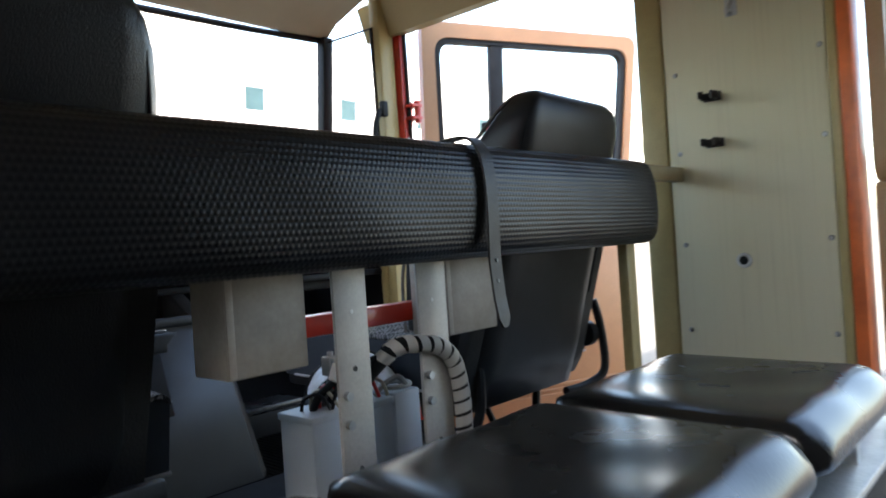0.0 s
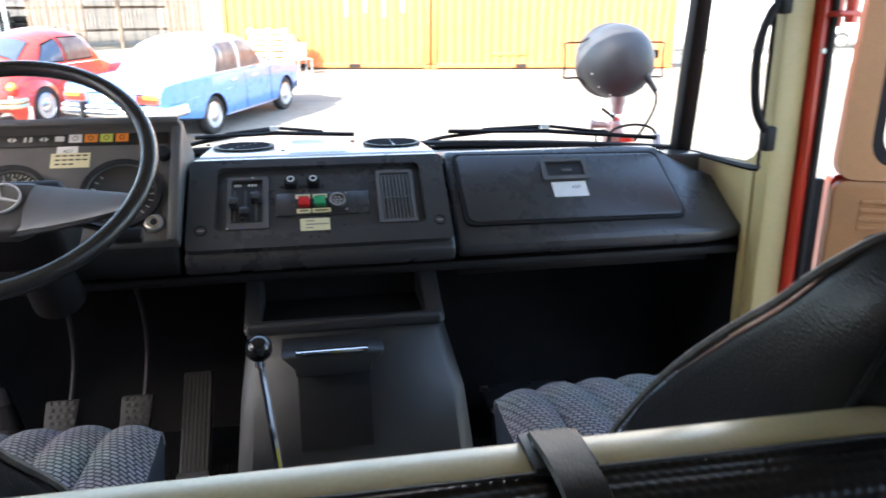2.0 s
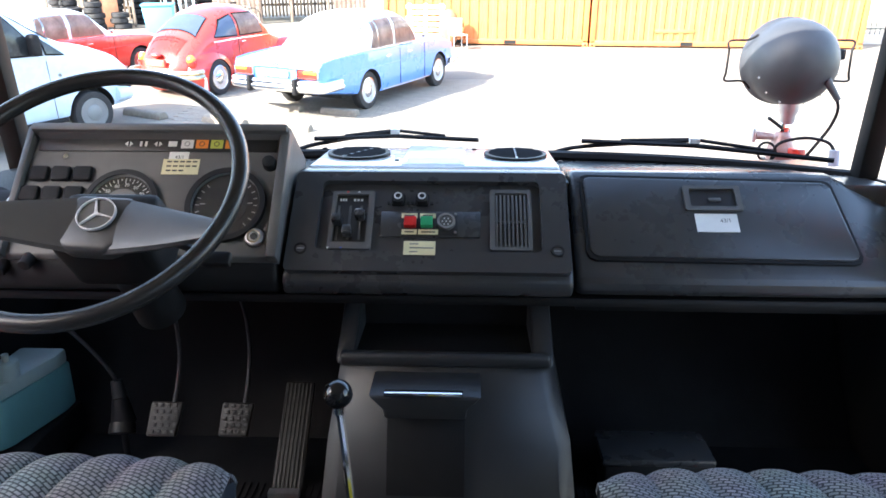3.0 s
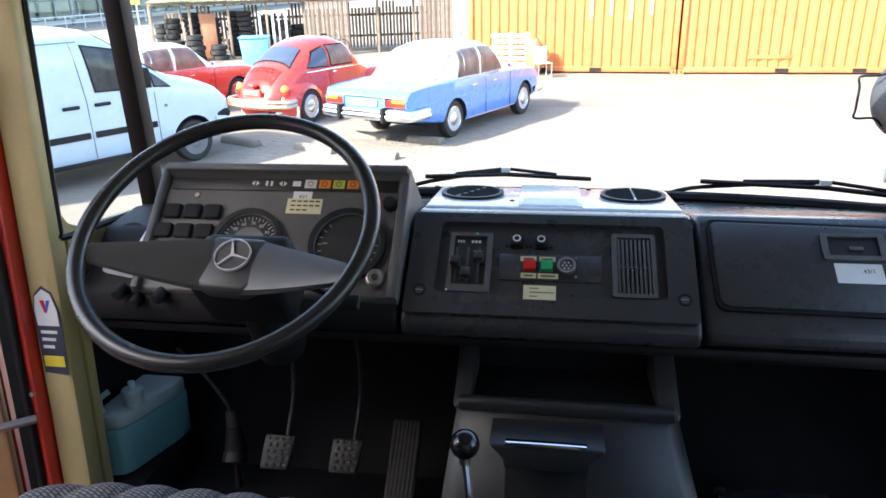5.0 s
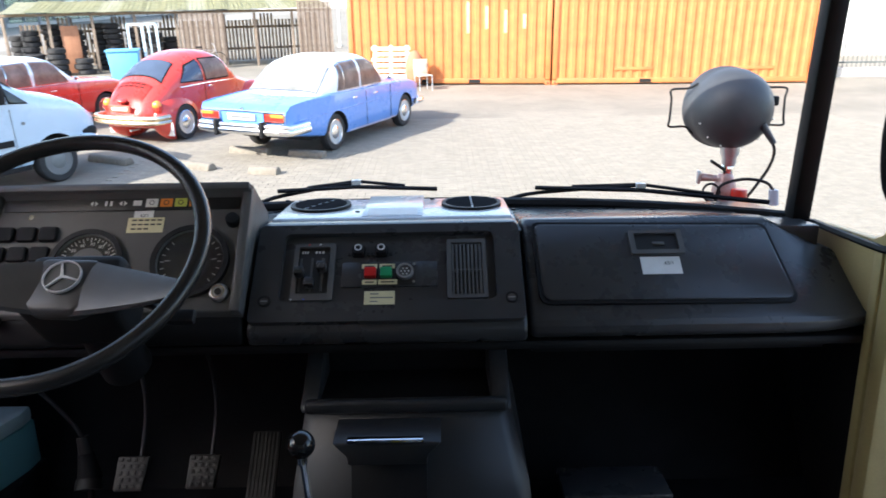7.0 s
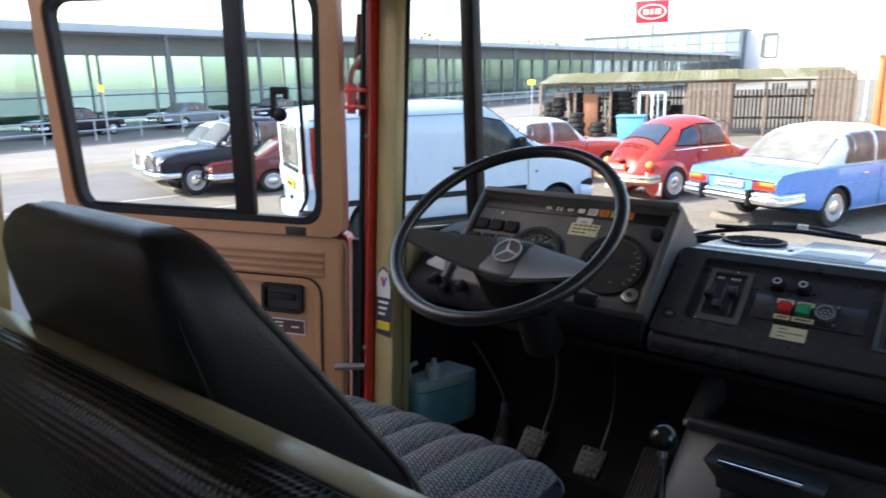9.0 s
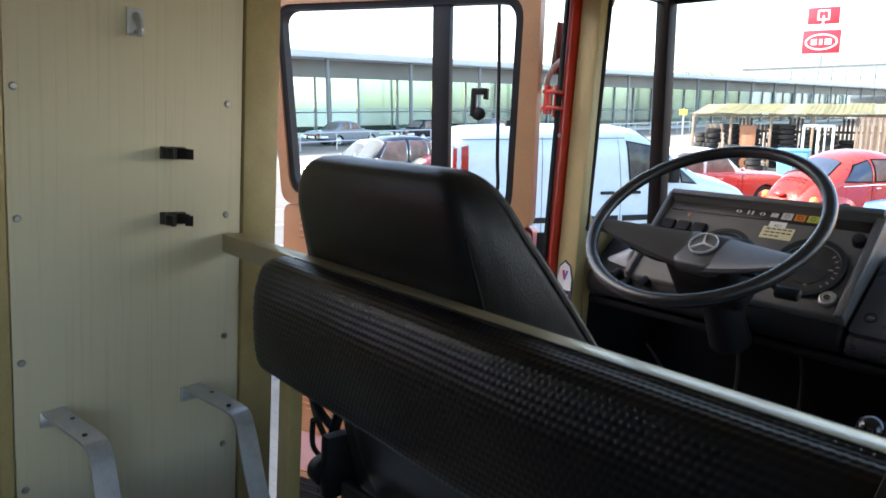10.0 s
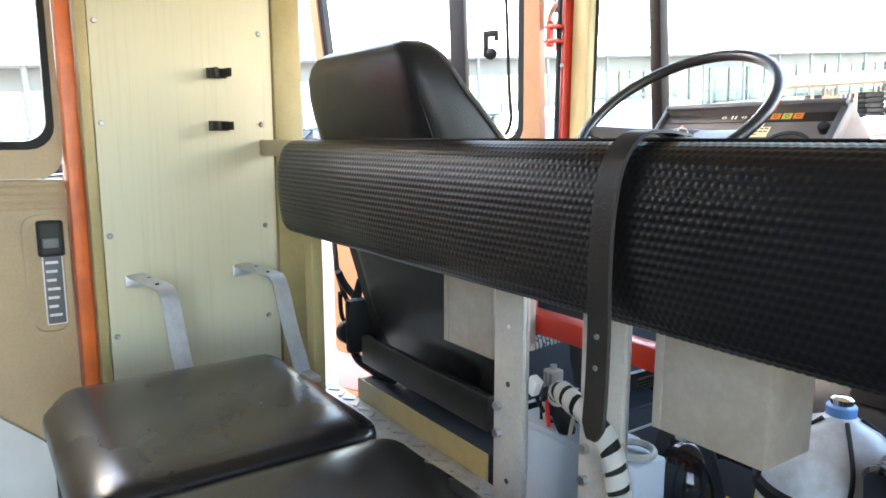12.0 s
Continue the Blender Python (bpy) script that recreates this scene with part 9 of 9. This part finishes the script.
for i in range(n):
    a = i * 3.6
    if i < 40:
        w = part("window", box(a + 0.08, a + 3.52, 0.18, 0.24, 0.4, 4.4), M_show_clear if i % 5 not in (1, 2) else M_show_tint, sr)
        w.visible_shadow = False
        part("mullion", box(a - 0.07, a + 0.07, 0.08, 0.30, 0.4, 4.4), M_column, w)
        part("transom", box(a + 0.08, a + 3.52, 0.14, 0.26, 2.05, 2.13), M_mullion, w)
    if i % 2 == 0:
        part("column", cyl((a, -1.4, 0), (a, -1.4, 5.55), 0.14, seg=14), M_column, sr)
an = thing("glass_annex", "dark glass office block behind the showroom roof", "building", cab=False, turn=Matrix.Translation((-87, 169, GZ)))
part("body", box(0, 39, 0, 18, 0, 11.2), M_annex, an)
part("parapet", box(-0.2, 39.2, -0.2, 18.2, 11.2, 11.5), M_mullion, an)
for i in range(13):
    w = part("pane", box(0.35 + i * 2.95, 3.1 + i * 2.95, -0.14, 0, 6.6, 10.7), M_annex_pane if i % 3 else M_annex_pane2, an)
    part("transom", box(0.35 + i * 2.95, 3.1 + i * 2.95, -0.2, -0.14, 8.5, 8.7), M_mullion, w)
part("white_wing", box(39, 70, 3.0, 24, 0, 11.0), M_white_wall, an, "white rendered wing")
part("gate_frame", holed(rrect(42.5, 45.6, 5.2, 10.4, 0.05), rrect(42.9, 45.6 - 0.1, 5.2 + 0.1, 10.0, 0.05), "y", 2.5, 2.98), M_mullion, an)
sg = thing("pylon_sign", "red illuminated pylon sign with white oval emblem", "sign", cab=False, turn=Matrix.Translation((-79.0, 193, GZ)) @ Matrix.Rotation(radians(21), 4, "Z"))
part("pole", cyl((0, 0, 0), (0, 0, 25), 0.75, seg=16), M_roofgrey, sg)
p = part("panel", box(-4.6, 4.6, -0.8, 0.8, 15.4, 21.7, 0.12), M_sign_red, sg, "red sign panel")
part("panel_edge", holed(rrect(-4.7, 4.7, 15.3, 21.8, 0.2), rrect(-4.3, 4.3, 15.7, 21.4, 0.2), "y", -0.86, -0.7), M_label, p)
ring = [2 * math.pi * i / 36 for i in range(36)]
part("oval_ring", holed([(3.7 * math.cos(a), 18.55 + 2.0 * math.sin(a)) for a in ring], [(3.3 * math.cos(a), 18.55 + 1.65 * math.sin(a)) for a in ring], "y", -0.90, -0.8), M_label, p)
for x0, x1 in ((-2.3, -1.0), (-0.45, 0.25), (0.8, 2.3)):
    part("emblem_bar", box(x0, x1, -0.90, -0.8, 17.85, 19.25), M_label, p)
part("upper_panel", box(-3.6, 3.6, -0.7, 0.7, 23.0, 27.0, 0.1), M_sign_red, sg, "upper red sign panel")
part("upper_mark", holed(rrect(-1.4, 1.4, 23.8, 26.4, 0.3), rrect(-1.0, 1.0, 24.2, 26.0, 0.25), "y", -0.78, -0.7), M_label, sg)
fp = thing("flagpole", "thin white flagpole behind the shed", "flagpole", (-5.2, 40, GZ), cab=False)
part("pole", cyl((-5.2, 40, GZ), (-5.2, 40, GZ + 9), 0.05, 0.03, seg=10), M_label, fp)
part("foot", cyl((-5.2, 40, GZ), (-5.2, 40, GZ + 0.15), 0.14, seg=12), M_conc, fp)
# roadside rail and parked row in front of the showroom
gr = thing("guard_rail", "galvanised tube railing along the road", "railing", cab=False, turn=Matrix.Translation((-34, -6, GZ)) @ Matrix.Rotation(math.atan2(RD.y, RD.x), 4, "Z"))
for z in (0.5, 1.0):
    part("rail", cyl((0, 0, z), (70, 0, z), 0.04, seg=8), M_galv, gr)
for i in range(29):
    part("post", cyl((i * 2.5, 0, 0), (i * 2.5, 0, 1.02), 0.04, seg=8), M_galv, gr)
for i in range(6):
    old_sedan(-38.6 - 0.06 * i * 6, 2 + i * 7.2, 5, (M_black_car, M_car_grey)[i % 2], (M_black_car, M_car_grey)[i % 2], ("black", "grey")[i % 2] + " car parked before the showroom glass")
for x, y, z in ((-34.0, 16.5, 2.52), (-22.0, 36.3, 2.19)):
    t = thing("yellow_sign", "small yellow road sign on a thin pole", "sign", (x, y, GZ), cab=False, group="yellow signs")
    part("pole", cyl((x, y, GZ), (x, y, GZ + z + 0.2), 0.04, seg=8), M_galv, t)
    part("plate", box(x - 0.24, x + 0.24, y - 0.07, y - 0.04, GZ + z - 0.15, GZ + z + 0.15), M_yellow, t)
# paler road strip beyond the yard, painted bay lines
solid("road", box(-33.5, -24.5, -60, 140, GZ - 0.1, GZ + 0.004), M_road, "pale sunlit road beyond the yard", "road", "structure", cab=False)
for k in range(3):
    m = Matrix.Translation((-11.0 - k * 2.35, 6.2 + k * 0.35, GZ + 0.005)) @ Matrix.Rotation(radians(-18), 4, "Z")
    solid("bay_line", box(-0.06, 0.06, -2.4, 2.4, 0, 0.004, m=m), M_conc, "pale parking bay line on the paving", "line", "structure", cab=False)

# dark asphalt lane that leads past the parking bays
b = B()
b.faces.new([b.verts.new((x, y, GZ + 0.006)) for x, y in ((-21.5, -30), (-5.5, -30), (-5.5, 5.6), (-11.9, 7.6), (-19.3, 10.0), (-21.5, 10.6))])
solid("lane", b, M_lane, "worn dark grey asphalt lane", "road", "structure", cab=False)
# an unseen hall behind the truck, added to keep the sun off it
hall = thing("shade_hall", "unseen tall white rendered hall with a flat roof, added to shade the truck", "building", cab=False, turn=Matrix.Translation((-30, -18, GZ)))
part("wall", box(0, 27.0, 0, 11.0, 0, 10.6), M_white_wall, hall)
part("roof", box(-0.2, 27.2, -0.2, 11.2, 10.6, 10.9), M_roofgrey, hall)
for i in range(5):
    dr = part("roller_door", box(1.2 + i * 5.2, 5.2 + i * 5.2, 10.98, 11.06, 0, 4.4), M_red, hall)
    for k in range(8):
        part("slat", box(1.25 + i * 5.2, 5.15 + i * 5.2, 11.06, 11.075, 0.05 + k * 0.54, 0.54 + k * 0.54), M_red, dr)

# ---- behind the containers ----
bw = thing("pale_blue_hall", "pale blue industrial hall with flat roof", "building", cab=False, turn=Matrix.Translation((-2.6, 46, GZ)))
part("wall", box(0, 26, 0, 16, 0, 5.55), M_hall, bw)
part("roof_edge", box(-0.1, 26.1, -0.1, 16.1, 5.55, 5.75), M_label, bw)
part("roof_unit", box(2.4, 4.2, 2, 4, 5.75, 7.4), M_hall, bw)
part("unit_mark", box(2.6, 4.0, 1.95, 2.0, 6.5, 7.1), M_btn_blue, bw)
wb = thing("white_building", "white rendered building with small blue-green windows", "building", cab=False, turn=Matrix.Translation((9.5, 30, GZ)))
part("wall", box(0, 60, 0, 12, 0, 11.0), M_white_wall, wb)
part("string_course", box(0, 60, -0.04, 0, 5.85, 5.95), M_conc, wb)
part("plinth", box(0, 60, -0.05, 0, 0, 0.5), M_conc, wb)
for i in range(9):
    for z in (3.55, 7.2) if i else (3.55,):
        x = 3.0 + i * 6.1
        w = part("window", box(x, x + 1.15, -0.03, 0.05, z, z + 1.2), M_show_glass, wb)
        part("frame", holed([(a, c) for a, c in rrect(x - 0.06, x + 1.21, z - 0.06, z + 1.26, 0.01)], rrect(x, x + 1.15, z, z + 1.2, 0.01), "y", -0.06, 0.0), M_label, w)
    if i in (1, 3, 5):
        x = 9.4 + (i - 1) * 6.1
        w = part("window", box(x, x + 1.1, -0.03, 0.05, 1.0, 2.2), M_annex_pane, wb)
        part("frame", holed(rrect(x - 0.06, x + 1.16, 0.94, 2.26, 0.01), rrect(x, x + 1.1, 1.0, 2.2, 0.01), "y", -0.06, 0.0), M_label, w)
mf = thing("steel_fence", "dark vertical-bar steel fence on a concrete kerb", "fence", cab=False, turn=Matrix.Translation((11.6, 22.6, GZ)))
part("kerb", box(0, 9, -0.1, 0.1, 0, 0.28), M_conc, mf)
for i in range(60):
    part("bar", box(i * 0.15 - 0.011, i * 0.15 + 0.011, -0.011, 0.011, 0.28, 2.5), M_mullion, mf)
for z in (0.42, 2.3):
    part("rail", box(0, 9, -0.02, 0.02, z, z + 0.05), M_mullion, mf)
# trees behind the showroom, added in place of those mirrored in its glass


def tree(x, y, h, r, seed):
    rnd = random.Random(seed)
    t = thing("tree", "green broad-leaved tree in place of one mirrored in the showroom glass", "tree", (x, y, GZ), cab=False, group="trees")
    part("trunk", tube([(x, y, GZ), (x + 0.1, y, GZ + h * 0.3), (x - 0.05, y + 0.1, GZ + h * 0.6)], [0.22, 0.16, 0.08], 8), M_timber_dark, t)
    b = B()
    for i in range(900):
        a, c, d = rnd.uniform(0, 6.28), rnd.uniform(-1, 1), rnd.random() ** 0.4
        s = math.sqrt(1 - c * c)
        wob = 1 + 0.25 * math.sin(3 * a + seed) * math.sin(4 * c)
        p = Vector((x + r * d * s * math.cos(a) * wob, y + r * d * s * math.sin(a) * wob, GZ + h * 0.66 + h * 0.36 * d * c))
        u = Vector((rnd.uniform(-1, 1), rnd.uniform(-1, 1), rnd.uniform(-1, 1))).normalized()
        v = u.orthogonal().normalized()
        q = rnd.uniform(0.12, 0.28)
        b.faces.new([b.verts.new(p + u * q * k + v * q * l * 0.6) for k, l in ((-1, 0), (0, -1), (1, 0), (0, 1))])
    part("crown", b, M_leaf, t, smooth=False)
    return t


M_leaf = mat("foliage", (0.07, 0.12, 0.03), 0.8, var=0.4, scale=0.8)
for i, (x, y, h, r) in enumerate(((-68, 82, 9, 4.5), (-70, 112, 10, 6), (-69, 122, 9, 5))):
    tree(x, y, h, r, i + 1)

# ---- single pavers nearest to the truck, and the joined field around them ----
PV = B()
box(-0.1085, 0.1085, -0.0535, 0.0535, 0, 0.03, 0.003, 1, bm=PV)
PM = mesh_of("paver", PV, M_paver)
for j in range(15):
    for i in range(20):
        o = new("paver", PM)
        o.parent = ground
        o.matrix_basis = Matrix.Translation((-0.6 + i * 0.22 + (0.11 if j % 2 else 0), 5.2 + j * 0.11, GZ - 0.018 + random.uniform(-0.001, 0.001)))
vs, fs = [], []
for j in range(96):
    for i in range(64):
        x, y = -5.0 + i * 0.22 + (0.11 if j % 2 else 0), 5.2 + j * 0.11
        if j < 15 and -0.7 < x < 3.85:
            continue
        z = GZ + 0.011 + random.uniform(-0.001, 0.001)
        k = len(vs)
        for a, c, d in ((0.1085, 0.0535, -0.010), (0.106, 0.051, 0)):
            vs += [(x - a, y - c, z + d), (x + a, y - c, z + d), (x + a, y + c, z + d), (x - a, y + c, z + d)]
        fs += [(k + 4, k + 5, k + 6, k + 7), (k, k + 1, k + 5, k + 4), (k + 1, k + 2, k + 6, k + 5), (k + 2, k + 3, k + 7, k + 6), (k + 3, k, k + 4, k + 7)]
me = bpy.data.meshes.new("paver_field")
me.from_pydata(vs, [], fs)
me.materials.append(M_paver)
tagged(new("paver_field", me), "field of small worn concrete pavers", "paving", kind="stuff")
